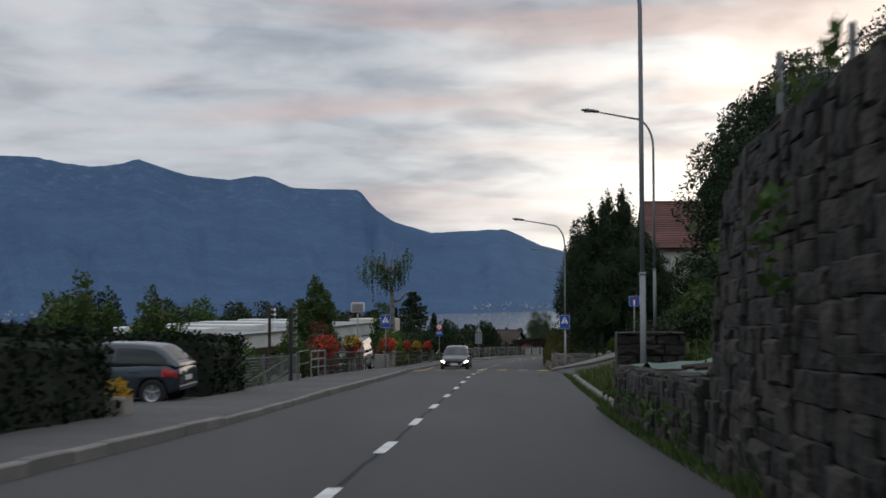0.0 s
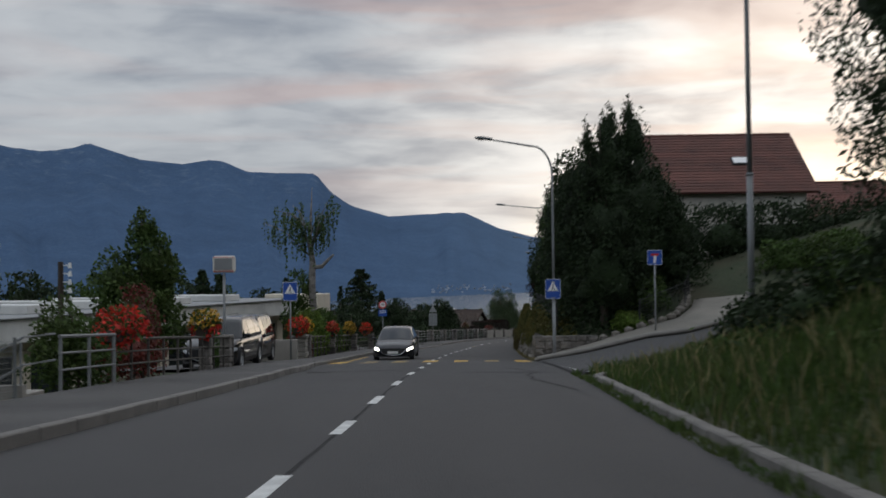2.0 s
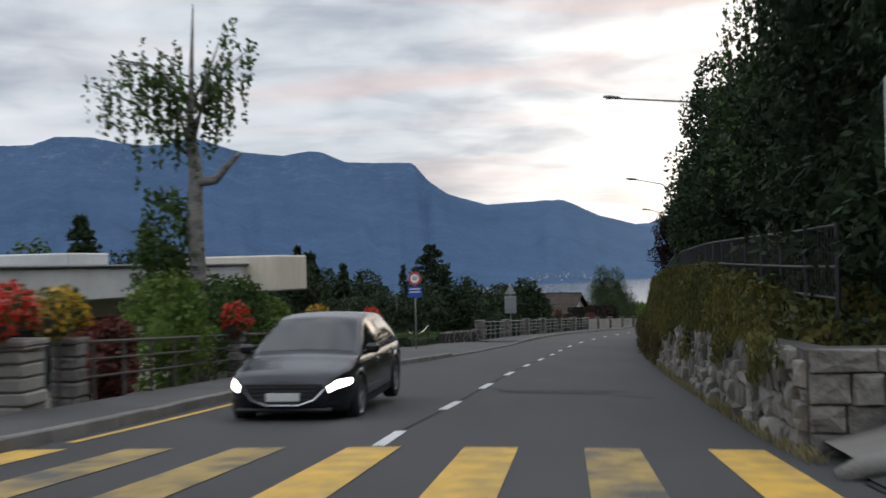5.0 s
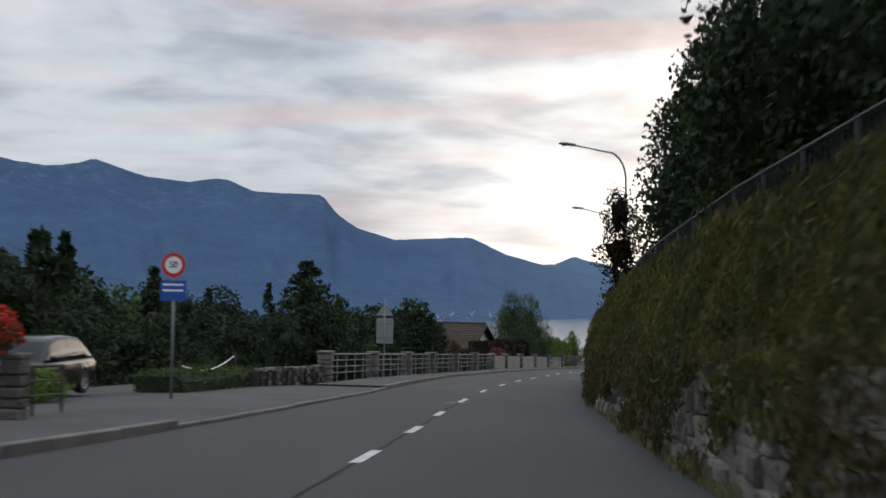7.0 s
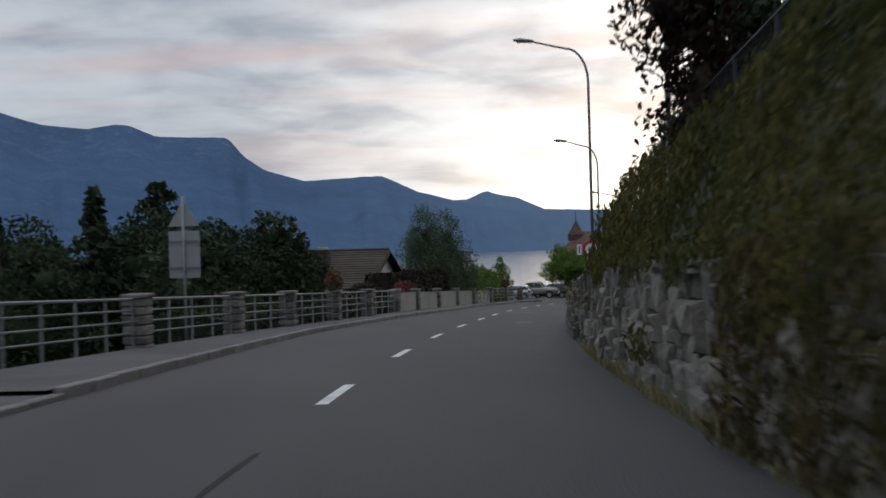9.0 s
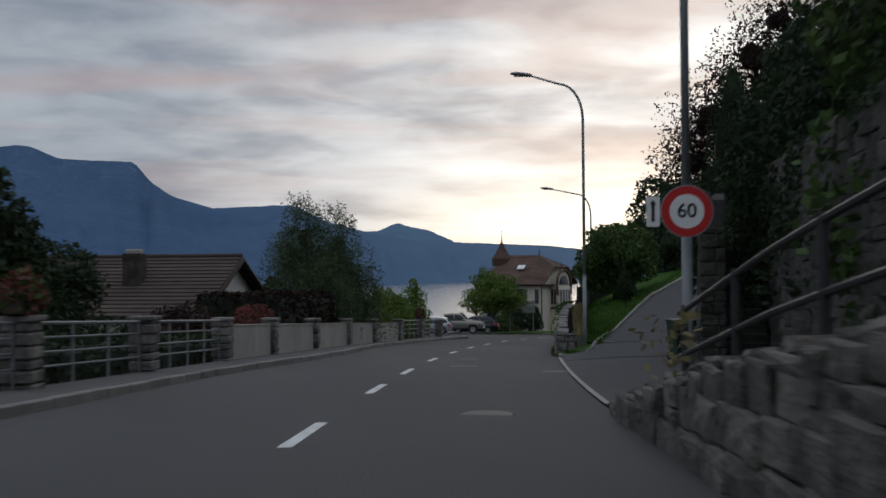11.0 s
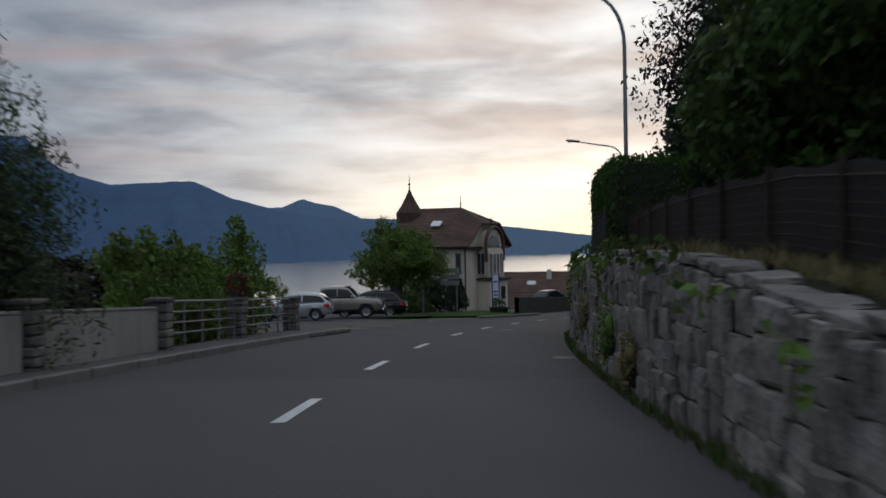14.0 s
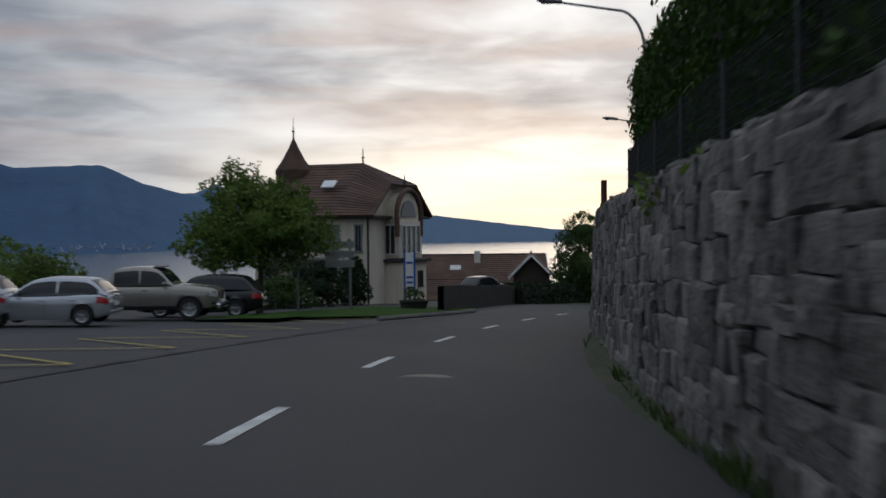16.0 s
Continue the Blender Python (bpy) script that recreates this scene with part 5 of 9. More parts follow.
    prism(bm, [(-W * 0.30, nose - 0.10), (W * 0.30, nose - 0.10), (W * 0.23, clear + 0.20), (W * 0.12, clear + 0.15), (-W * 0.12, clear + 0.15), (-W * 0.23, clear + 0.20)], f - 0.12, f + 0.015)
    grille = part("grille", bm, PLASTIC_BLACK, top)
    for k in range(4):
        bm = bmesh.new()
        box(bm, (0, f + 0.018, nose - 0.14 - 0.055 * k), (W * (0.56 - 0.035 * k), 0.016, 0.014), 0.003)
        part("grille_bar", bm, CHROME if pickup else STEEL_DARK, grille)
    bm = bmesh.new()
    tube(bm, [(-W * 0.33, f - 0.02, nose - 0.14), (-W * 0.24, f + 0.02, clear + 0.21), (-W * 0.12, f + 0.03, clear + 0.14), (W * 0.12, f + 0.03, clear + 0.14), (W * 0.24, f + 0.02, clear + 0.21), (W * 0.33, f - 0.02, nose - 0.14)], 0.018, 6)
    part("grille_surround", bm, CHROME if pickup or lit else STEEL, grille)
    if pickup:
        bm = bmesh.new()
        box(bm, (0, f + 0.05, clear + 0.10), (W * 0.94, 0.16, 0.20), 0.05)
        part("front_bumper", bm, CHROME, top)
    else:
        bm = bmesh.new()
        box(bm, (0, f - 0.13, clear + 0.075), (W * 0.74, 0.30, 0.06), 0.025)
        part("front_lip", bm, PLASTIC_BLACK, top)
    bm = bmesh.new()
    box(bm, (0, r + 0.10, clear + 0.20), (W * 0.78, 0.26, 0.14), 0.05)
    part("rear_bumper", bm, lower or PLASTIC_BLACK, top)
    for y, z in ((f + 0.035, clear + 0.25), (r - 0.012, tail - 0.36)):
        bm = bmesh.new()
        box(bm, (0, y, z), (0.46, 0.02, 0.11), 0.004)
        part("number_plate", bm, PLATE_PALE, top, "pale blank number plate")
    if rails:
        for sgn in (-1, 1):
            bm = bmesh.new()
            x = sgn * (ti - 0.05)
            tube(bm, [(x, roof_front - 0.35, H - 0.02), (x, roof_front - 0.5, H + 0.055), (x, roof_back + 0.35, H + 0.05), (x, roof_back + 0.2, H - 0.03)], 0.018, 6)
            part("roof_rail", bm, STEEL, top)
    return top


PAINT_BLUEGREY = car_paint("paint_blue_grey", (0.035, 0.047, 0.060), 0.4)
PAINT_BLACK = car_paint("paint_black", (0.006, 0.006, 0.007), 0.0)
PAINT_GREY = car_paint("paint_dark_grey", (0.009, 0.010, 0.014), 0.1)
PAINT_SILVER = car_paint("paint_silver", (0.42, 0.44, 0.47), 0.55)
PAINT_BEIGE = car_paint("paint_pewter", (0.27, 0.25, 0.22), 0.55)

# hatchback in the driveway, its tail to the road
car("hatchback", station(23.35, -7.6, 0.0, 90), PAINT_BLUEGREY, "dark blue-grey hatchback parked nose-in on the driveway", L=3.85, W=1.66, H=1.38, belt=0.90, tail=0.95, roof_back=-1.45, back=-1.92, wheel_r=0.30, front_axle=1.15, rear_axle=-1.38, lower=PAINT_BLUEGREY)
# two dark cars in the bay by the pavement
car("suv", station(54.2, -7.15, 0.0, 180), PAINT_BLACK, "black off-road car parked facing up the road", L=4.5, W=1.84, H=1.64, belt=1.02, hood=1.0, nose=0.84, tail=1.02, scuttle=1.10, roof_front=0.35, roof_back=-1.75, back=-2.2, wheel_r=0.35, front_axle=1.4, rear_axle=-1.3, clear=0.24, rails=True, pillars=3)
car("people_carrier", station(60.6, -7.95, 0.0, 180), PAINT_BLACK, "tall black people carrier parked behind another car", L=4.6, W=1.84, H=1.86, belt=1.06, hood=1.02, nose=0.86, tail=1.10, scuttle=1.15, roof_front=0.55, roof_back=-2.0, back=-2.26, wheel_r=0.34, front_axle=1.45, rear_axle=-1.35, clear=0.22, rails=True, pillars=3)
# the oncoming car, waiting with its lights on
car("saloon", station(67.6, -2.45, 0.0, 180), PAINT_GREY, "dark grey hatchback with headlights lit in the far lane", L=4.45, W=1.79, H=1.45, belt=0.93, hood=0.86, nose=0.72, tail=0.95, scuttle=1.15, roof_front=0.20, roof_back=-1.35, back=-2.05, wheel_r=0.33, front_axle=1.38, rear_axle=-1.32, lit=True)
car("estate_car", station(99.5, -10.6, 0.0, 180), PAINT_BLACK, "black car parked behind the flower boxes", L=4.4, W=1.8, H=1.5, rails=False)
# the row by the lake car park
car("hatchback", Matrix.Translation((24.42, 205.64, -10.96)) @ pose(0, 0, 0, 0, 0, 70), PAINT_GREY, "dark grey hatchback parked tail to the road", L=4.0, W=1.72, H=1.48)
car("hatchback", Matrix.Translation((28.37, 208.30, -11.17)) @ pose(0, 0, 0, 0, 0, 70), PAINT_SILVER, "small silver hatchback parked tail to the road", L=3.95, W=1.74, H=1.42, belt=0.92, tail=0.98, roof_back=-1.45, back=-1.92, wheel_r=0.31, front_axle=1.25, rear_axle=-1.22, lower=PAINT_SILVER)
car("hatchback", Matrix.Translation((25.7, 208.9, -11.1)) @ pose(0, 0, 0, 0, 0, 70), PAINT_SILVER, "small silver hatchback parked tail to the road", L=3.6, W=1.62, H=1.46, belt=0.92, tail=0.98, roof_back=-1.35, back=-1.75, wheel_r=0.29, front_axle=1.15, rear_axle=-1.12, lower=PAINT_SILVER)
truck = car("pickup_truck", Matrix.Translation((31.38, 212.40, -11.42)) @ pose(0, 0, 0, 0, 0, -110), PAINT_BEIGE, "pewter-coloured extended-cab pickup truck parked nose to the road", L=5.5, W=1.95, H=1.80, belt=1.18, hood=1.14, nose=1.06, tail=1.18, scuttle=1.30, roof_front=0.72, roof_back=-0.75, back=-0.95, wheel_r=0.38, front_axle=1.85, rear_axle=-1.75, clear=0.36, pickup=True, pillars=2, category="pickup")
bm = bmesh.new()
box(bm, (0, -1.85, 1.21), (1.50, 1.60, 0.05), 0.01)
part("load_bed", bm, PLASTIC_BLACK, truck)
bm = bmesh.new()
box(bm, (0, 0.70, 1.79), (1.20, 0.30, 0.04), 0.015)
part("sun_visor", bm, PLASTIC_BLACK, truck)
car("suv", Matrix.Translation((33.83, 214.72, -11.60)) @ pose(0, 0, 0, 0, 0, 70), PAINT_BLACK, "black estate car parked tail to the road", L=4.6, W=1.82, H=1.55, belt=0.98, tail=1.02, roof_back=-1.65, back=-2.1, wheel_r=0.33, front_axle=1.4, rear_axle=-1.35)

# ---- kerbs, drives and paint ----
def kerb_row(name, s0, s1, dist, rise, label, width=0.17, long=1.0, side=-1, drop=()):
    """A row of kerb stones, each a piece of its own."""
    row = thing(name, label, "kerb", kind="structure")
    rng = np.random.default_rng(int(s0 * 7 + 900))
    s = s0
    meshes = []
    for k in range(4):
        bm = bmesh.new()
        box(bm, (0, 0, 0), (width, long - 0.015, 0.34), 0.018)
        me = bpy.data.meshes.new("kerb_stone")
        bm.to_mesh(me)
        bm.free()
        me.materials.append(KERB)
        meshes.append(me)
    while s < s1:
        c = s + long / 2
        low = any(a <= c <= b for a, b in drop)
        z = (0.095 if low else rise) - 0.17 + rng.uniform(-0.006, 0.006)
        ob = new("kerb_stone", meshes[int(rng.integers(0, 4))])
        ob.parent = row
        slope = math.degrees(math.atan2(at(c + 0.5, 0).z - at(c - 0.5, 0).z, 1.0))
        slew = math.degrees(math.atan2(dist(c + 0.5) - dist(c - 0.5), 1.0))
        ob.matrix_world = Matrix.Translation(at(c, dist(c) + side * width / 2 + rng.uniform(-0.012, 0.012), z)) @ pose(0, 0, 0, 0, 0, heading(c) - slew) @ pose(0, 0, 0, slope + rng.uniform(-0.3, 0.3), 0, rng.uniform(-0.5, 0.5))
        s += long
    return row


kerb_row("kerb_left_1", -14, 91, left_kerb, 0.12, "pale stone kerb along the pavement", drop=((17.5, 25.0), (50, 60)))
kerb_row("kerb_left_2", 91, 111, left_kerb, 0.045, "low flush stone kerb at the entrance")
kerb_row("kerb_left_3", 111, 190.5, left_kerb, 0.12, "pale stone kerb along the pavement")
kerb_row("kerb_right_1", 22.6, 44.6, lambda s: right_edge(s) + 0.10 + max(0, s - 42) * 0.25, 0.10, "mossy stone kerb below the grass bank", side=1, long=0.8)


def draped(name, left, right, mat, label, category, lift=0.05, across=8, fine=24, skirt=0.0):
    """A surface between two lines of (s, d), laid on the land."""
    ls, rs = np.array(left, float), np.array(right, float)
    def pick(line, u):
        k = np.linspace(0, 1, len(line))
        return np.interp(u, k, line[:, 0]), np.interp(u, k, line[:, 1]), (np.interp(u, k, line[:, 2]) if line.shape[1] > 2 else None)
    vv, ff = [], []
    for i in range(fine + 1):
        a, b = pick(ls, i / fine), pick(rs, i / fine)
        for j in range(across + 1):
            q = j / across
            s, d = a[0] + (b[0] - a[0]) * q, a[1] + (b[1] - a[1]) * q
            h = a[2] + (b[2] - a[2]) * q if a[2] is not None else max(ground_height(s, d), 0.0 if d < right_edge(s) + 0.5 else -1) + lift
            if skirt and j == 0:
                vv.append(at(s, d - 0.02, h - skirt))
            vv.append(at(s, d, h))
            if skirt and j == across:
                vv.append(at(s, d + 0.02, h - skirt))
        wide = across + (2 if skirt else 0)
        if i:
            for j in range(wide):
                k = (i - 1) * (wide + 1) + j
                ff.append((k, k + 1, k + wide + 2, k + wide + 1))
    return structure(name, vv, ff, mat, label, category, smooth=True)


# side road that climbs away to the right, with its pale path
PATH_LOW = [(60.2, 3.66, 0.11), (60.0, 5.5, 0.42), (59.8, 7.7, 0.95), (60.0, 9.3, 1.14), (60.3, 10.9, 1.53), (62.5, 12.4, 2.1), (65, 12.9, 2.7), (68, 12.7, 3.35), (72, 13.6, 4.3), (78, 16, 5.6)]
PATH_HIGH = [(61.8, 3.7, 0.13), (61.9, 5.6, 0.62), (62.0, 8.2, 1.36), (62.2, 9.4, 1.66), (64, 10.3, 2.15), (66, 10.85, 2.7), (68, 11.2, 3.2), (71, 11.7, 3.95), (74, 12.2, 4.7), (80, 14.5, 6.0)]
draped("side_road", [(60.2, 3.66, 0.012), (60.0, 5.5, 0.30), (59.8, 7.7, 0.82), (60.0, 9.3, 1.0), (60.3, 10.9, 1.4), (61, 13, 1.9), (62, 16, 2.6), (64, 20, 3.6), (67, 27, 5.2)], [(45.2, 3.72, 0.01), (47.5, 5.0, 0.14), (50, 7.0, 0.40), (52.0, 9.5, 0.75), (53, 11.5, 1.1), (54, 14, 1.6), (55, 17, 2.4), (57, 21, 3.4), (60, 28, 5.0)], DRIVE, "dark asphalt side road climbing the hill", "road", fine=36, skirt=1.0)
draped("side_path", PATH_HIGH, PATH_LOW, PATH_CONCRETE, "pale footpath curving up beside the side road", "path", fine=54, across=4, skirt=0.9)
bm = bmesh.new()
tube(bm, [at(s, d, h - 0.02) for s, d, h in [(60.25, 3.5, 0.0)] + PATH_LOW], 0.10, 8)
tagged(part("kerb_side_road", bm, KERB, None, smooth=True), "pale kerb of the climbing footpath", "kerb", kind="structure")
# give-way blocks across its mouth
give_way = thing("give_way_line", "row of white blocks across the side road", "road marking", kind="structure")
for k in range(13):
    s = 45.6 + 0.80 * k
    o = 3.85 + (0.18 if k < 2 else 0)
    vv = [at(s, o, 0.03), at(s + 0.42, o, 0.03), at(s + 0.42, o + 0.34, 0.045), at(s, o + 0.34, 0.045)]
    part("block", mesh_of("block", vv, [(0, 1, 2, 3)], PAINT_WHITE), PAINT_WHITE, give_way)
v, f = sheet(steps(41, 60, 0.8), lambda s: [at(s, right_edge(s) - 0.06 + 0.03 * noise.noise((s, 2, 2)), -0.004), at(s, right_edge(s) + 0.06 + 0.04 * noise.noise((s, 8, 2)), -0.004)])
structure("gutter_seam", v, f, ASPHALT_DARK, "dark tarred gutter joint at the side road", "road seam")

# crossing: seven yellow bars, three of them worn
crossing = thing("zebra_crossing", "worn yellow zebra crossing bars", "road marking", kind="structure")
for k in range(7):
    d0 = -4.20 + 1.19 * k
    vv, ff = sheet(steps(58.8, 62.2, 0.9), lambda s: [at(s, d0 + q + middle_line(s) * 0.4, crown(d0 + q + middle_line(s) * 0.4) + 0.007) for q in (0.0, 0.18, 0.36, 0.54)])
    worn = k in (1, 2, 5)
    part("bar", mesh_of("bar", vv, ff, PAINT_WORN if worn else PAINT_YELLOW), PAINT_YELLOW, crossing)
vv, ff = sheet(steps(62.9, 72.5, 1.2), lambda s: [at(s, -4.25 - 0.02 * (s - 62.9), -0.019), at(s, -4.12 - 0.02 * (s - 62.9), -0.018)])
part("edge_line", mesh_of("edge_line", vv, ff, PAINT_YELLOW), PAINT_YELLOW, crossing)
vv = [at(101.1, -0.38, 0.02), at(101.1, 0.12, 0.02), at(101.25, 0.14, 0.02), at(101.25, -0.38, 0.02)]
structure("survey_mark", vv, [(0, 1, 2, 3)], PAINT_SURVEY, "short yellow survey mark on the middle line", "road marking")


def patch(name, s0, s1, d0, d1, seed, label, mat=None):
    """A repaired or stained piece of the road with an uneven outline."""
    n = 36
    vv = []
    for k in range(n):
        a = 2 * math.pi * k / n
        g = 1 + 0.28 * noise.noise((math.cos(a) * 1.5, math.sin(a) * 1.5, seed))
        c, q = math.cos(a), math.sin(a)
        c, q = math.copysign(abs(c) ** 0.6, c), math.copysign(abs(q) ** 0.6, q)
        vv.append(at((s0 + s1) / 2 + (s1 - s0) / 2 * c * g, (d0 + d1) / 2 + (d1 - d0) / 2 * q * g, 0.005 + crown((d0 + d1) / 2 + (d1 - d0) / 2 * q * g)))
    return structure(name, vv, [tuple(range(n))], mat or ASPHALT_PATCH, label, "road patch")


patch("road_patch_1", 47.7, 48.6, -3.4, -0.6, 1, "dark asphalt patch across the lane")
patch("road_patch_2", 45.8, 46.9, 0.9, 3.2, 2, "dark asphalt stain in the lane")
patch("road_patch_3", 70.5, 71.4, 0.1, 2.2, 3, "dark asphalt stain in the lane")
def crack(name, pts, label, seed, width=0.045):
    """A tarred crack wandering over the road through (s, d) points."""
    q = np.array(pts, float)
    run = np.concatenate([[0], np.cumsum(np.hypot(*np.diff(q, axis=0).T))])
    def spot(a, b):
        return at(a, b, crown(b) + 0.0065)
    vv, ff = sheet(list(np.arange(0, run[-1], 0.4)), lambda u: [spot(float(np.interp(u, run, q[:, 0])) + 0.10 * noise.noise((u * 0.8, seed, 1)) + e * 0.5, float(np.interp(u, run, q[:, 1])) + 0.12 * noise.noise((u * 0.9, seed, 3)) + e) for e in (-width * (0.6 + 0.6 * abs(noise.noise((u, seed, 7)))), width * (0.6 + 0.6 * abs(noise.noise((u, seed, 9)))))])
    return structure(name, vv, ff, ASPHALT_DARK, label, "road crack")


crack("road_crack_1", [(38.5, 3.2), (42, 2.6), (44.5, 2.5), (46.5, 2.9), (50, 2.2)], "dark tarred crack wandering along the lane", 1, 0.035)
crack("road_crack_2", [(69.5, 2.7), (70.4, 1.4), (70.9, 0.2), (72.5, -0.5)], "dark tarred crack curving across the lane", 2, 0.03)
for i, (s, d, h) in enumerate(((134.6, 1.7, 0.33), (152.0, 0.75, 0.33), (192.0, 0.45, 0.36))):
    cover = thing("manhole_cover", "round iron manhole cover set in the asphalt", "manhole cover", station(s, d, 0.006), "manhole covers in the road")
    bm = bmesh.new()
    prism(bm, disc(h, 0, 28), 0, -0.006)
    bmesh.ops.transform(bm, matrix=pose(0, 0, 0, 90, 0, 0), verts=bm.verts[:])
    part("lid", bm, STEEL_DARK, cover)
    bm = bmesh.new()
    tube(bm, [(1.08 * h * math.cos(2 * math.pi * k / 24), 1.08 * h * math.sin(2 * math.pi * k / 24), -0.008) for k in range(25)], 0.012, 5, cap=False)
    part("ring", bm, STEEL_DARK, cover)


def drain(s, d, turn=0):
    g = thing("drain_grate", "iron drain grate set flush in the asphalt", "drain", station(s, d, crown(d) + 0.002, turn), "drain grates at the road edge")
    for k in range(7):
        bm = bmesh.new()
        box(bm, (0.085 * (k - 3), 0, 0.006), (0.05, 0.44, 0.02), 0.004)
        part("bar", bm, STEEL_DARK, g)
    bm = bmesh.new()
    box(bm, (0, 0, -0.008), (0.64, 0.48, 0.012))
    part("frame", bm, PLASTIC_BLACK, g)


drain(147.2, 0.9)
drain(145.0, 3.1)
drain(175.0, 2.98)

# driveway and lawn by the chalet
draped("forecourt_chalet", [(150.2, 3.38, 0.012), (150.2, 5.0, 0.11), (150.2, 7.0, 0.15), (150, 11, 0.4)], [(135.5, 3.32, 0.01), (136.5, 5.2, 0.06), (138, 8, 0.12), (142, 12.0, 0.3)], DRIVE, "dark asphalt forecourt beside the road", "driveway", fine=24, across=16, skirt=0.6)
draped("forecourt_ramp", [(153.5, 3.40, 0.012), (155.8, 4.6, 0.40), (156.8, 6.2, 0.45), (157.2, 8.2, 0.44), (156.5, 11, 0.6)], [(150.2, 3.38, 0.012), (150.2, 5.0, 0.11), (150.2, 6.2, 0.14), (150.2, 7.4, 0.17), (150, 11, 0.4)], DRIVE, "dark asphalt rising from the forecourt to the driveway", "driveway", fine=24, across=8, skirt=0.5)
DRIVE_LEFT = [(155.8, 4.6, 0.42), (158, 5.4, 0.85), (163.6, 6.9, 2.05), (168, 8.4, 2.85), (171.5, 9.5, 3.5), (176, 10.5, 4.3), (180, 11.3, 4.75), (186, 12.2, 5.1)]
draped("driveway_chalet", DRIVE_LEFT, [(157.2, 8.2, 0.46), (159.5, 8.6, 1.0), (165.5, 10.4, 2.6), (170, 11.7, 3.4), (175, 13, 4.25), (178, 14, 4.6), (181, 15.2, 4.85), (187, 17, 5.1)], ASPHALT, "grey asphalt driveway climbing to a chalet", "driveway", fine=40, across=10, skirt=0.7)
v, f = sheet([4.6, 5.4, 6.2, 7.2, 8.2], lambda d: [at(155.72 + 0.39 * min(1.0, (d - 4.6) / 1.6) * 2.6 + 0.2 * max(0, d - 6.2), d, 0.43 + 0.02 * min(1, d - 4.6)), at(155.84 + 0.39 * min(1.0, (d - 4.6) / 1.6) * 2.6 + 0.2 * max(0, d - 6.2), d, 0.45 + 0.02 * min(1, d - 4.6))])
structure("drive_gutter", v, f, KERB, "pale gutter stones across the foot of the driveway", "gutter")
draped("lawn_chalet", [(155.6, 4.2), (160, 4.3), (168, 4.5), (176, 5.0), (184, 6.0), (192, 9)], [(155.4, 4.75, 0.40), (160, 5.9, 1.33), (165, 7.4, 2.38), (171.5, 9.45, 3.58), (177, 10.7, 4.48), (186, 12.1, 5.18)], LAWN, "mown lawn sloping up beside the driveway", "lawn", lift=0.09, fine=36, across=12)
draped("lawn_right", [(157.2, 8.25, 0.50), (159.6, 8.7, 1.10), (165.5, 10.5, 2.67), (172, 12.3, 3.75)], [(155, 12, 1.3), (158.5, 13.5, 2.4), (166, 15.5, 3.4), (174, 17, 4.6)], LAWN, "rough lawn on the far side of the driveway", "lawn", fine=20, across=8, skirt=0.8)
edging = thing("lawn_edging", "row of small pale stones edging the lawn", "edging", kind="structure")
rng = np.random.default_rng(5)
for k in range(72):
    u = k / 71 * 0.86
    q = np.array(DRIVE_LEFT)
    s, d, h = (float(np.interp(u, np.linspace(0, 1, len(q)), q[:, c])) for c in range(3))
    bm = bmesh.new()
    box(bm, (0, 0, 0), (0.08, 0.36, 0.12), 0.02)
    ob = part("edging_stone", bm, CONCRETE, edging)
    ob.matrix_world = station(s, d + rng.uniform(-0.015, 0.015), h + 0.01, -16 + rng.uniform(-3, 3)) @ pose(0, 0, 0, 10, 0, 0)
# the edge line across the drive and its kerbed corner
v, f = sheet(steps(136, 153.4, 0.7), lambda s: [at(s, right_edge(s) - 0.02, 0.018), at(s, right_edge(s) + 0.065, 0.024)])
structure("edge_stone_line", v, f, CONCRETE, "pale stone line between road and driveway", "kerb")
v, f = sheet(steps(153.4, 156.2, 0.5), lambda s: [at(s, 3.50, 0.06), at(s, 4.0, 0.14 + (s - 153.4) * 0.06), at(s, 4.3 + (s - 153.4) * 0.12, 0.16 + (s - 153.4) * 0.12)])
structure("corner_grass", v, f, LAWN, "small grassy corner at the drive's kerb", "lawn")
bm = bmesh.new()
tube(bm, [at(s, d, h) for s, d, h in ((155.2, 3.46, 0.03), (153.6, 3.46, 0.03), (153.25, 3.8, 0.06), (153.35, 4.2, 0.14), (154.6, 4.45, 0.28), (155.8, 4.6, 0.44))], 0.07, 6)
tagged(part("kerb_corner", bm, KERB, None), "pale kerb round a grassy corner", "kerb", kind="structure")
# hard surfaces on the downhill side
def pad(name, s0, s1, d_out, mat, label, category, h=0.02, inner=None):
    vv, ff = sheet(steps(s0, s1, 1.0), lambda s: [at(s, d_out, h - 0.04), at(s, (d_out + walk_back(s)) / 2, h), at(s, (inner or (lambda q: walk_back(q) + 0.02))(s), h + 0.07 if inner is None else -0.022)])
    return structure(name, vv, ff, mat, label, category)


pad("driveway_left", 16.6, 24.4, -12.4, ASPHALT_PALE, "asphalt driveway off the pavement", "driveway")
pad("parking_bay", 50.6, 63.0, -10.3, ASPHALT_PALE, "asphalt parking bay behind the pavement", "parking bay", 0.01)
pad("entrance_yard", 85.5, 112.0, -12.8, ASPHALT_PALE, "paved entrance yard beside the road", "yard", -0.02)
pad("car_park", 190.4, 244, -23.8, ASPHALT, "asphalt car park beside the road", "car park", -0.03, inner=lambda s: left_kerb(s) + 0.05)
v, f = sheet(steps(186, 222, 0.7), lambda s: [at(s, left_kerb(s) - 0.01 + 0.05 * noise.noise((s, 3, 4)), 0.004), at(s, left_kerb(s) + 0.04 + 0.05 * noise.noise((s, 9, 4)), 0.004)])
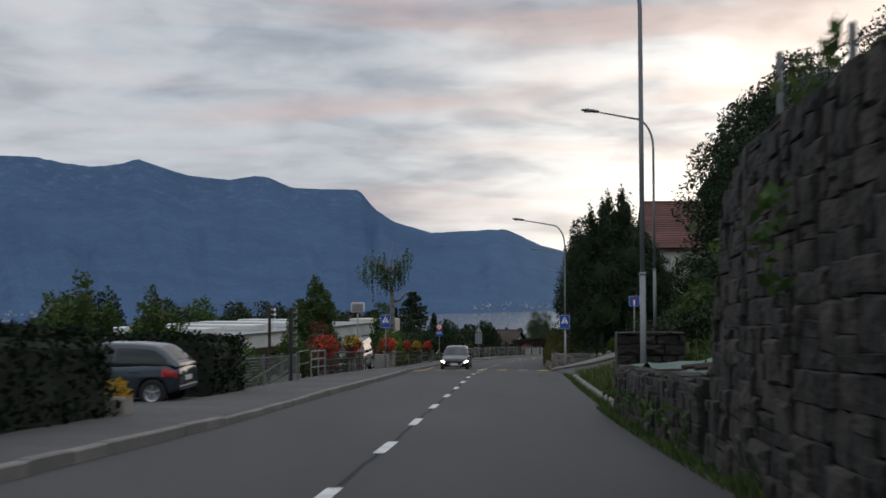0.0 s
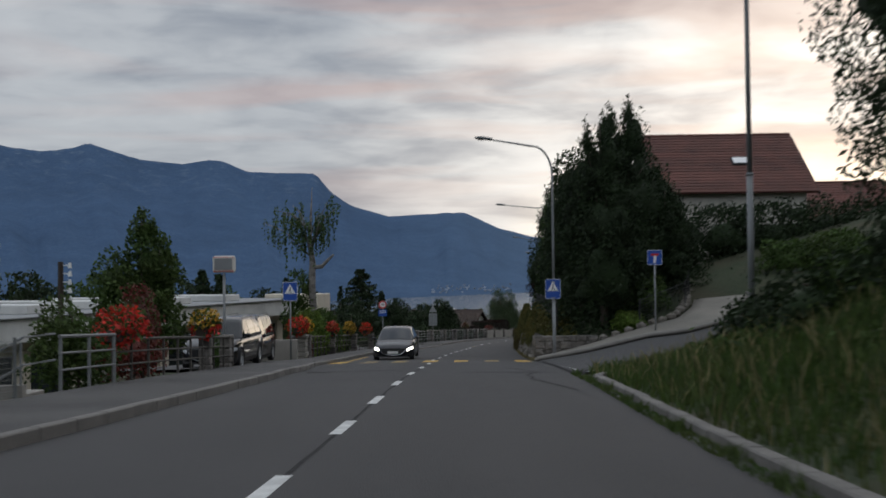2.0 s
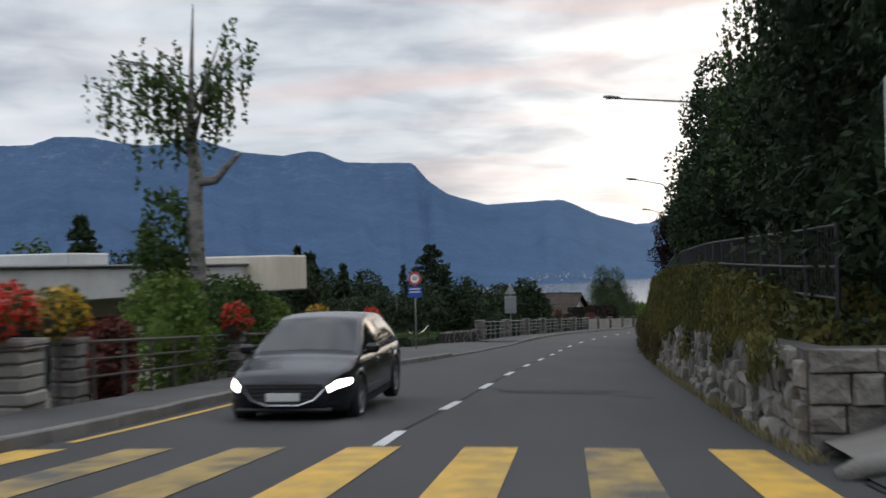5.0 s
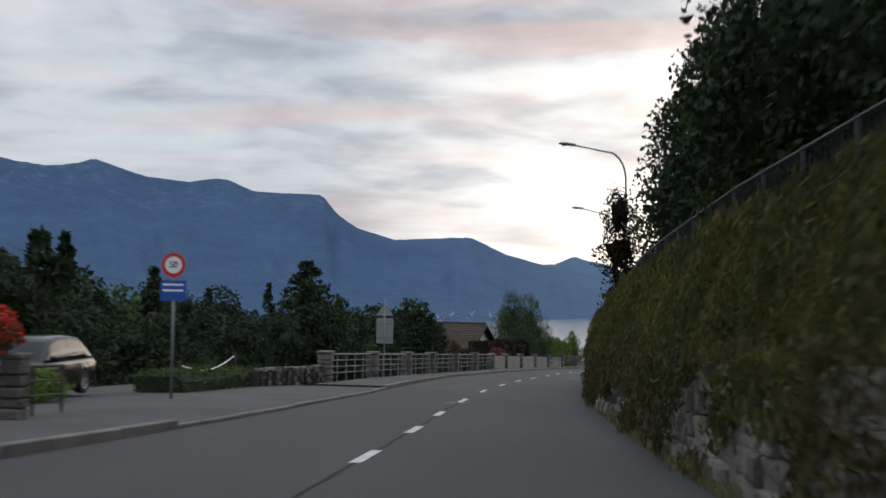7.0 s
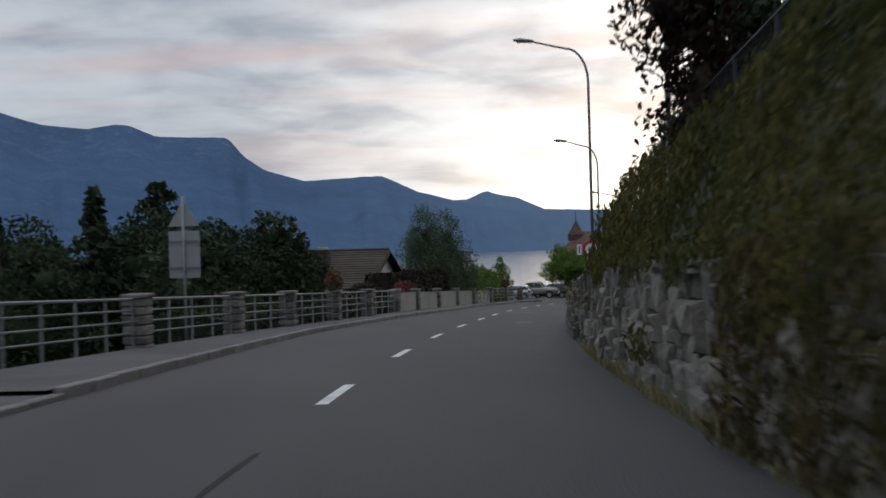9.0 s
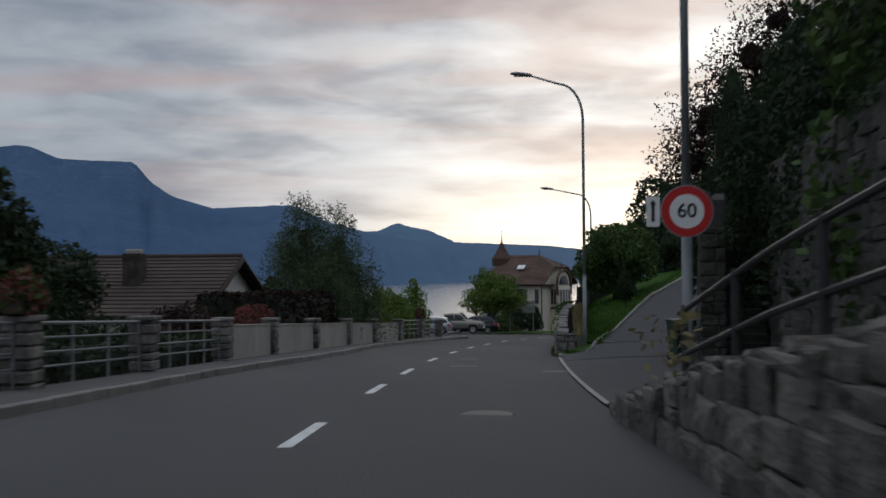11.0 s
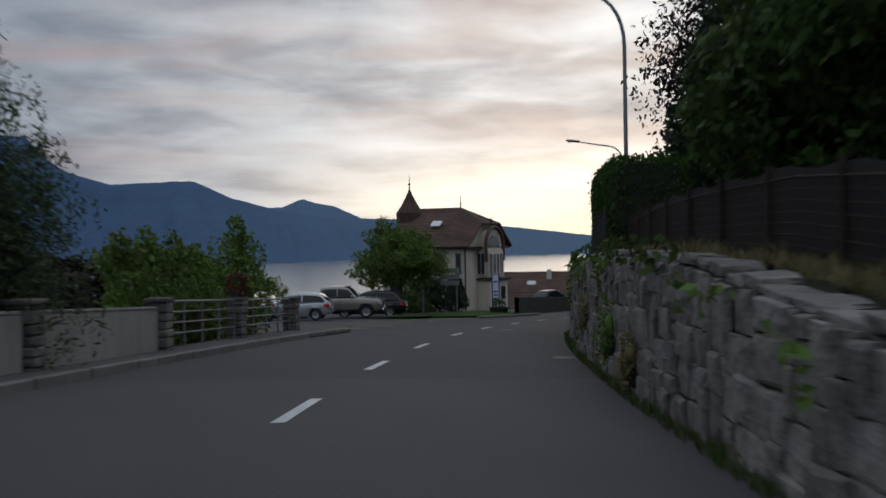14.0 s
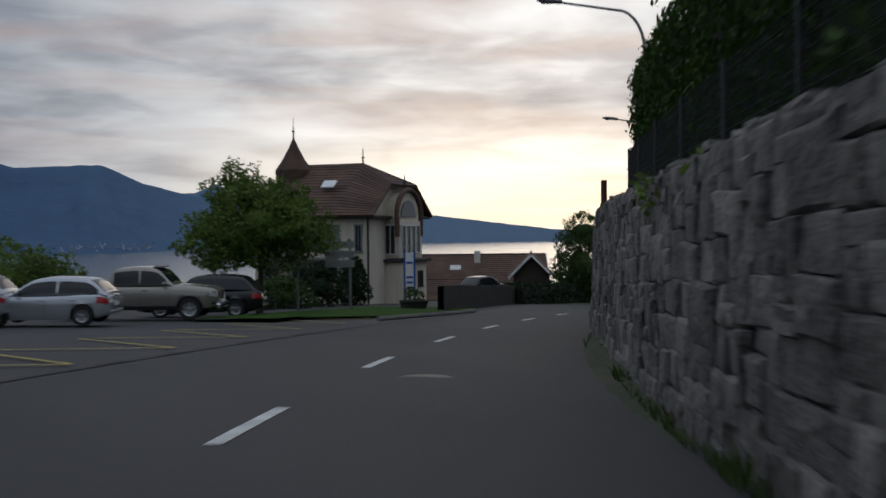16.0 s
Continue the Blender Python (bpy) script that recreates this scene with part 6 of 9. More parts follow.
structure("car_park_joint", v, f, ASPHALT_DARK, "dark joint between road and car park", "road seam")
bays = thing("bay_marking", "thin yellow parking bay lines", "road marking", kind="structure")
for k in range(8):
    s = 189.7 + 4.1 * k
    o = -5.1 - 0.05 * k
    for (sa, da), (sb, db) in (((s, o), (s + 3.0, o - 3.6)), ((s, o), (s - 0.8, o - 3.3))):
        w = 0.055
        vv = [at(sa, da, 0.022), at(sa + 2 * w, da, 0.022), at(sb + 2 * w, db, 0.012), at(sb, db, 0.012)]
        part("bay_line", mesh_of("bay_line", vv, [(0, 1, 2, 3)], PAINT_SURVEY), PAINT_SURVEY, bays)

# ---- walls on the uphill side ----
stone_wall("wall_dark", -14, 11.4, lambda s: right_edge(s) - 0.02 + 0.10 * noise.noise((s * 0.3, 1, 1)), lambda s: -0.05, table((-14, 3.9), (4, 3.3), (7, 3.12), (10.4, 3.2), (11.1, 3.05), (11.4, 2.8)), STONE_DARK, "tall dark rubble retaining wall with moss", row=0.24, long=(0.16, 0.5), proud=0.06, seed=11, near=(6.5, 11.4), thick=0.7, lean=0.10, joint=0.012, cap=False, core=CORE_DARK)
stone_wall("wall_low", 11.4, 20.4, lambda s: right_edge(s) - 0.02, lambda s: -0.05, table((11.4, 0.84), (20.4, 0.84)), STONE_DARK, "low dark stone wall beside the road", row=0.22, long=(0.16, 0.5), proud=0.05, seed=12, near=(11.4, 20.4), thick=0.5, joint=0.012, core=CORE_DARK)
GARDEN_TOP = 1.62
low_top = table((62.0, 0.96), (66, 1.05), (75, 1.15), (90, 1.2), (104, 1.3), (112, 1.5), (118.5, 1.75))
stone_wall("wall_corner", 61.9, 90.0, lambda s: right_edge(s) - 0.02 + 0.10 * noise.noise((s * 0.45, 4, 1)), lambda s: -0.05, low_top, STONE_PALE, "pale rough rock wall under ivy", row=0.26, long=(0.22, 0.6), proud=0.12, seed=14, near=(62, 76), thick=0.5, lean=0.12, cap=False)
stone_wall("wall_rock", 90.0, 118.3, lambda s: right_edge(s) + 0.02 + 0.22 * noise.noise((s * 0.35, 6, 1)), lambda s: -0.05, low_top, STONE_PALE, "pale natural rock face under moss and ivy", row=0.30, long=(0.2, 0.6), proud=0.14, seed=15, near=(90, 112), thick=0.6, lean=0.15, cap=False, joint=0.0)
stone_wall("wall_block", 118.3, 134.9, lambda s: right_edge(s) - 0.02, lambda s: -0.05, table((118.3, 1.75), (121, 1.53), (124.2, 1.28), (129.3, 0.82), (134.5, 0.18), (134.9, 0.12)), STONE_MID, "grey squared-block retaining wall stepping down to a drive", row=0.30, long=(0.26, 0.66), proud=0.07, seed=16, near=(118.3, 134.9), thick=0.5, lean=0.10)
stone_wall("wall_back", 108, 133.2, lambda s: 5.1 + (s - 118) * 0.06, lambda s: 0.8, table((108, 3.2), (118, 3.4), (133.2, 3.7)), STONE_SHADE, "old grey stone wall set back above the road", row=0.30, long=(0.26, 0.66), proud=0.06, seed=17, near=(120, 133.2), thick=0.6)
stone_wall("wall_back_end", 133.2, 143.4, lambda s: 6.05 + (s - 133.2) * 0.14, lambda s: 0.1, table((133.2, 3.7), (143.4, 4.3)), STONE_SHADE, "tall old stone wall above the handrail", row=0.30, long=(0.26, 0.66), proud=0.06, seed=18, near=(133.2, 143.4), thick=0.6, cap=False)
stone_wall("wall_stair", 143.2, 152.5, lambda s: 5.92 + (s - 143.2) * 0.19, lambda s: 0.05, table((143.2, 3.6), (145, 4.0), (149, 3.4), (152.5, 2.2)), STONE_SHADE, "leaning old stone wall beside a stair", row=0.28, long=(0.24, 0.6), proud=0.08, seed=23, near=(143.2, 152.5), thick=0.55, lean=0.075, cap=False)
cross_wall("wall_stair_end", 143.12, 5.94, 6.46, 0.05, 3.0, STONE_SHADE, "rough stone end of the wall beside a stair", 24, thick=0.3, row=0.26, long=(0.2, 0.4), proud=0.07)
garden_stairs = thing("stairs_garden", "stone stairs climbing between old walls, painted in shade", "stairs", station(143.6, 6.95, 0.1, -6.5), kind="structure")
for k in range(15):
    bm = bmesh.new()
    box(bm, (0, 0.15 + 0.29 * k, 0.085 + 0.17 * k - 0.6), (1.12, 0.33, 1.37), 0.012)
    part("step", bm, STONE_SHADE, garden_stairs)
wall_top = table((155.3, 0.62), (157, 0.68), (164, 1.42), (168, 1.66), (172, 1.84), (178, 1.95), (184, 2.10), (190, 2.30), (200, 2.75), (215, 3.0), (240, 3.0))
stone_wall("wall_lake", 155.4, 236, lambda s: right_edge(s) - 0.03, lambda s: -0.05, wall_top, STONE_GREY, "rough grey stone retaining wall along the bend", row=0.31, long=(0.26, 0.66), proud=0.055, seed=19, near=(163, 190), thick=0.36, lean=0.06, cap_h=(0.05, 0.10))
# the corner wall's end towards the path, of squared blocks
cross_wall("wall_end", 61.82, 3.60, 6.1, -0.05, 0.98, STONE_GREY, "squared grey stone blocks of a wall's end", 20)
cross_wall("wall_lake_end", 155.28, 3.36, 3.98, -0.05, 0.72, STONE_GREY, "rough stone end of the wall at a drive", 21, thick=0.3, row=0.22, long=(0.2, 0.4))
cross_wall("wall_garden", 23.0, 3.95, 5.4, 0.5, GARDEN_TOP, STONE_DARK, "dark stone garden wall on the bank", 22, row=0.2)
# low rubble edge of the path's garden
def rubble(name, pts, top, label, seed, group=""):
    rng = np.random.default_rng(seed)
    t = thing(name, label, "wall", kind="structure")
    for k in range(len(pts) - 1):
        (s0, d0, h0), (s1, d1, h1) = pts[k], pts[k + 1]
        n = max(2, int(Vector((s1 - s0, d1 - d0)).length / 0.42))
        for j in range(n):
            u = (j + 0.5) / n
            for lay in range(max(1, int(top / 0.28))):
                bm = bmesh.new()
                bmesh.ops.create_icosphere(bm, subdivisions=1, radius=0.5)
                for v_ in bm.verts:
                    v_.co *= 1 + rng.uniform(-0.16, 0.16)
                    v_.co.x *= 0.5
                    v_.co.y *= 0.38
                    v_.co.z *= 0.32
                ob = part("stone", bm, STONE_PALE, t)
                ob.matrix_world = station(s0 + (s1 - s0) * u + rng.uniform(-0.06, 0.06), d0 + (d1 - d0) * u, h0 + (h1 - h0) * u + 0.12 + 0.27 * lay, rng.uniform(0, 180))


rubble("wall_rubble", [(62.4, 4.9, 0.40), (62.3, 6.6, 0.82), (62.4, 8.2, 1.3), (62.9, 9.4, 1.65), (64.4, 10.1, 2.15), (66.4, 10.65, 2.7), (69, 11.1, 3.4)], 0.5, "low rubble wall along the climbing path", 31)

# ---- street lamps ----
for s, d, h, high, reach in ((22.0, 4.4, 0.6, 9.3, 2.5), (41.3, 7.0, 2.0, 8.5, 2.6), (60.4, 4.25, 0.1, 8.6, 2.8), (94.3, 6.3, 2.2, 8.05, 4.1), (117.4, 4.9, 1.5, 8.4, 2.5), (134.4, 4.15, 0.25, 9.4, 2.3), (155.3, 4.25, 0.35, 8.7, 2.1), (178.9, 4.4, 0.2, 8.15, 2.5), (207.8, 3.9, 0.3, 8.7, 2.7), (226.5, 3.9, 0.3, 8.4, 3.0)):
    street_lamp(station(s, d, h), high, reach)

# ---- signs and posts ----
lamp_sign = thing("crossing_sign", "blue pedestrian crossing sign on a lamp post", "road sign", station(60.4, 4.22, 0.1))
for z in (2.35, 2.95):
    bm = bmesh.new()
    box(bm, (0, -0.03, z), (0.22, 0.10, 0.04), 0.008)
    part("bracket", bm, STEEL, lamp_sign)
crossing_plate(lamp_sign, 2.68)
post = sign_post("crossing_sign", station(62.1, -6.34, 0.1), 3.15, "blue pedestrian crossing sign on its own post")
crossing_plate(post, 2.78)
post = sign_post("dead_end_sign", station(60.6, 8.2, 0.75), 3.5, "blue dead-end sign with white and red bar")
p = plate(post, rounded(0.58, 0.58, 0.05, 3.22), -0.045, SIGN_WHITE, "sign_plate", 0.006)
plate(p, rounded(0.55, 0.55, 0.04, 3.22), -0.0515, SIGN_BLUE, "blue_face", 0.004)
plate(p, [(-0.05, 3.00), (0.05, 3.00), (0.05, 3.28), (-0.05, 3.28)], -0.056, SIGN_WHITE, "bar", 0.003)
plate(p, [(-0.15, 3.285), (0.15, 3.285), (0.15, 3.37), (-0.15, 3.37)], -0.056, SIGN_RED, "bar", 0.003)
# speed limit on the lamp post by the drive
limit = thing("speed_limit_sign", "round red and white sixty limit sign on a lamp post", "road sign", station(134.2, 4.1, 0.25))
bm = bmesh.new()
box(bm, (0, -0.05, 2.20), (0.5, 0.05, 0.04), 0.008)
part("bracket", bm, STEEL, limit)
p = plate(limit, disc(0.315, 2.2), -0.085, SIGN_GREY, "sign_plate", 0.008)
plate(p, disc(0.30, 2.2), -0.0935, SIGN_RED, "red_ring", 0.003)
plate(p, disc(0.205, 2.2), -0.0972, SIGN_WHITE, "white_face", 0.003)
lettering(p, "60", 0.235, 0, -0.101, 2.2, SIGN_BLACK)
q = plate(limit, rounded(0.16, 0.36, 0.02, 2.2, -0.40), -0.085, SIGN_WHITE, "side_plate", 0.006)
plate(q, [(-0.42, 2.08), (-0.38, 2.08), (-0.38, 2.32), (-0.42, 2.32)], -0.092, SIGN_BLACK, "bar", 0.002)
plate(q, [(-0.44, 2.28), (-0.36, 2.28), (-0.40, 2.34)], -0.0945, SIGN_BLACK, "arrow_head", 0.002)
# round sign with a blue plate under it
post = sign_post("limit_sign", station(99.5, -6.95, 0.05), 3.55, "round red-ringed sign above a small blue plate")
p = plate(post, disc(0.315, 3.25), -0.045, SIGN_GREY, "sign_plate", 0.006)
plate(p, disc(0.30, 3.25), -0.0515, SIGN_RED, "red_ring", 0.003)
plate(p, disc(0.21, 3.25), -0.055, SIGN_WHITE, "white_face", 0.003)
lettering(p, "50", 0.22, 0, -0.059, 3.25, SIGN_BLACK)
q = plate(post, rounded(0.66, 0.50, 0.03, 2.62), -0.045, SIGN_BLUE, "blue_plate", 0.006)
for z in (2.74, 2.60):
    plate(q, [(-0.26, z), (0.26, z), (0.26, z + 0.05), (-0.26, z + 0.05)], -0.0525, SIGN_WHITE, "bar", 0.002)
# backs of signs that face the other way
post = sign_post("road_sign", station(125.4, -6.85, 0.0), 3.85, "grey backs of a triangular and a square sign")
plate(post, [(-0.42, 3.05), (0.42, 3.05), (0, 3.75)], 0.05, SIGN_GREY, "triangle_back", 0.008)
plate(post, rounded(0.85, 1.25, 0.03, 2.30), 0.05, SIGN_GREY, "board_back", 0.008)
for z in (1.95, 2.65):
    bm = bmesh.new()
    box(bm, (0, 0.0, z), (0.8, 0.03, 0.04))
    part("bracket", bm, STEEL_DULL, post)
# speed display on a post
post = sign_post("speed_display", station(50.3, -6.17, 0.1), 2.75, "white-framed speed display box on a grey post", 0.04)
bm = bmesh.new()
box(bm, (0, 0.03, 3.02), (0.66, 0.22, 0.50), 0.05)
d = part("case", bm, PLASTER, post)
plate(d, rounded(0.52, 0.34, 0.02, 3.02), -0.084, SIGN_GREY, "display", 0.006)
for k in range(9):
    for z in (2.815, 3.225):
        plate(d, [(-0.29 + 0.068 * k, z - 0.016), (-0.255 + 0.068 * k, z - 0.016), (-0.255 + 0.068 * k, z + 0.016), (-0.29 + 0.068 * k, z + 0.016)], -0.084, SIGN_RED, "red_block", 0.003)
# dark post with steps beside the stairs
post = thing("service_post", "dark square post with pale insulators", "post", station(35.2, -6.0, 0.0))
bm = bmesh.new()
box(bm, (0, 0, 1.2), (0.13, 0.13, 2.7), 0.01)
part("shaft", bm, STEEL_DARK, post)
for k in range(6):
    bm = bmesh.new()
    tube(bm, [(0.08, 0, 1.25 + 0.23 * k), (0.20, 0, 1.25 + 0.23 * k), (0.20, 0, 1.35 + 0.23 * k)], [0.018, 0.03, 0.035], 7)
    part("insulator", bm, SIGN_GREY, post)

# ---- the pavement's railings, stairs and flowers ----
def flower_box(s, d, h, petals, seed, label, wide=1.0, group="flower boxes along the railing", both=None):
    rng = np.random.default_rng(seed)
    t = thing("flower_box", label, "flower box", station(s, d, h), group)
    bm = bmesh.new()
    box(bm, (0, 0, -0.02), (0.28, wide * 0.9, 0.24), 0.02)
    part("box", bm, WOOD_DARK, t)
    pts = blob_points([(0, 0, 0.22, 0.42 * wide, 0.62 * wide, 0.40), (0.12, 0.1, -0.05, 0.36 * wide, 0.55 * wide, 0.30)], int(1100 * wide), rng, 0.25, 0.4)
    part("foliage", leaf_mesh("foliage", pts[: len(pts) // 3], 0.06, LEAF, rng, 0.7), LEAF, t)
    rest = pts[len(pts) // 3:]
    if both:
        cut = np.array([p[2] < 0.14 + 0.2 * p[1] for p in rest])
        part("blossom", leaf_mesh("blossom", rest[cut], 0.05, both, rng, 0.8), both, t)
        rest = rest[~cut]
    part("blossom", leaf_mesh("blossom", rest, 0.05, petals, rng, 0.8), petals, t)
    return t


stairs = thing("stairs", "concrete stairs going down from the pavement", "stairs", station(36.8, -5.9, 0.05), kind="structure")
for k in range(7):
    bm = bmesh.new()
    box(bm, (-0.55 - 0.30 * k, 0.4, -0.09 - 0.17 * k), (0.32, 1.6, 0.18), 0.012)
    part("step", bm, CONCRETE, stairs)
bm = bmesh.new()
prism(bm, [(0, 0.25), (-0.4, 0.25), (-2.6, -1.0), (-2.6, -1.4), (0, -0.3)], -0.55, -0.40)
part("string_wall", bm, CONCRETE, stairs)
railing(37.4, 40.0, lambda s: -5.75, 0.1, 0.95, "grey tube railing beside the stairs", 1.3, 3, STEEL, name="stair_railing")
hand = thing("handrail", "grey tube handrail sloping down the stairs", "railing", station(36.4, -5.85, 0.1))
for z in (0.95, 0.5):
    bm = bmesh.new()
    tube(bm, [(0, 1.0, z), (-0.1, 0, z), (-2.6, -0.2, z - 1.45)], 0.022, 6)
    part("rail", bm, STEEL, hand)
for x in (-0.1, -1.3, -2.5):
    bm = bmesh.new()
    tube(bm, [(x, -0.1, 0.92 + 0.57 * min(0, x)), (x, -0.1, -0.3 + 0.57 * x)], 0.022, 6)
    part("post", bm, STEEL, hand)
mesh_fence(29.2, 36.2, lambda s: -6.0, lambda s: 0.05, 0.95, "low grey mesh fence behind the pavement", 2.3, 0.09)
railing(40.2, 50.0, lambda s: -5.85, 0.1, 0.86, "weathered iron railing beside the pavement", 1.05, 3, RAIL_BROWN)
for k, s in enumerate((47.4, 49.6)):
    pillar(s, -5.95, 0.1, 0.85, 0.32, STONE_GREY, 50 + k)
flower_box(40.9, -5.9, 1.05, PETAL_RED, 1, "box of bright red geraniums on a railing", 1.25)
flower_box(47.4, -5.95, 1.15, PETAL_YELLOW, 2, "box of yellow flowers over red ones on a railing", 1.0, both=PETAL_RED)
# low wall and railings past the parking bay
low_wall = thing("bay_wall", "low pale concrete wall closing the parking bay", "wall", station(64.0, -7.0, 0.0), kind="structure")
bm = bmesh.new()
box(bm, (-0.6, 0, 0.45), (2.4, 0.18, 0.95), 0.015)
part("panel", bm, CONCRETE, low_wall)
railing(64.4, 67.0, lambda s: -6.75, 0.1, 0.95, "bright tube railing round a stair head", 0.9, 4, STEEL)
railing(67.2, 85.0, lambda s: -6.6 - (s - 67) * 0.012, 0.1, 0.95, "weathered iron railing with stone posts", 1.2, 3, RAIL_BROWN)
railing(85.5, 93.5, lambda s: -6.9, 0.05, 0.85, "weathered iron railing at the yard", 1.2, 3, RAIL_BROWN)
for k, (s, w) in enumerate(((66.0, 0.8), (67.6, 0.55), (75.6, 0.45), (83.8, 0.45), (91.2, 0.45))):
    pillar(s, -6.65, 0.1, 0.95, w * 0.8, CONCRETE if k == 0 else STONE_GREY, 60 + k, label="square post of the roadside railing")
flower_box(65.6, -6.65, 1.35, PETAL_RED, 4, "large ball of red geraniums on a post", 1.2)
flower_box(67.4, -6.7, 1.35, PETAL_YELLOW, 5, "box of yellow and orange flowers on a post", 1.0)
flower_box(75.6, -6.65, 1.25, PETAL_RED, 6, "box of dark red flowers on a post", 0.9)
flower_box(83.6, -6.9, 1.3, PETAL_YELLOW, 7, "box of yellow flowers on a post", 0.95)
flower_box(91.0, -6.95, 1.3, PETAL_RED, 8, "ball of red geraniums on a post", 1.0)
# chain across the verge
chain = thing("chain_barrier", "white chain hanging between two posts", "barrier", station(104.0, -8.4, 0.0))
for y in (0.0, 5.2):
    bm = bmesh.new()
    box(bm, (0, y, 0.42), (0.12, 0.12, 0.95), 0.015)
    part("post", bm, WOOD_DARK, chain)
bm = bmesh.new()
tube(bm, [(0, 5.2 * u, 0.78 - 0.30 * math.sin(math.pi * u)) for u in np.linspace(0, 1, 15)], 0.022, 6)
part("chain", bm, SIGN_WHITE, chain)
# stone end wall, pillars, railings and rendered panels
stone_wall("wall_end_left", 109.6, 113.2, lambda s: -7.7 + (s - 109.6) * 0.38, lambda s: 0.0, table((109.6, 0.58), (113.2, 0.66)), STONE_GREY, "low layered stone wall ending in a pillar", row=0.14, long=(0.3, 0.7), proud=0.04, seed=70, side=-1, near=(109, 114), thick=0.4)
posts = [(113.4, -6.35), (120.6, -6.2), (127.2, -6.1), (132.3, -5.95), (138.0, -5.75), (143.2, -5.6), (148.6, -5.5), (153.5, -5.5), (159.2, -5.5), (165.2, -5.6), (170.8, -5.7), (176.9, -5.82), (182.9, -6.05), (189.0, -6.4)]
for k, (s, d) in enumerate(posts):
    pillar(s, d, 0.08, 1.12 if s < 148 else 1.08, 0.52 if s < 148 else 0.46, STONE_GREY, 80 + k)
for k, ((s0, d0), (s1, d1)) in enumerate(zip(posts, posts[1:])):
    line = lambda s, s0=s0, d0=d0, s1=s1, d1=d1: d0 + (d1 - d0) * (s - s0) / (s1 - s0)
    if 148 < s0 < 176:
        t = thing("wall_panel", "pale rendered concrete panel between stone pillars", "wall panel", station((s0 + s1) / 2, (d0 + d1) / 2, 0), "rendered panels along the pavement")
        long = s1 - s0 - 0.42
        slew = -math.degrees(math.atan2(d1 - d0, s1 - s0))
        slope = math.degrees(math.atan2(at(s1, 0).z - at(s0, 0).z, s1 - s0))
        bm = bmesh.new()
        box(bm, (0, 0, 0.50), (0.16, long, 1.02), 0.012, pose(0, 0, 0, slope, 0, slew))
        part("panel", bm, CONCRETE, t)
        bm = bmesh.new()
        box(bm, (0, 0, 1.03), (0.20, long, 0.05), 0.008, pose(0, 0, 0, slope, 0, slew))
        part("coping", bm, CONCRETE, t)
    else:
        railing(s0 + 0.3, s1 - 0.3, line, 0.1, 1.06, "grey iron railing between stone pillars", 1.35, 4, STEEL_DULL, "iron railings along the pavement")

flower_box(138.0, -5.75, 1.45, LEAF_RED, 9, "dull red plant ball on a stone pillar", 0.8)
flower_box(183.0, -6.05, 1.35, LEAF_RED, 10, "dull red plant ball on a stone pillar", 0.7)

# ---- fences on the uphill side ----
mesh_fence(3.8, 9.8, lambda s: 4.15, lambda s: 2.95 - 0.18 * (9.8 - s), 0.95, "wire mesh fence on top of the dark wall", 2.0, 0.16)
fence_top = table((63, 1.25), (66, 1.4), (80, 2.2), (90, 2.65), (104, 2.95), (116, 2.7))
top = thing("bar_fence", "dark upright-bar fence above the ivy wall", "fence", station(65.5, 4.75, 0))
inv = top.matrix_world.inverted()
for k in range(26):
    s = 65.5 + 1.9 * k
    bm = bmesh.new()
    tube(bm, [inv @ at(s, 4.75, fence_top(s) - 0.3), inv @ at(s, 4.75, fence_top(s) + 1.12)], 0.032, 6)
    part("post", bm, STEEL_DARK, top)
for z in (0.15, 0.55, 1.08):
    bm = bmesh.new()
    tube(bm, [inv @ at(s, 4.75, fence_top(s) + z) for s in steps(65.5, 113, 1.9)], 0.024, 6)
    part("rail", bm, STEEL_DARK, top)
for s in np.arange(65.6, 113, 0.19):
    bm = bmesh.new()
    tube(bm, [inv @ at(s, 4.75, fence_top(s) + 0.15), inv @ at(s, 4.75, fence_top(s) + 1.08)], 0.009, 4, cap=False)
    part("bar", bm, STEEL_DARK, top)
path_fence_d = table((62.4, 7.6), (64, 10.0), (66, 10.6), (68, 10.95), (71, 11.45), (75, 12.1))
path_fence_h = table((62.4, 1.25), (64, 2.1), (66, 2.65), (68, 3.15), (71, 3.9), (75, 4.85))
mesh_fence(62.6, 75, path_fence_d, path_fence_h, 1.05, "dark wire fence along the climbing path", 1.6, 0.12, STEEL_DARK)
mesh_fence(176.5, 199.0, lambda s: 3.78 - max(0.0, s - 186) * 0.028, lambda s: wall_top(s) - 0.05, 1.05, "dark chain-link fence before the clipped hedge", 2.4, 0.09, STEEL_DARK)
# handrails of the stairs between the two walls
rails = thing("stair_handrail", "dark handrails climbing between stone walls", "railing", station(133.5, 4.9, 0.1))
inv = rails.matrix_world.inverted()
block_top = table((118.3, 1.75), (121, 1.53), (124.2, 1.28), (129.3, 0.82), (134.5, 0.18))
for z in (0.42, 0.90):
    bm = bmesh.new()
    tube(bm, [inv @ at(s, 3.85, block_top(s) + z) for s in steps(118.5, 133.3, 1.2)], 0.032, 7)
    part("rail", bm, PLASTIC_BLACK, rails)
for s in np.arange(119.2, 133.5, 2.3):
    bm = bmesh.new()
    tube(bm, [inv @ at(s, 3.85, block_top(s) - 0.15), inv @ at(s, 3.85, block_top(s) + 0.95)], 0.04, 6)
    part("post", bm, STEEL_DARK, rails)
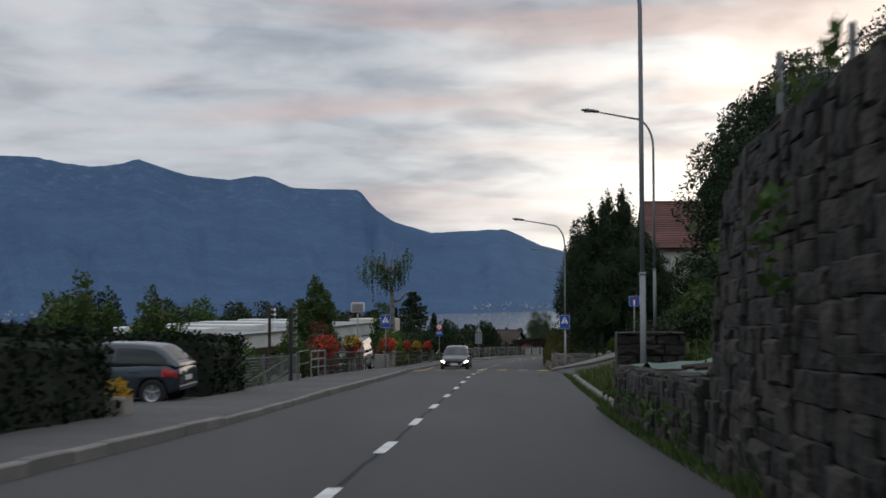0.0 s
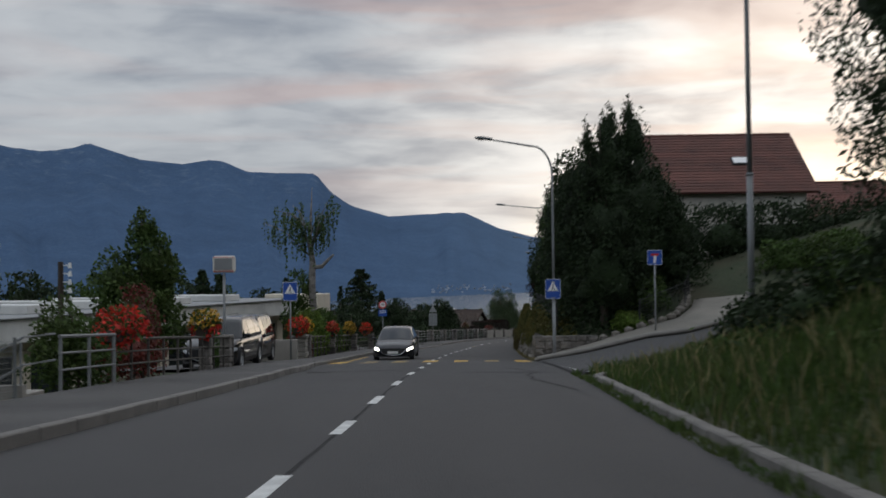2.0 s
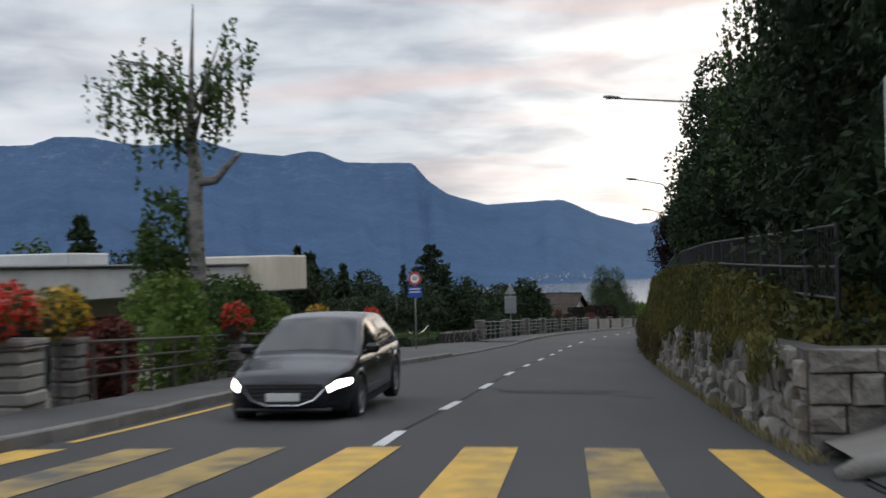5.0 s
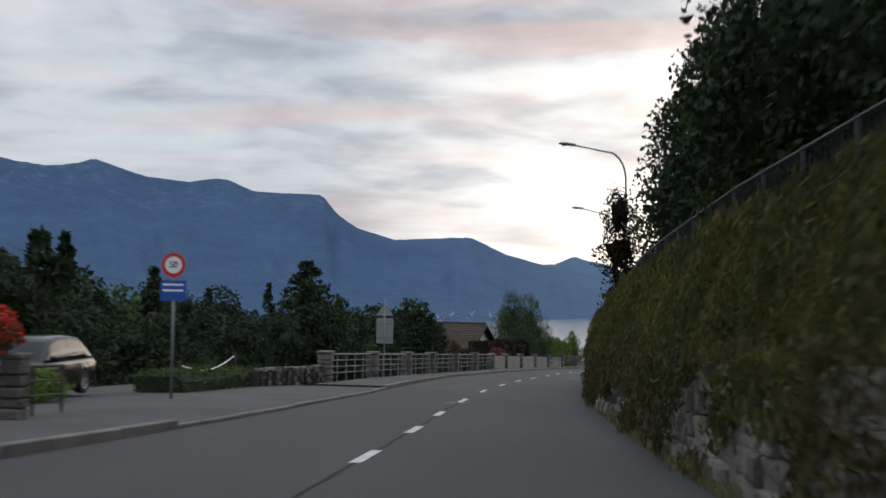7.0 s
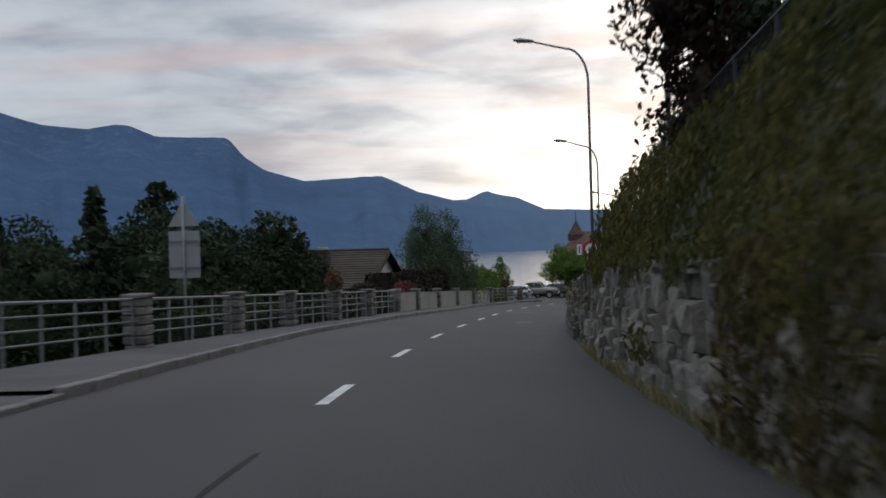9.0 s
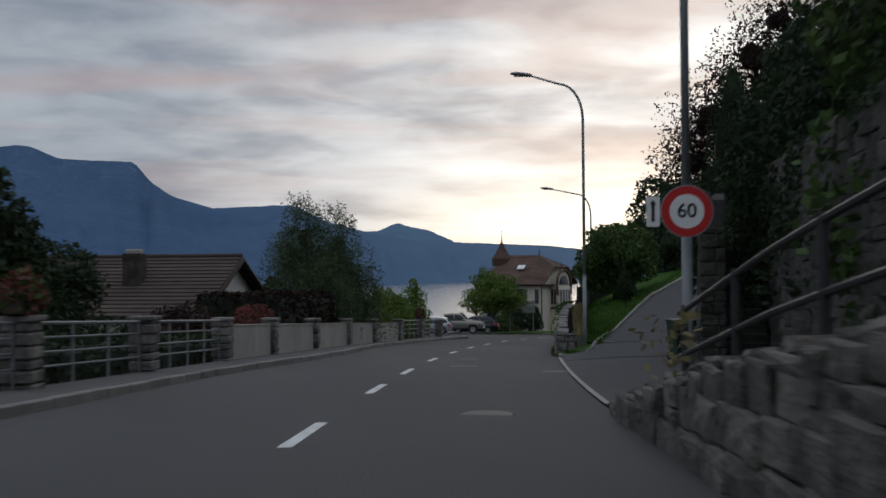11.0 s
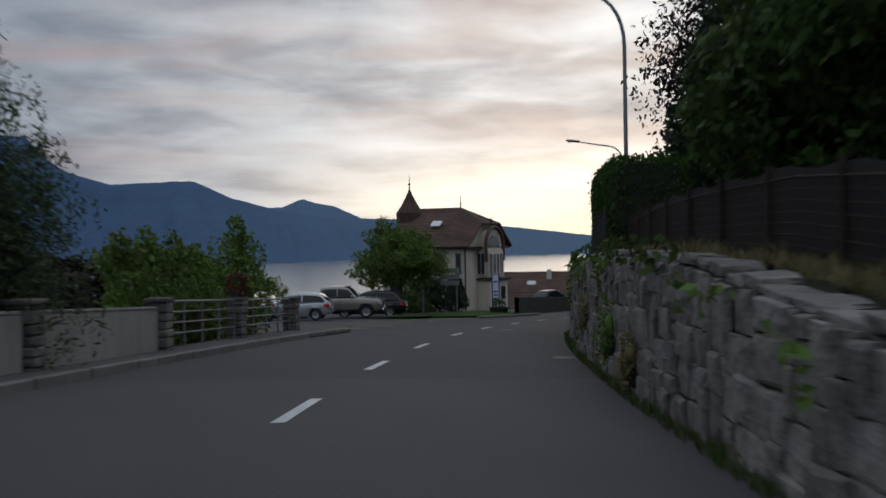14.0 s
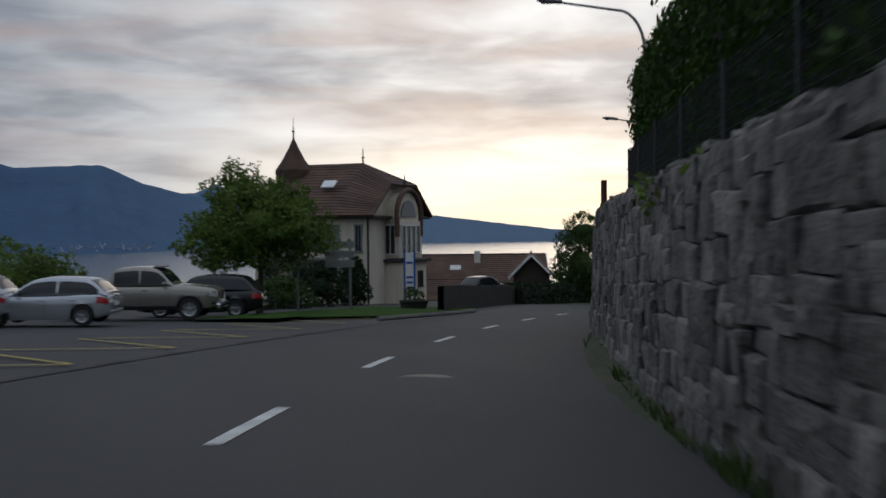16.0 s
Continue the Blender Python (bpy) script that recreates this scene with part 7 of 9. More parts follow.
# bin by the drive
bin_ = thing("waste_bin", "green plastic wheeled bin beside a stone wall", "bin", station(147.9, 6.30, 0.13, 12))
bm = bmesh.new()
loft(bm, [[(-0.22, -0.25, 0.06), (0.22, -0.25, 0.06), (0.22, 0.25, 0.06), (-0.22, 0.25, 0.06)], [(-0.29, -0.33, 0.95), (0.29, -0.33, 0.95), (0.29, 0.33, 0.95), (-0.29, 0.33, 0.95)]])
part("body", bm, PLASTIC_GREEN, bin_)
bm = bmesh.new()
box(bm, (0, 0, 0.99), (0.62, 0.72, 0.07), 0.025)
part("lid", bm, PLASTIC_GREEN, bin_)
for x in (-0.25, 0.25):
    bm = bmesh.new()
    tube(bm, [(x - 0.03, 0.25, 0.10), (x + 0.03, 0.25, 0.10)], 0.10, 12)
    part("wheel", bm, RUBBER, bin_)
# rusty fence and wooden stakes over the lake wall
mesh_fence(156.5, 177.5, lambda s: 4.35, lambda s: wall_top(s) - 0.1, 0.95, "rusty brown wire fence above the wall", 2.0, 0.10, RUST)
NET = material("dark_screen_net", (0.013, 0.011, 0.009), 0.9, vary=0.4, scale=1.5, fine=30, bump=0.3)
screen = thing("fence_screen", "dark brown screen netting on the fence above the wall", "screen", station(157, 4.4, 0))
inv = screen.matrix_world.inverted()
low_c, high_c, out = 0.0, 0.85, 4.40
for a in np.arange(157.0, 177.0, 2.0):
    vv, ff = sheet(steps(a + 0.03, a + 1.97, 0.5), lambda s: [inv @ at(s, out - 0.008, wall_top(s) + low_c), inv @ at(s, out - 0.008, wall_top(s) + high_c + 0.03 * math.sin(s * 3.1)), inv @ at(s, out + 0.008, wall_top(s) + high_c + 0.03 * math.sin(s * 3.1)), inv @ at(s, out + 0.008, wall_top(s) + low_c)])
    part("net", mesh_of("net", vv, ff, NET), NET, screen)
stakes = thing("stake_fence", "row of brown wooden stakes above the wall", "fence", station(199, 4.0, 0))
inv = stakes.matrix_world.inverted()
for k in range(9):
    s = 200.6 + 0.62 * k
    bm = bmesh.new()
    tube(bm, [inv @ at(s, right_edge(s) + 0.22, 2.6), inv @ at(s, right_edge(s) + 0.22, 3.35 + 0.06 * (k % 3))], 0.055, 7)
    part("stake", bm, WOOD_BROWN, stakes)
# tarpaulin over the bed behind the low wall
rng = np.random.default_rng(3)
vv, ff = [], []
for i in range(19):
    for j in range(9):
        s, q = 11.7 + 0.5 * i, 3.95 + 0.34 * j
        vv.append(at(s + rng.uniform(-0.06, 0.06), q, 0.92 + 0.05 * j * 0.5 + 0.16 * noise.noise((i * 0.45, j * 0.7, 1)) + 0.05 * noise.noise((i * 1.3, j * 1.6, 4))))
        if i and j:
            a = (i - 1) * 9 + j - 1
            ff.append((a, a + 1, a + 10, a + 9))
tagged(new("tarpaulin", mesh_of("tarpaulin", vv, ff, TARP)), "crumpled green tarpaulin laid over a stone wall bed", "tarpaulin")
for k in range(3):
    bm = bmesh.new()
    a, b = at(12.0 + 0.9 * k, 3.9, 0.98), at(12.9 + 1.1 * k, 6.6, 1.22)
    tube(bm, [a, b], 0.035, 6)
    tagged(part("plank", bm, WOOD_DARK if k else STEEL, None), "thin pole lying on the tarpaulin", "pole", "poles on the tarpaulin")

# ---- buildings ----
def tiled_roof(parent, a, b, c, d, mat, rows=14, thick=0.10, name="roof"):
    """A pitched roof plane with courses of tiles: a-b along the eave, d-c along the ridge."""
    a, b, c, d = (Vector(q) for q in (a, b, c, d))
    up_n = (b - a).cross(d - a).normalized()
    if up_n.z < 0:
        up_n = -up_n
    vv = [a, b, c, d] + [q + up_n * thick for q in (a, b, c, d)]
    ff = [(0, 3, 2, 1), (4, 5, 6, 7), (0, 1, 5, 4), (1, 2, 6, 5), (2, 3, 7, 6), (3, 0, 4, 7)]
    roof = part(name, mesh_of(name, vv, ff, mat), mat, parent)
    for k in range(rows):
        u0, u1 = k / rows, (k + 1) / rows + 0.012
        lo, hi = thick + 0.045, thick + 0.004
        q = [a.lerp(d, u0) + up_n * lo, b.lerp(c, u0) + up_n * lo, b.lerp(c, u1) + up_n * hi, a.lerp(d, u1) + up_n * hi, a.lerp(d, u0) + up_n * (lo - 0.04), b.lerp(c, u0) + up_n * (lo - 0.04)]
        part("tile_course", mesh_of("tile_course", q, [(0, 1, 2, 3), (0, 4, 5, 1)], mat), mat, roof)
    return roof


def window(parent, x, y, z, w, h, face="y", frame_mat=None, shutters=None, depth=0.05, name="window"):
    """A window in a wall that faces -y (face y) or +x (face x)."""
    turn = Matrix.Identity(4) if face == "y" else pose(0, 0, 0, 0, 0, 90)
    base = Matrix.Translation((x, y, z)) @ turn
    fm = frame_mat or PLASTER
    win = new(name)
    win.parent = parent
    win.matrix_local = base
    for q, sz in (((0, -0.02, h / 2), (w + 0.14, 0.08, 0.08)), ((0, -0.02, -h / 2), (w + 0.2, 0.12, 0.08)), ((-w / 2, -0.02, 0), (0.08, 0.08, h)), ((w / 2, -0.02, 0), (0.08, 0.08, h)), ((0, -0.012, 0), (0.05, 0.05, h))):
        bm = bmesh.new()
        box(bm, q, sz, 0.006)
        part("frame", bm, fm, win)
    bm = bmesh.new()
    box(bm, (0, 0.0, 0), (w, 0.03, h))
    part("pane", bm, GLASS, win)
    if shutters:
        for sgn in (-1, 1):
            bm = bmesh.new()
            box(bm, (sgn * (w / 2 + 0.27), -0.03, 0), (0.42, 0.04, h), 0.006)
            part("shutter", bm, shutters, win)
    return win


def gable_house(name, m, long, wide, wall_h, rise, roof_mat, wall_mat, label, over=0.5, rows=14, verge=None, skirt=3.0):
    """Ridge along x, centred on the origin; z = 0 is the eave's height less wall_h."""
    t = thing(name, label, "house", m)
    bm = bmesh.new()
    prism_pts = [(-wide / 2, -skirt), (wide / 2, -skirt), (wide / 2, wall_h), (0, wall_h + rise), (-wide / 2, wall_h)]
    a = [bm.verts.new((-long / 2, x, z)) for x, z in prism_pts]
    b = [bm.verts.new((long / 2, x, z)) for x, z in prism_pts]
    for k in range(5):
        bm.faces.new((a[k], a[(k + 1) % 5], b[(k + 1) % 5], b[k]))
    bm.faces.new(a[::-1])
    bm.faces.new(b)
    part("wall", bm, wall_mat, t)
    k = over / (wide / 2)
    ze, zr, ye = wall_h - rise * k + 0.06, wall_h + rise + 0.06, wide / 2 + over
    x = long / 2 + over
    tiled_roof(t, (-x, -ye, ze), (x, -ye, ze), (x, 0, zr), (-x, 0, zr), roof_mat, rows)
    tiled_roof(t, (x, ye, ze), (-x, ye, ze), (-x, 0, zr), (x, 0, zr), roof_mat, rows)
    bm = bmesh.new()
    tube(bm, [(-x, 0, zr + 0.14), (x, 0, zr + 0.14)], 0.09, 8)
    part("ridge", bm, roof_mat, t)
    for sx in (-1, 1):
        for sy in (-1, 1):
            bm = bmesh.new()
            v0, v1 = Vector((sx * (x + 0.02), sy * ye, ze - 0.02)), Vector((sx * (x + 0.02), 0, zr - 0.02))
            tube(bm, [v0, v1], 0.10, 4)
            part("verge_board", bm, verge or WOOD_DARK, t)
    return t


# red-roofed house above the side road
house = gable_house("house_red_roof", Matrix.Translation((19.6, 80.0, 2.2)) @ pose(0, 0, 0, 0, 0, -4), 7.6, 9.0, 2.2, 3.3, TILE_RED, PLASTER, "house with a red-brown tiled roof and skylight", 0.5, 20)
bm = bmesh.new()
box(bm, (0.75, -2.55, 3.88), (0.95, 0.75, 0.14), 0.02, pose(0, 0, 0, 36, 0, 0))
sk = part("skylight", bm, STEEL_DARK, house)
# the sky's reflection is painted on the pane as plain white
bm = bmesh.new()
box(bm, (0.75, -2.60, 3.96), (0.80, 0.60, 0.03), 0, pose(0, 0, 0, 36, 0, 0))
part("pane", bm, SIGN_WHITE, sk, "skylight pane painted white as if reflecting the sky")
gable_house("house_behind", Matrix.Translation((32.0, 87.0, 0.7)) @ pose(0, 0, 0, 0, 0, -6), 9, 8, 2.2, 2.6, TILE_RED, PLASTER, "lower house with a red-brown tiled roof", 0.5, 16)

# flat white building below the road
hall = thing("flat_roofed_hall", "long low hall with a flat white roof", "building", Matrix.Translation((-11.0, 71.8, -6.06)) @ pose(0, 0, 0, 0, 0, -15.5))
bm = bmesh.new()
box(bm, (-7.5, 0, 1.3), (13.4, 35.6, 4.8))
part("wall", bm, PLASTER_CREAM, hall)
bm = bmesh.new()
box(bm, (-7.2, 0, 4.0), (15.4, 37.6, 0.95), 0.04)
fascia = part("roof_slab", bm, SLATE_WHITE, hall)
bm = bmesh.new()
box(bm, (-7.2, 0, 4.50), (15.7, 37.9, 0.07), 0.02)
part("roof_edge", bm, STEEL, hall, "bright metal roof edge")
for k in range(5):
    bm = bmesh.new()
    box(bm, (-5.0, -14 + 6.4 * k, 4.72), (7.5, 2.0, 0.4), 0.04)
    part("roof_light", bm, SLATE_WHITE, hall)
for k in range(9):
    bm = bmesh.new()
    box(bm, (-0.78, -15.5 + 3.9 * k, 1.95), (0.06, 2.6, 2.0))
    part("window_band", bm, GLASS, hall)
    bm = bmesh.new()
    box(bm, (-0.72, -13.6 + 3.9 * k, 1.5), (0.12, 0.9, 3.2), 0.01)
    part("pier", bm, PLASTER_CREAM if k % 3 else WOOD_BROWN, hall)
bm = bmesh.new()
box(bm, (-0.1, 19.4, 4.15), (3.8, 2.4, 1.3), 0.05)
part("corner_block", bm, PLASTER_CREAM, hall)

# brown-roofed house by the panels
h2 = gable_house("house_brown_roof", Matrix.Translation((7.3, 164.75, -9.4)) @ pose(0, 0, 0, 0, 0, -20.4), 9.4, 7.6, 2.2, 1.95, TILE_DARK, PLASTER, "white house with a brown tiled roof below the road", 0.45, 16)
bm = bmesh.new()
box(bm, (1.5, -1.9, 3.6), (0.7, 0.7, 1.7), 0.03)
ch = part("chimney", bm, STONE_DARK, h2)
bm = bmesh.new()
box(bm, (1.5, -1.9, 4.5), (0.5, 0.5, 0.22), 0.04)
part("cowl", bm, CONCRETE, ch)
window(h2, 4.72, -0.6, 1.6, 0.9, 1.1, "x", WOOD_DARK)
window(h2, 4.72, 1.6, 1.6, 0.9, 1.1, "x", WOOD_DARK)

# chalet up the drive
chalet = gable_house("chalet", Matrix.Translation((46.8, 178.7, -3.25)) @ pose(0, 0, 0, 0, 0, -30), 9.0, 8.4, 2.9, 1.9, TILE_GREY, WOOD_BROWN, "brown timber chalet with a grey tiled roof", 1.0, 16)
bm = bmesh.new()
box(bm, (0, -0.06, -1.75), (9.1, 8.5, 1.8))
part("base_wall", bm, PLASTER, chalet, "white plastered basement wall")
for k in range(13):
    bm = bmesh.new()
    box(bm, (0, -4.24, -0.72 + 0.28 * k), (9.06, 0.05, 0.25), 0.01)
    part("plank", bm, WOOD_BROWN, chalet)
for x in (-2.4, 0.4, 3.0):
    window(chalet, x, -4.30, 1.75, 0.95, 1.05, "y", WOOD_DARK, WOOD_DARK)
bm = bmesh.new()
box(bm, (-2.2, -4.36, -1.75), (1.9, 0.08, 1.3), 0.02)
part("garage_door", bm, STEEL_DARK, chalet)
bm = bmesh.new()
box(bm, (1.6, -2.7, 3.80), (1.3, 0.7, 0.10), 0.02, pose(0, 0, 0, 24, 0, 0))
part("skylight", bm, SIGN_WHITE, chalet, "pale skylight in the roof")
bm = bmesh.new()
box(bm, (0, -4.9, 0.55), (9.2, 1.2, 0.12), 0.01)
part("balcony_floor", bm, WOOD_DARK, chalet)
bm = bmesh.new()
box(bm, (0, -5.45, 1.0), (9.2, 0.06, 0.75), 0.01)
part("balcony_rail", bm, WOOD_BROWN, chalet)

# villa with its turret
villa = thing("villa", "cream villa with steep brown roof and turret", "house", Matrix.Translation((46.4, 234.2, -13.6)) @ pose(0, 0, 0, 0, 0, -42.3))
bm = bmesh.new()
box(bm, (-3.9, 4.1, 2.9), (7.8, 8.2, 6.4))
part("wall", bm, PLASTER_CREAM, villa)
E0, E1 = 6.0, 9.35
xo0, xo1, yo0, yo1 = -8.4, 0.55, -0.55, 8.8
r0, r1, ry = -6.4, -2.3, 4.1
hip, yj0, yj1 = 8.0, 2.23, 5.97
tiled_roof(villa, (xo0, yo0, E0), (r1, yo0, E0), (r1, ry, E1), (r0, ry, E1), TILE_BROWN, 18)
tiled_roof(villa, (r1, yo0, E0), (xo1, yo0, E0), (xo1, yj0, hip), (r1, ry, E1), TILE_BROWN, 18)
tiled_roof(villa, (r1, yo1, E0), (xo0, yo1, E0), (r0, ry, E1), (r1, ry, E1), TILE_BROWN, 18)
tiled_roof(villa, (xo1, yo1, E0), (r1, yo1, E0), (r1, ry, E1), (xo1, yj1, hip), TILE_BROWN, 18)
tiled_roof(villa, (xo1, yj0 - 0.2, hip - 0.1), (xo1, yj1 + 0.2, hip - 0.1), (r1, ry + 0.01, E1), (r1, ry, E1), TILE_BROWN, 8)
bm = bmesh.new()
end_wall = [(0.0, y, z) for y, z in ((0.0, 5.9), (8.2, 5.9), (8.2, 6.35), (5.8, 7.95), (2.4, 7.95), (0.0, 6.35))]
front_v, back_v = [bm.verts.new(q) for q in end_wall], [bm.verts.new((q[0] - 0.3, q[1], q[2])) for q in end_wall]
bm.faces.new(front_v)
bm.faces.new(back_v[::-1])
for k in range(6):
    bm.faces.new((front_v[k], back_v[k], back_v[(k + 1) % 6], front_v[(k + 1) % 6]))
part("end_wall", bm, PLASTER_CREAM, villa)
tiled_roof(villa, (xo0, yo1, E0), (xo0, yo0, E0), (r0, ry, E1), (r0, ry + 0.01, E1), TILE_BROWN, 18)
bm = bmesh.new()
box(bm, (-3.9, 4.1, 5.98), (8.7, 9.1, 0.16), 0.03)
part("eave_board", bm, WOOD_DARK, villa)
# arched gable on the lake side
bm = bmesh.new()
arch = [(-1.7, 4.9)] + [(1.75 * math.cos(a), 6.1 + 1.45 * math.sin(a)) for a in np.linspace(math.pi, 0, 15)] + [(1.7, 4.9)]
prism(bm, [(x, z) for x, z in arch], 0, -0.9)
bmesh.ops.transform(bm, matrix=Matrix.Translation((-0.15, 4.1, 0)) @ pose(0, 0, 0, 0, 0, 90), verts=bm.verts[:])
gable = part("gable", bm, PLASTER_CREAM, villa)
bm = bmesh.new()
tube(bm, [(0.85, 4.1 + x * 1.10, 6.1 + (z - 6.1) * 1.10) for x, z in arch], 0.16, 6)
part("arch_roof", bm, TILE_BROWN, gable)
bm = bmesh.new()
prism(bm, [(1.2 * math.cos(a), 6.0 + 1.05 * math.sin(a)) for a in np.linspace(math.pi, 0, 13)], 0, -0.08)
bmesh.ops.transform(bm, matrix=Matrix.Translation((0.74, 4.1, 0)) @ pose(0, 0, 0, 0, 0, 90), verts=bm.verts[:])
part("arch_window", bm, GLASS, gable)
bm = bmesh.new()
box(bm, (0.45, 4.1, 4.6), (0.9, 3.4, 2.3), 0.02)
bay = part("bay", bm, PLASTER_CREAM, villa)
for y in (2.95, 3.75, 4.5, 5.25):
    window(villa, 0.93, y, 4.6, 0.6, 1.7, "x", PLASTER)
window(villa, 0.3, 2.38, 4.6, 0.7, 1.8, "y", PLASTER)
bm = bmesh.new()
box(bm, (0.7, 4.1, 3.3), (1.6, 4.2, 0.18), 0.04)
part("porch_roof", bm, TILE_GREY, villa)
bm = bmesh.new()
box(bm, (0.6, 4.1, 1.9), (1.2, 3.8, 2.8), 0.02)
part("porch", bm, PLASTER_CREAM, villa)
window(villa, 1.23, 3.2, 2.1, 0.7, 1.0, "x", WOOD_DARK)
window(villa, 1.23, 4.9, 2.1, 0.7, 1.0, "x", WOOD_DARK)
for x in (-6.6, -4.7, -2.9):
    window(villa, x, -0.04, 4.75, 0.95, 1.6, "y", STEEL_DULL, STEEL_DULL)
    window(villa, x, -0.04, 2.2, 0.95, 1.5, "y", STEEL_DULL)
window(villa, -0.7, -0.04, 4.7, 0.4, 1.6, "y", STEEL_DULL)
bm = bmesh.new()
tube(bm, [(-0.05, -0.10, 0.2), (-0.05, -0.10, 5.9)], 0.06, 8)
part("downpipe", bm, STEEL_DARK, villa)
bm = bmesh.new()
box(bm, (-4.8, -0.75, 3.55), (5.6, 1.4, 0.14), 0.02)
bal = part("balcony", bm, CONCRETE, villa)
for k in range(15):
    bm = bmesh.new()
    box(bm, (-7.5 + 0.385 * k, -1.4, 4.05), (0.03, 0.03, 0.9))
    part("baluster", bm, STEEL_DULL, bal)
bm = bmesh.new()
box(bm, (-4.8, -1.4, 4.5), (5.6, 0.05, 0.05))
part("handrail", bm, STEEL_DULL, bal)
# turret
bm = bmesh.new()
loft(bm, [[(x * w - 6.9, y * w + 3.4, z) for x, y in [(math.cos(2 * math.pi * k / 8 + 0.39), math.sin(2 * math.pi * k / 8 + 0.39)) for k in range(8)]] for w, z in ((1.15, 8.2), (1.2, 9.1), (0.75, 9.75), (0.4, 10.4), (0.12, 11.0), (0.03, 11.2))])
tur = part("turret_roof", bm, TILE_BROWN, villa)
for (x, y, z, hh) in ((-6.9, 3.4, 11.0, 1.5), (r1, ry, 9.35, 1.15), (0.55, 4.1, 8.05, 0.6)):
    bm = bmesh.new()
    tube(bm, [(x, y, z), (x, y, z + hh * 0.35), (x, y, z + hh * 0.4), (x, y, z + hh * 0.46), (x, y, z + hh)], [0.07, 0.045, 0.11, 0.04, 0.012], 8)
    part("finial", bm, STEEL_DARK, villa)
bm = bmesh.new()
box(bm, (-3.4, 1.5, 8.05), (0.9, 0.7, 0.12), 0.02, pose(0, 0, 0, 38, 0, 0))
part("skylight", bm, SIGN_WHITE, villa, "pale skylight in the roof")
# garden wall, banner and shelter in front of the villa
g = thing("garden_wall", "dark low garden wall beside the road", "wall", kind="structure")
vv, ff = sheet(steps(224, 243, 1.0), lambda s: [at(s, -6.0 - 0.15 * (s - 224), -0.2), at(s, -6.0 - 0.15 * (s - 224), 1.15), at(s, -6.3 - 0.15 * (s - 224), 1.15), at(s, -6.3 - 0.15 * (s - 224), -0.2)])
part("panel", mesh_of("panel", vv, ff, STONE_DARK), STONE_DARK, g)
ban = thing("banner", "blue and white upright banner between two posts", "banner", Matrix.Translation((44.7, 222.3, -12.3)) @ pose(0, 0, 0, 0, 0, -22))
for x in (-0.24, 0.24):
    bm = bmesh.new()
    tube(bm, [(x, 0, -0.3), (x, 0, 2.9)], 0.05, 8)
    part("post", bm, SIGN_BLUE, ban)
bm = bmesh.new()
box(bm, (0, 0, 1.95), (0.40, 0.04, 1.6), 0.008)
part("panel", bm, SIGN_WHITE, ban)
for z in (1.35, 1.6, 2.3):
    bm = bmesh.new()
    box(bm, (0, -0.025, z), (0.30, 0.012, 0.10))
    part("bar", bm, SIGN_BLUE, ban)
tub = thing("flower_tub", "round stone planter at the road's corner", "planter", Matrix.Translation((44.3, 220.6, -12.25)))
bm = bmesh.new()
tube(bm, [(0, 0, -0.3), (0, 0, 0.35), (0, 0, 0.55)], [0.55, 0.62, 0.7], 14)
part("bowl", bm, STONE_DARK, tub)
part("foliage", leaf_mesh("foliage", blob_points([(0, 0, 0.7, 0.5, 0.5, 0.4)], 300, np.random.default_rng(3)), 0.09, LEAF, np.random.default_rng(3)), LEAF, tub)
for x, y, z, hh in ((38.6, 219.6, -11.9, 4.0), (40.9, 219.4, -12.0, 3.2)):
    t = thing("direction_sign", "grey frame of roadside direction boards", "road sign", Matrix.Translation((x, y, z)) @ pose(0, 0, 0, 0, 0, -25), "direction board frames")
    bm = bmesh.new()
    tube(bm, [(0, 0, -0.4), (0, 0, hh)], 0.06, 8)
    part("post", bm, STEEL_DULL, t)
    for k in range(3):
        bm = bmesh.new()
        box(bm, (-0.45, -0.07, hh - 0.25 - 0.42 * k), (1.3, 0.04, 0.32), 0.01)
        part("board", bm, SIGN_GREY, t)
# island kerb before the villa
bm = bmesh.new()
tube(bm, [at(s, d, 0.04) for s, d in ((213.5, -5.3), (217, -5.0), (221, -4.8), (225, -4.9))], 0.09, 6)
tagged(part("kerb_island", bm, KERB, None), "pale kerb at the car park's mouth", "kerb", kind="structure")
v, f = sheet(steps(211, 228, 1.0), lambda s: [at(s, -11.0, 0.10), at(s, -8.0, 0.12), at(s, -5.6 if s > 216 else -5.6 - (216 - s) * 0.9, 0.08)])
structure("verge_grass", v, f, LAWN, "grass verge in front of the villa", "lawn")

# barn and low houses at the end of the view
barn = gable_house("barn_house", Matrix.Translation((66.5, 263.5, -15.2)) @ pose(0, 0, 0, 0, 0, -22), 10.5, 6.4, 2.2, 2.1, TILE_BROWN, WOOD_DARK, "low house with a long brown tiled roof", 0.5, 14, SIGN_WHITE)
bm = bmesh.new()
box(bm, (-0.6, -0.9, 4.3), (0.55, 0.55, 1.1), 0.02)
part("chimney", bm, PLASTER, barn, "white chimney")
bm = bmesh.new()
box(bm, (-2.6, -1.7, 3.35), (1.0, 0.7, 0.10), 0.02, pose(0, 0, 0, 33, 0, 0))
part("skylight", bm, SIGN_WHITE, barn, "pale skylight in the roof")
porch = gable_house("porch_house", Matrix.Translation((66.1, 252.7, -14.0)) @ pose(0, 0, 0, 0, 0, 64), 5.0, 2.9, 2.0, 1.45, TILE_BROWN, WOOD_DARK, "small gabled house with white verge boards", 0.4, 10, SIGN_WHITE)
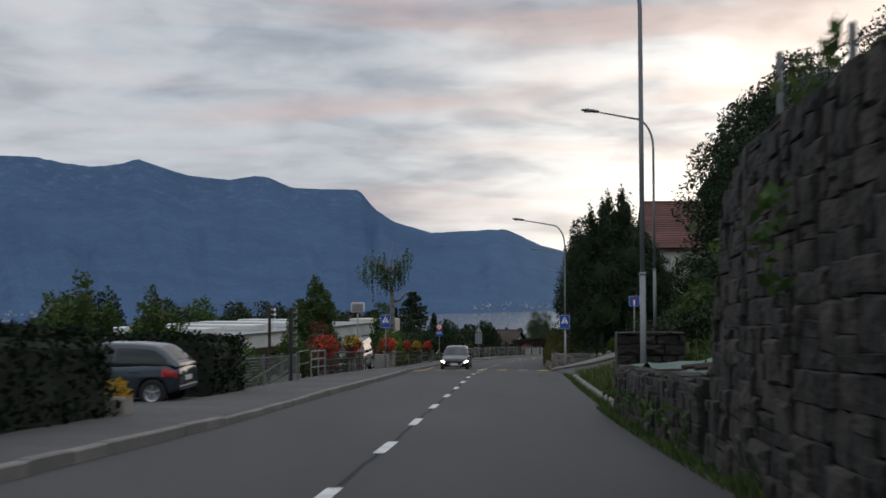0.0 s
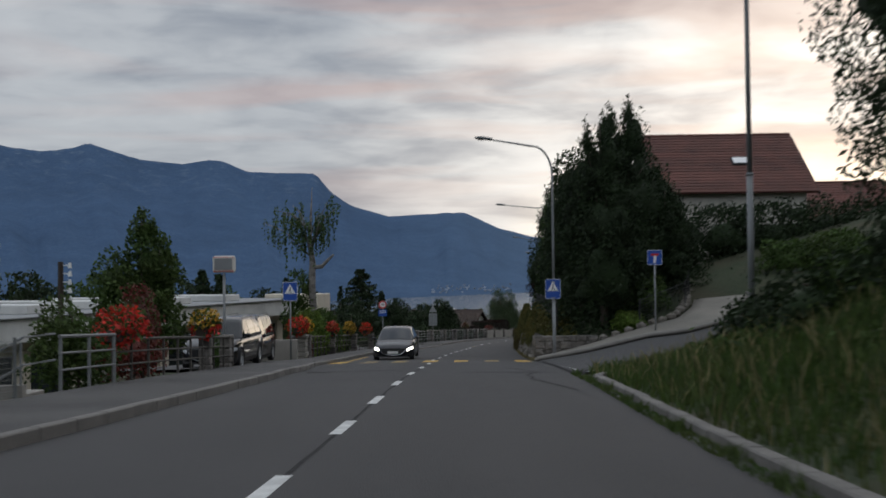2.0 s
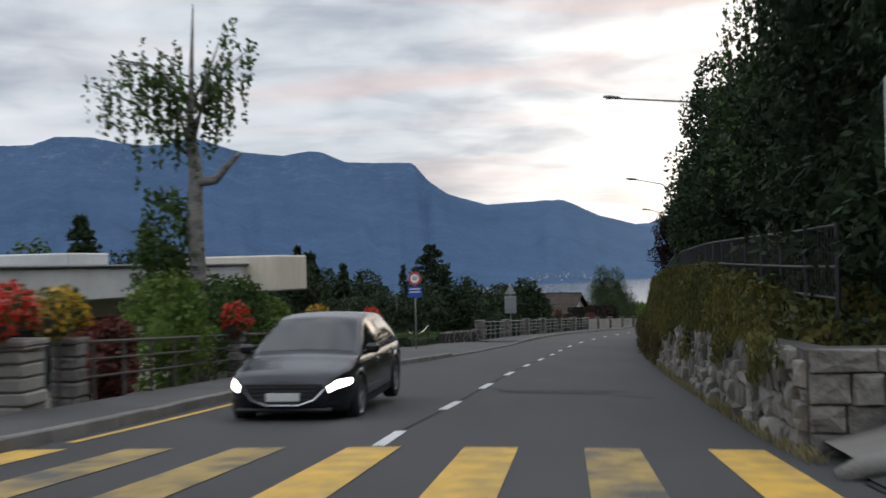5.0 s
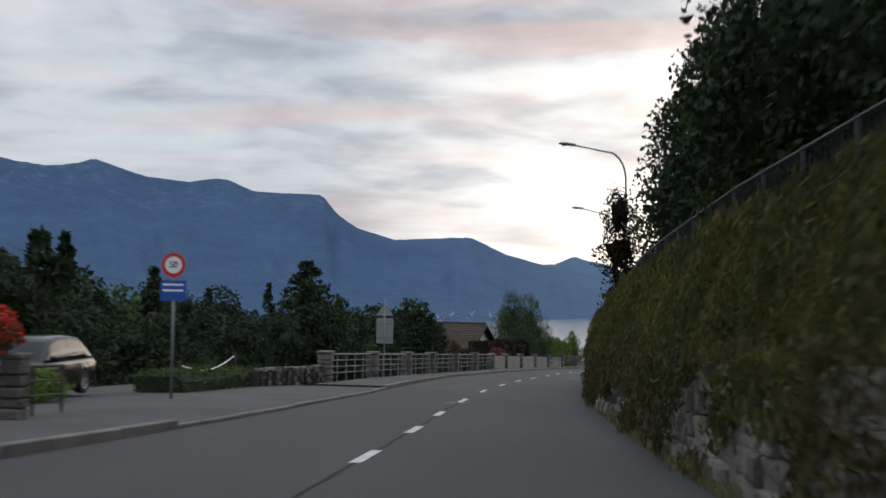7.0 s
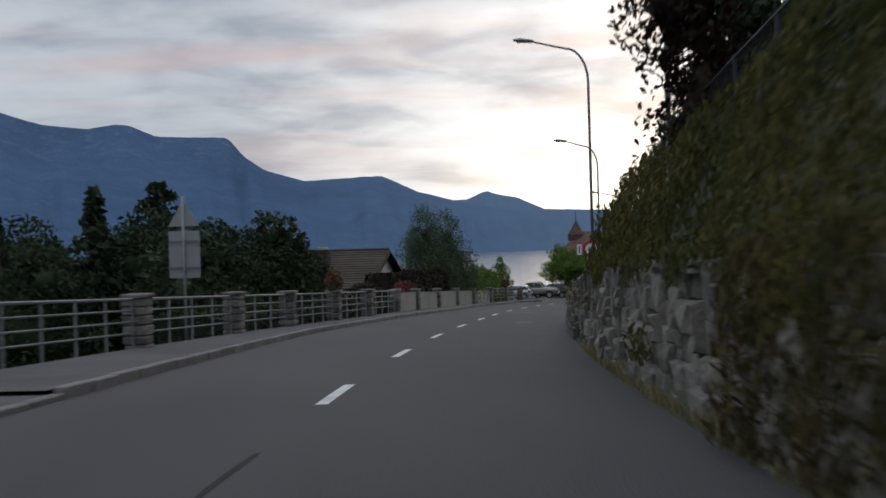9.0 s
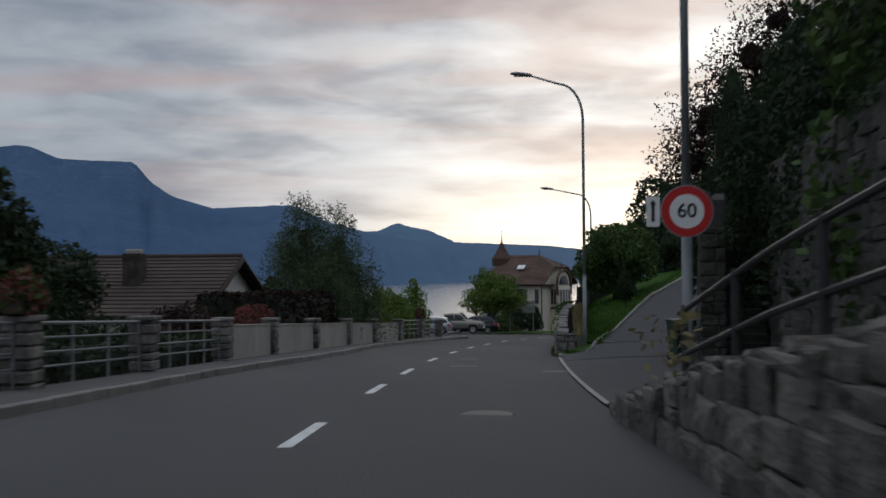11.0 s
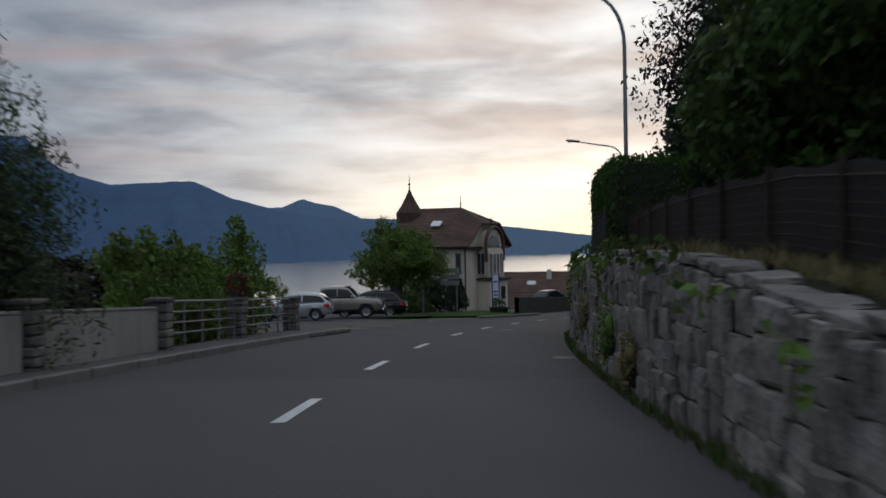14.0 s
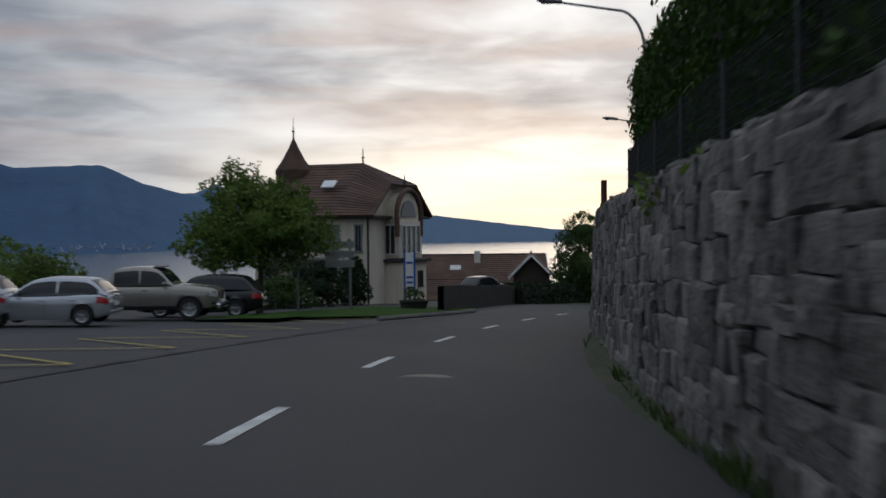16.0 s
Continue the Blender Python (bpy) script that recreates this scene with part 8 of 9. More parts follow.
gable_house("shed_house", Matrix.Translation((57.0, 252.0, -15.6)) @ pose(0, 0, 0, 0, 0, -24), 5.0, 4.4, 1.9, 1.2, TILE_BROWN, PLASTER_CREAM, "small low house with a brown roof", 0.4, 10)
car("hatchback", Matrix.Translation((57.8, 243.5, at(243, 0).z - 0.1)) @ pose(0, 0, 0, 0, 0, -60), PAINT_BLACK, "dark hatchback standing by the houses", L=4.0, W=1.7, H=1.5)

# dark post with insulators below the railing
pole = thing("telegraph_post", "dark wooden post with white insulators", "post", Matrix.Translation((-7.9, 47.6, -2.6)))
bm = bmesh.new()
tube(bm, [(0, 0, -1.2), (0, 0, 3.0)], [0.08, 0.07], 8)
part("post", bm, WOOD_DARK, pole)
for k in range(5):
    bm = bmesh.new()
    tube(bm, [(0.06, 0, 2.9 - 0.22 * k), (0.24, 0, 2.9 - 0.22 * k)], 0.015, 5)
    tube(bm, [(0.24, 0, 2.83 - 0.22 * k), (0.24, 0, 2.97 - 0.22 * k)], [0.055, 0.035], 8)
    part("insulator", bm, SIGN_WHITE, pole)

# ---- plants on the downhill side ----
hedge("hedge", [(-14, -6.7, -4.95, 0.0, 1.62), (10, -6.7, -4.95, 0.0, 1.5), (17.2, -6.7, -5.0, 0.0, 1.47)], 0, 1.5, HEDGE_DARK, "dark clipped hedge behind the pavement", 1, 150, 0.075)
hedge("hedge", [(25.3, -8.6, -5.6, 0.0, 1.5), (27, -8.4, -5.65, 0.0, 1.52), (28.3, -8.2, -5.75, 0.0, 1.48)], 0, 1.5, HEDGE_DARK, "dark clipped hedge beside the driveway", 2, 150, 0.075)
rng = np.random.default_rng(8)
for k in range(11):
    s, d = 15 + 2.6 * k + rng.uniform(-0.5, 0.5), -11.5 - 1.6 * (k % 3)
    g = ground_height(s, d)
    hgt = 3.0 + rng.uniform(-0.3, 0.5) - g
    tree("fruit_tree", station(s, d, g), [(0, 0, hgt * 0.55, 1.1, 1.1, hgt * 0.36), (rng.uniform(-0.6, 0.6), rng.uniform(-0.6, 0.6), hgt * 0.84, 0.35, 0.35, hgt * 0.22), (rng.uniform(-0.9, 0.9), rng.uniform(-0.9, 0.9), hgt * 0.72, 0.4, 0.4, 0.7)], LEAF, "small dark green fruit tree below the road", 1300, 0.10, 0.07, seed=20 + k, group="small trees below the road")
tree("roadside_tree", station(47.4, -7.7, -0.3), [(0, 0, 1.8, 1.15, 1.3, 1.3), (0.2, 0.2, 3.2, 0.7, 0.7, 1.1), (-0.5, -0.5, 2.7, 0.6, 0.6, 0.9), (0.4, 0.8, 2.6, 0.6, 0.7, 0.9), (0.05, 0.1, 4.1, 0.35, 0.35, 0.6)], LEAF, "bushy young green tree behind the railing", 4200, 0.085, 0.07, seed=41)
shrub("shrub", 44.6, -7.0, -0.2, [(0, 0, 0.9, 0.8, 1.2, 0.9), (0, 0.7, 1.6, 0.5, 0.6, 0.9)], LEAF_RED, "rusty red shrub behind the railing", 42, 900, 0.07)
shrub("shrub", 42.2, -7.4, -0.4, [(0, 0, 1.0, 0.9, 1.3, 0.9), (0, -0.7, 1.5, 0.5, 0.6, 0.8)], LEAF, "green shrub behind the railing", 43, 1100, 0.08)
shrub("shrub", 37.5, -8.6, -0.9, [(0, 0, 1.1, 1.0, 1.6, 1.3), (0, 1.4, 1.0, 0.9, 1.0, 1.2)], LEAF, "green shrub below the stairs", 44, 1200, 0.09)
shrub("shrub", 51.0, -6.6, 0.0, [(0, 0, 0.5, 0.4, 0.7, 0.6)], LEAF, "low green shrub at the parking bay", 45, 500, 0.06)

# weeping birch with its bare elbow
birch = thing("birch_tree", "weeping birch with white trunk and bare stub", "tree", station(76.0, -7.75, -0.3))
bm = bmesh.new()
tube(bm, [(0, 0, -0.4), (0.05, 0, 2.0), (-0.05, 0.05, 4.0), (0.0, 0, 5.3), (-0.12, 0, 6.4), (-0.1, 0.05, 7.4), (0.0, 0, 9.4)], [0.24, 0.21, 0.19, 0.17, 0.11, 0.07, 0.015], 10)
part("trunk", bm, BIRCH, birch, smooth=True)
bm = bmesh.new()
tube(bm, [(0, 0, 5.05), (0.5, 0.0, 5.1), (0.85, -0.05, 5.45), (1.15, 0.0, 5.75)], [0.13, 0.11, 0.08, 0.05], 8)
part("stub", bm, BIRCH, birch, smooth=True)
rng = np.random.default_rng(9)
strands = []
for end in ((-2.1, 0.3, 8.2), (-2.6, -0.2, 7.5), (-1.2, 0.5, 8.5), (0.9, -0.4, 8.6), (1.25, 0.4, 8.3), (-0.6, -0.6, 7.9), (-1.6, -0.7, 7.9), (0.5, 0.6, 8.0)):
    root = Vector((-0.1, 0, rng.uniform(5.6, 7.2)))
    end = Vector(end)
    bm = bmesh.new()
    tube(bm, [root, root.lerp(end, 0.55) + Vector((0, 0, 0.35)), end], [0.06, 0.035, 0.012], 6)
    part("limb", bm, BIRCH, birch, smooth=True)
    for _ in range(17):
        u = rng.uniform(0.3, 1.05)
        p0 = root.lerp(end, u) + Vector((rng.normal(0, 0.22), rng.normal(0, 0.22), 0.18))
        drop = rng.uniform(0.5, 1.7)
        n = int(16 * drop)
        q = np.linspace(0, 1, n)[:, None]
        strands.append(np.array(p0)[None] + q * np.array((rng.normal(0, 0.08), rng.normal(0, 0.08), -drop))[None] + rng.normal(0, 0.035, (n, 3)))
low = [(-0.75, 0.1, 3.7, 0.8, 0.6, 1.35), (-0.9, 0, 2.6, 0.75, 0.6, 1.1), (0.1, 0.1, 2.0, 0.9, 0.8, 0.9)]
pts = np.vstack(strands + [blob_points(low, 3200, rng, 0.4, 0.3)])
part("crown", leaf_mesh("crown", pts, 0.085, LEAF, rng, 0.55, 0.9), LEAF, birch)
for k, (s, d, w, hgt, mat) in enumerate(((73.8, -7.6, 1.3, 2.6, LEAF_LIGHT), (78.5, -7.7, 1.3, 2.7, LEAF), (81.5, -7.9, 1.2, 2.2, LEAF_LIGHT), (70.5, -7.5, 0.8, 1.6, LEAF_RED), (87.5, -8.0, 1.0, 1.7, LEAF))):
    shrub("shrub", s, d, -0.2, [(0, 0, hgt * 0.5, w * 0.8, w, hgt * 0.5), (0.1, 0.3, hgt * 0.75, w * 0.5, w * 0.6, hgt * 0.3)], mat, "leafy shrub behind the flower boxes", 90 + k, 1300, 0.09, group="shrubs behind the flower boxes")
hedge("hedge", [(103.5, -9.6, -8.0, 0.0, 0.55), (109.5, -9.6, -7.9, 0.0, 0.62)], 0, 0.6, LEAF, "low clipped hedge beside the yard", 3, 150, 0.06)
shrub("shrub", 97.5, -9.6, 0, [(0, 0, 0.35, 0.9, 1.4, 0.4)], LEAF_LIGHT, "low grassy shrub by the sign", 97, 600, 0.09)

# the dark wood below the road
rng = np.random.default_rng(77)
for k in range(34):
    s = 88 + 3.3 * k + rng.uniform(-1.5, 1.5)
    d = -18 - 11 * (k % 3) + rng.uniform(-3, 3) - (4 if s > 150 else 0)
    if 152 < s < 182 and d > -24:
        d -= 12
    g = ground_height(s, d)
    tall = -g + 5.2 + rng.uniform(-0.9, 1.0) + 0.10 * (-18 - d) * 0.6
    if s > 175:
        tall -= 2.2
    m = station(s, d, g)
    if k % 3 == 0:
        conifer("spruce_tree", m, tall + 0.8, 2.4, LEAF_DARK, "dark spruce in the wood below the road", 200 + k, 2600, 0.26, group="trees of the wood below the road")
    else:
        w = rng.uniform(2.6, 3.6)
        tree("wood_tree", m, [(0, 0, tall * 0.55, w, w, tall * 0.36), (rng.uniform(-1, 1), rng.uniform(-1, 1), tall * 0.78, w * 0.6, w * 0.6, tall * 0.22), (rng.uniform(-1.5, 1.5), rng.uniform(-1.5, 1.5), tall * 0.35, w * 0.8, w * 0.8, tall * 0.25)], LEAF_DARK if k % 4 else LEAF, "dark leafy tree in the wood below the road", 2600, 0.22, 0.2, seed=300 + k, group="trees of the wood below the road")
for k in range(15):
    s, d = 98 + 3.6 * k + rng.uniform(-1, 1), -15.5 - 2.5 * (k % 2) + rng.uniform(-1, 1)
    g = ground_height(s, d)
    tall, w = -g + 3.4 + rng.uniform(-0.6, 0.9), rng.uniform(2.2, 2.9)
    tree("wood_tree", station(s, d, g), [(0, 0, tall * 0.45, w, w, tall * 0.42), (rng.uniform(-0.8, 0.8), rng.uniform(-1, 1), tall * 0.76, w * 0.6, w * 0.6, tall * 0.22), (rng.uniform(-1, 1), rng.uniform(-1, 1), tall * 0.9, w * 0.25, w * 0.25, tall * 0.12)], LEAF_DARK, "dark leafy tree in the wood below the road", 2600, 0.16, 0.16, seed=850 + k, slim=0.4, rough=0.5, group="trees of the wood below the road")
conifer("pine_tree", Matrix.Translation((-5.4, 187, -14)), 15.0, 4.2, LEAF_DARK, "tall spreading pine beyond the wood", 55, 3600, 0.34, bare=0.35, droop=0.1, power=0.5)
for k, (s, d, top_h) in enumerate(((133, -9.5, 3.4), (138, -11, 4.2), (143, -10, 4.9), (147.5, -11.5, 4.2), (141, -15, 5.0), (151, -14.5, 3.0))):
    g = ground_height(s, d)
    tall = top_h - g
    tree("wood_tree", station(s, d, g), [(0, 0, tall * 0.5, 2.0, 2.2, tall * 0.4), (0.3, 0.5, tall * 0.8, 1.2, 1.3, tall * 0.2), (0.6, -1.0, tall * 0.3, 1.6, 1.6, tall * 0.25)], LEAF_DARK, "dark leafy tree behind the railing", 2600, 0.15, 0.15, seed=400 + k, group="trees behind the railing")
hedge("hedge", [(127.5, -8.6, -6.75, -1.2, 0.70), (140, -8.4, -6.5, -1.2, 0.80), (152.5, -8.0, -6.1, -1.2, 0.72)], 0, 1, LEAF_DARK, "dark unclipped hedge behind the railing", 9, 90, 0.085, lumpy=0.3)
for k, (s, d, top_h) in enumerate(((143.6, -9.4, 3.7), (147.6, -9.8, 3.1))):
    g = ground_height(s, d)
    tall = top_h - g
    tree("wood_tree", station(s, d, g), [(0, 0, tall * 0.5, 1.7, 2.0, tall * 0.4), (0.3, 0.5, tall * 0.82, 0.9, 1.0, tall * 0.2), (0.2, -1.0, tall * 0.7, 0.9, 1.0, tall * 0.2)], LEAF_DARK, "dark leafy tree behind the railing", 3000, 0.12, 0.15, seed=430 + k, slim=0.4, rough=0.5, group="trees behind the railing")
# bushes and the pair of grey-green trees behind the panels
tree("willow_tree", station(168.5, -8.2, -1.6), [(0, 0, 4.2, 2.0, 1.9, 2.4), (-0.2, 0.2, 6.6, 1.1, 1.1, 1.9), (0.8, -0.8, 3.4, 1.6, 1.5, 2.0), (-0.9, 0.9, 5.2, 1.2, 1.1, 1.6)], LEAF_WILLOW, "tall feathery grey-green tree behind the wall", 13000, 0.10, 0.16, seed=61, slim=0.28, rough=0.6, shell=0.2, fill=0.28)
tree("willow_tree", station(171.2, -7.8, -1.6), [(0, 0, 4.0, 2.0, 2.1, 2.4), (0.2, 0.5, 6.5, 1.2, 1.3, 1.9), (0.9, 0.9, 4.4, 1.4, 1.6, 1.9), (0.2, -0.9, 5.6, 1.1, 1.0, 1.5), (1.0, 0.2, 3.0, 1.4, 1.4, 1.8)], LEAF_WILLOW, "tall feathery grey-green tree behind the wall", 13000, 0.10, 0.16, seed=62, slim=0.28, rough=0.6, shell=0.2, fill=0.28)
hedge("hedge", [(158.5, -9.6, -6.5, -0.5, 2.1), (166, -9.6, -6.6, -0.5, 2.3), (176, -9.6, -6.8, -0.5, 1.9)], 0, 1.7, LEAF_COPPER, "dark copper-leaved hedge behind the panels", 4, 110, 0.09, lumpy=0.3)
shrub("shrub", 154.8, -6.35, 0.2, [(0, 0, 0.75, 0.75, 0.9, 0.75)], LEAF_RED, "round red-leaved shrub above the panel", 63, 1500, 0.06)
shrub("shrub", 150.6, -7.6, 0.0, [(0, 0, 0.7, 1.0, 1.6, 0.8), (0, 1.4, 0.9, 0.9, 1.4, 0.75)], LEAF_COPPER, "dark copper shrub behind the railing", 64, 1500, 0.07)
rng = np.random.default_rng(65)
for k in range(5):
    s, d = 179.0 + 2.1 * k, -7.6 - 0.5 * (k % 2)
    hgt = 3.1 + rng.uniform(-0.2, 0.8)
    shrub("bamboo", s, d, -0.4, [(0, 0, hgt * 0.5, 1.0, 1.4, hgt * 0.5), (rng.uniform(-0.3, 0.3), rng.uniform(-0.4, 0.4), hgt * 0.85, 0.35, 0.45, hgt * 0.28)], LEAF_LIGHT if k < 5 else LEAF, "upright light green bushes behind the railing", 500 + k, 1500, 0.10, group="light green bushes behind the railing")
tree("car_park_bush", Matrix.Translation((26.2, 222.0, -12.1)), [(0, 0, 1.9, 2.6, 2.2, 1.7), (-2.7, 0.5, 2.0, 2.4, 2.0, 1.8), (2.1, 0.6, 1.6, 1.7, 1.6, 1.4)], LEAF_LIGHT, "broad light green bush beside the car park", 5200, 0.11, 0.06, seed=66, category="shrub")
tree("car_park_tree", Matrix.Translation((36.5, 217.7, -12.0)), [(0, 0, 3.9, 2.5, 2.5, 1.7), (-1.5, -0.6, 3.2, 1.5, 1.5, 1.2), (1.6, 0.6, 3.6, 1.6, 1.6, 1.4), (-0.6, 0.3, 5.2, 1.1, 1.1, 1.1), (1.3, 0.2, 4.9, 1.0, 1.0, 0.9)], LEAF_LIGHT, "round leafy tree behind the parked cars", 7500, 0.12, 0.14, seed=67, rough=0.6, shell=0.4, fill=0.42)
for k, (x, y, z, w, hgt, mat) in enumerate(((42.2, 229.5, -12.7, 1.3, 2.6, LEAF_DARK), (44.6, 231.6, -12.9, 0.9, 2.9, LEAF_DARK), (39.4, 226.5, -12.6, 1.6, 1.9, LEAF), (36.5, 224.5, -12.5, 2.0, 1.8, LEAF_DARK))):
    tree("garden_shrub", Matrix.Translation((x, y, z)), [(0, 0, hgt * 0.5, w, w, hgt * 0.5), (0.2, 0.1, hgt * 0.8, w * 0.5, w * 0.5, hgt * 0.25)], mat, "dark evergreen shrub in the villa garden", 1300, 0.12, 0.05, seed=520 + k, category="shrub", group="shrubs in the villa garden")
tree("willow_tree", Matrix.Translation((65.2, 242.7, -14.5)), [(0, 0, 3.4, 2.2, 2.2, 2.4), (0.3, 0.2, 5.8, 1.5, 1.5, 1.6), (-0.9, -0.6, 2.4, 1.4, 1.4, 2.0)], LEAF, "weeping willow at the bend of the road", 5500, 0.15, 0.2, seed=68, slim=0.3, hang=1.2)
hedge("hedge", [(243, -9.5, -8.2, -0.3, 1.2), (262, -9.0, -7.7, -0.3, 1.2)], 0, 1.2, LEAF_DARK, "dark hedge before the low houses", 5, 70, 0.12)

# ---- plants on the uphill side ----
def bank(u, v):
    s = 22.4 + 23.6 * u
    e = right_edge(s)
    d = e + 0.35 + 4.2 * v ** 0.8
    if s > 43.8 and d > e + 5 - (s - 43.8) * 1.8:
        return None, 0
    return at(s, d, ground_height(s, d) - 0.02), 0.7 + 0.8 * noise.noise((s * 0.4, d * 0.5, 2)) ** 2 + 0.4 * v


grass("grass_bank", bank, 32000, GRASS, "tall green grass on the roadside bank", 1, 0.36)
grass("grass_dry", bank, 1800, STRAW, "dry straw-coloured grass stalks on the bank", 2, 0.55)
grass("grass_kerb", lambda u, v: (at(22.6 + 22 * u, right_edge(22.6 + 22 * u) + 0.05 - 0.2 * v, 0.0), 0.2 + 0.9 * max(0, noise.noise((u * 26, 3, 5)))), 2600, GRASS, "weeds growing out of the kerb joints", 10, 0.26)
grass("grass_wall_foot", lambda u, v: (at(61 + 58 * u, right_edge(61 + 58 * u) - 0.05 - 0.22 * v, 0.0), 0.4 + 0.6 * max(0, noise.noise((u * 40, 1, 1)))), 5000, STRAW, "dry grass and weeds at the wall's foot", 3, 0.30)
grass("grass_wall_foot_lake", lambda u, v: (at(155 + 45 * u, right_edge(155 + 45 * u) - 0.03 - 0.2 * v, 0.0), 0.25 + 0.9 * max(0, noise.noise((u * 34, 6, 1)))), 3500, GRASS, "weeds at the wall's foot", 4, 0.32)
grass("grass_wall_foot_near", lambda u, v: (at(2 + 20 * u, right_edge(2 + 20 * u) - 0.05 - 0.25 * v, 0.0), 0.3 + 0.8 * max(0, noise.noise((u * 20, 6, 3)))), 2500, GRASS, "weeds at the dark wall's foot", 5, 0.30)
rng = np.random.default_rng(99)
for k in range(54):
    s = (13.0 if k % 2 else 22.5) + rng.uniform(0, 18)
    d = 6.0 + rng.uniform(0, 4.6)
    g = ground_height(s, d)
    w = rng.uniform(0.6, 1.2)
    shrub("bank_shrub", s, d, g, [(0, 0, 0.35 * w, w, w * 1.1, 0.55 * w), (rng.uniform(-0.4, 0.4), rng.uniform(-0.4, 0.4), 0.7 * w, w * 0.6, w * 0.6, 0.4 * w)], (LEAF, LEAF, LEAF_DARK, LEAF_DARK)[k % 4], "overgrown leafy plants on the bank", 600 + k, 620, 0.075, group="plants on the bank")
for k, (s, d, tall, w) in enumerate(((18.0, 9.4, 2.0, 1.3), (21.0, 10.2, 2.4, 1.6), (26.5, 10.8, 4.6, 2.0), (32.5, 11.0, 7.6, 2.6), (38.5, 14.5, 6.5, 2.4), (33, 15, 9.5, 3.0), (30.0, 9.8, 6.6, 2.3), (27.0, 10.2, 4.8, 1.9), (34.5, 9.9, 6.4, 2.2), (23.0, 12.0, 3.3, 1.9), (37.6, 10.0, 8.4, 2.3), (36.4, 11.4, 9.4, 2.6))):
    tall, d = tall * 0.94, d + 0.2
    g = ground_height(s, d)
    tree("bank_tree", station(s, d, g - 0.2), [(0, 0, tall * 0.5, w, w, tall * 0.36), (-0.5 * w, 0.3, tall * 0.62, w * 0.7, w * 0.7, tall * 0.26), (0, 0.4, tall * 0.85, w * 0.6, w * 0.6, tall * 0.18), (-0.3 * w, -0.5, tall * 0.3, w * 0.8, w * 0.9, tall * 0.2)], LEAF_DARK if k != 1 else LEAF, "dark leafy tree on the bank above the road", 6500, 0.10, 0.16, seed=640 + k, slim=0.4, group="trees on the bank")
# feathery boughs over the dark wall
for k, (s, d, h) in enumerate(((14.0, 5.6, 2.2), (15.6, 5.7, 2.0), (17.5, 6.0, 1.8))):
    shrub("wall_shrub", s, d, h - 0.8, [(0, 0, 0.9, 0.9, 1.1, 0.6), (-0.45, 0.4, 1.25, 0.7, 0.8, 0.4)], LEAF_DARK if k % 2 else LEAF, "feathery shrub hanging over the dark wall", 660 + k, 1500, 0.065, group="shrubs over the dark wall")
creeper("creeper_dark_wall", 4, 11.4, lambda s: right_edge(s) - 0.12, lambda s: 1.0, lambda s: 3.3, LEAF, "clumps of green plants in the dark wall", 1, 50, 0.07, 0.08, 0.32)
creeper("creeper_low_wall", 11.6, 20.4, lambda s: right_edge(s) - 0.08, lambda s: 0.0, lambda s: 0.55, LEAF, "weeds growing on the low dark wall", 2, 50, 0.06, 0.0, 0.1)
# the dark pines at the corner, and the row above the ivy wall
for k, (s, d, tall, w) in enumerate(((64.2, 6.6, 9.9, 1.7), (67.5, 6.0, 8.8, 1.5), (66.0, 7.9, 11.0, 2.0), (70.5, 7.4, 9.6, 1.9), (71.5, 10.0, 9.0, 1.9), (67.5, 9.9, 7.6, 1.3))):
    g = ground_height(s, d)
    low_h = tall - g
    tree("pine_tree", station(s, d, g - 0.2), [(0, 0, low_h * 0.28, w, w, low_h * 0.28), (0.1, -0.1, low_h * 0.52, w * 0.95, w * 0.95, low_h * 0.27), (-0.3, 0.2, low_h * 0.74, w * 0.62, w * 0.62, low_h * 0.2), (0.25, -0.2, low_h * 0.86, w * 0.34, w * 0.34, low_h * 0.15), (-0.6 * w, 0.3, low_h * 0.6, w * 0.5, w * 0.5, low_h * 0.2), (0.4 * w, 0.5 * w, low_h * 0.68, w * 0.45, w * 0.45, low_h * 0.18), (-0.35 * w, -0.2 * w, low_h * 0.93, w * 0.16, w * 0.16, low_h * 0.10), (0.1 * w, 0.15 * w, low_h * 0.99, w * 0.14, w * 0.14, low_h * 0.09)], LEAF_DARK, "dense dark pine at the corner of the side road", 7600, 0.12, 0.15, seed=700 + k, slim=0.35, rough=0.7, shell=0.45, group="pines at the corner", fill=0.62)
shrub("shrub", 65.2, 8.7, 1.5, [(0, 0, 1.0, 0.9, 1.1, 1.1), (0.2, 0.2, 1.6, 0.6, 0.6, 0.6)], LEAF, "green shrub beside the climbing path", 710, 1500, 0.09)
shrub("shrub", 63.4, 7.6, 1.0, [(0, 0, 0.5, 0.7, 0.8, 0.5)], LEAF_LIGHT, "round light green shrub behind the rubble wall", 711, 900, 0.07)
shrub("shrub", 74.0, 16.5, 4.2, [(-2.5, 0, 1.6, 2.4, 2.0, 2.0), (0, 0, 1.6, 2.8, 2.0, 2.1), (2.5, 0, 1.6, 2.4, 2.0, 2.0), (5, 0, 1.6, 2.4, 2.0, 2.0)], LEAF_DARK, "dark hedge below the red-roofed house", 712, 8000, 0.125)
shrub("shrub", 67.5, 15.5, 3.2, [(0, 0, 0.9, 1.6, 1.6, 1.2), (2.0, -0.8, 1.2, 1.8, 1.6, 1.3)], LEAF, "green hedge beside the side road", 713, 3500, 0.12)
rng = np.random.default_rng(12)
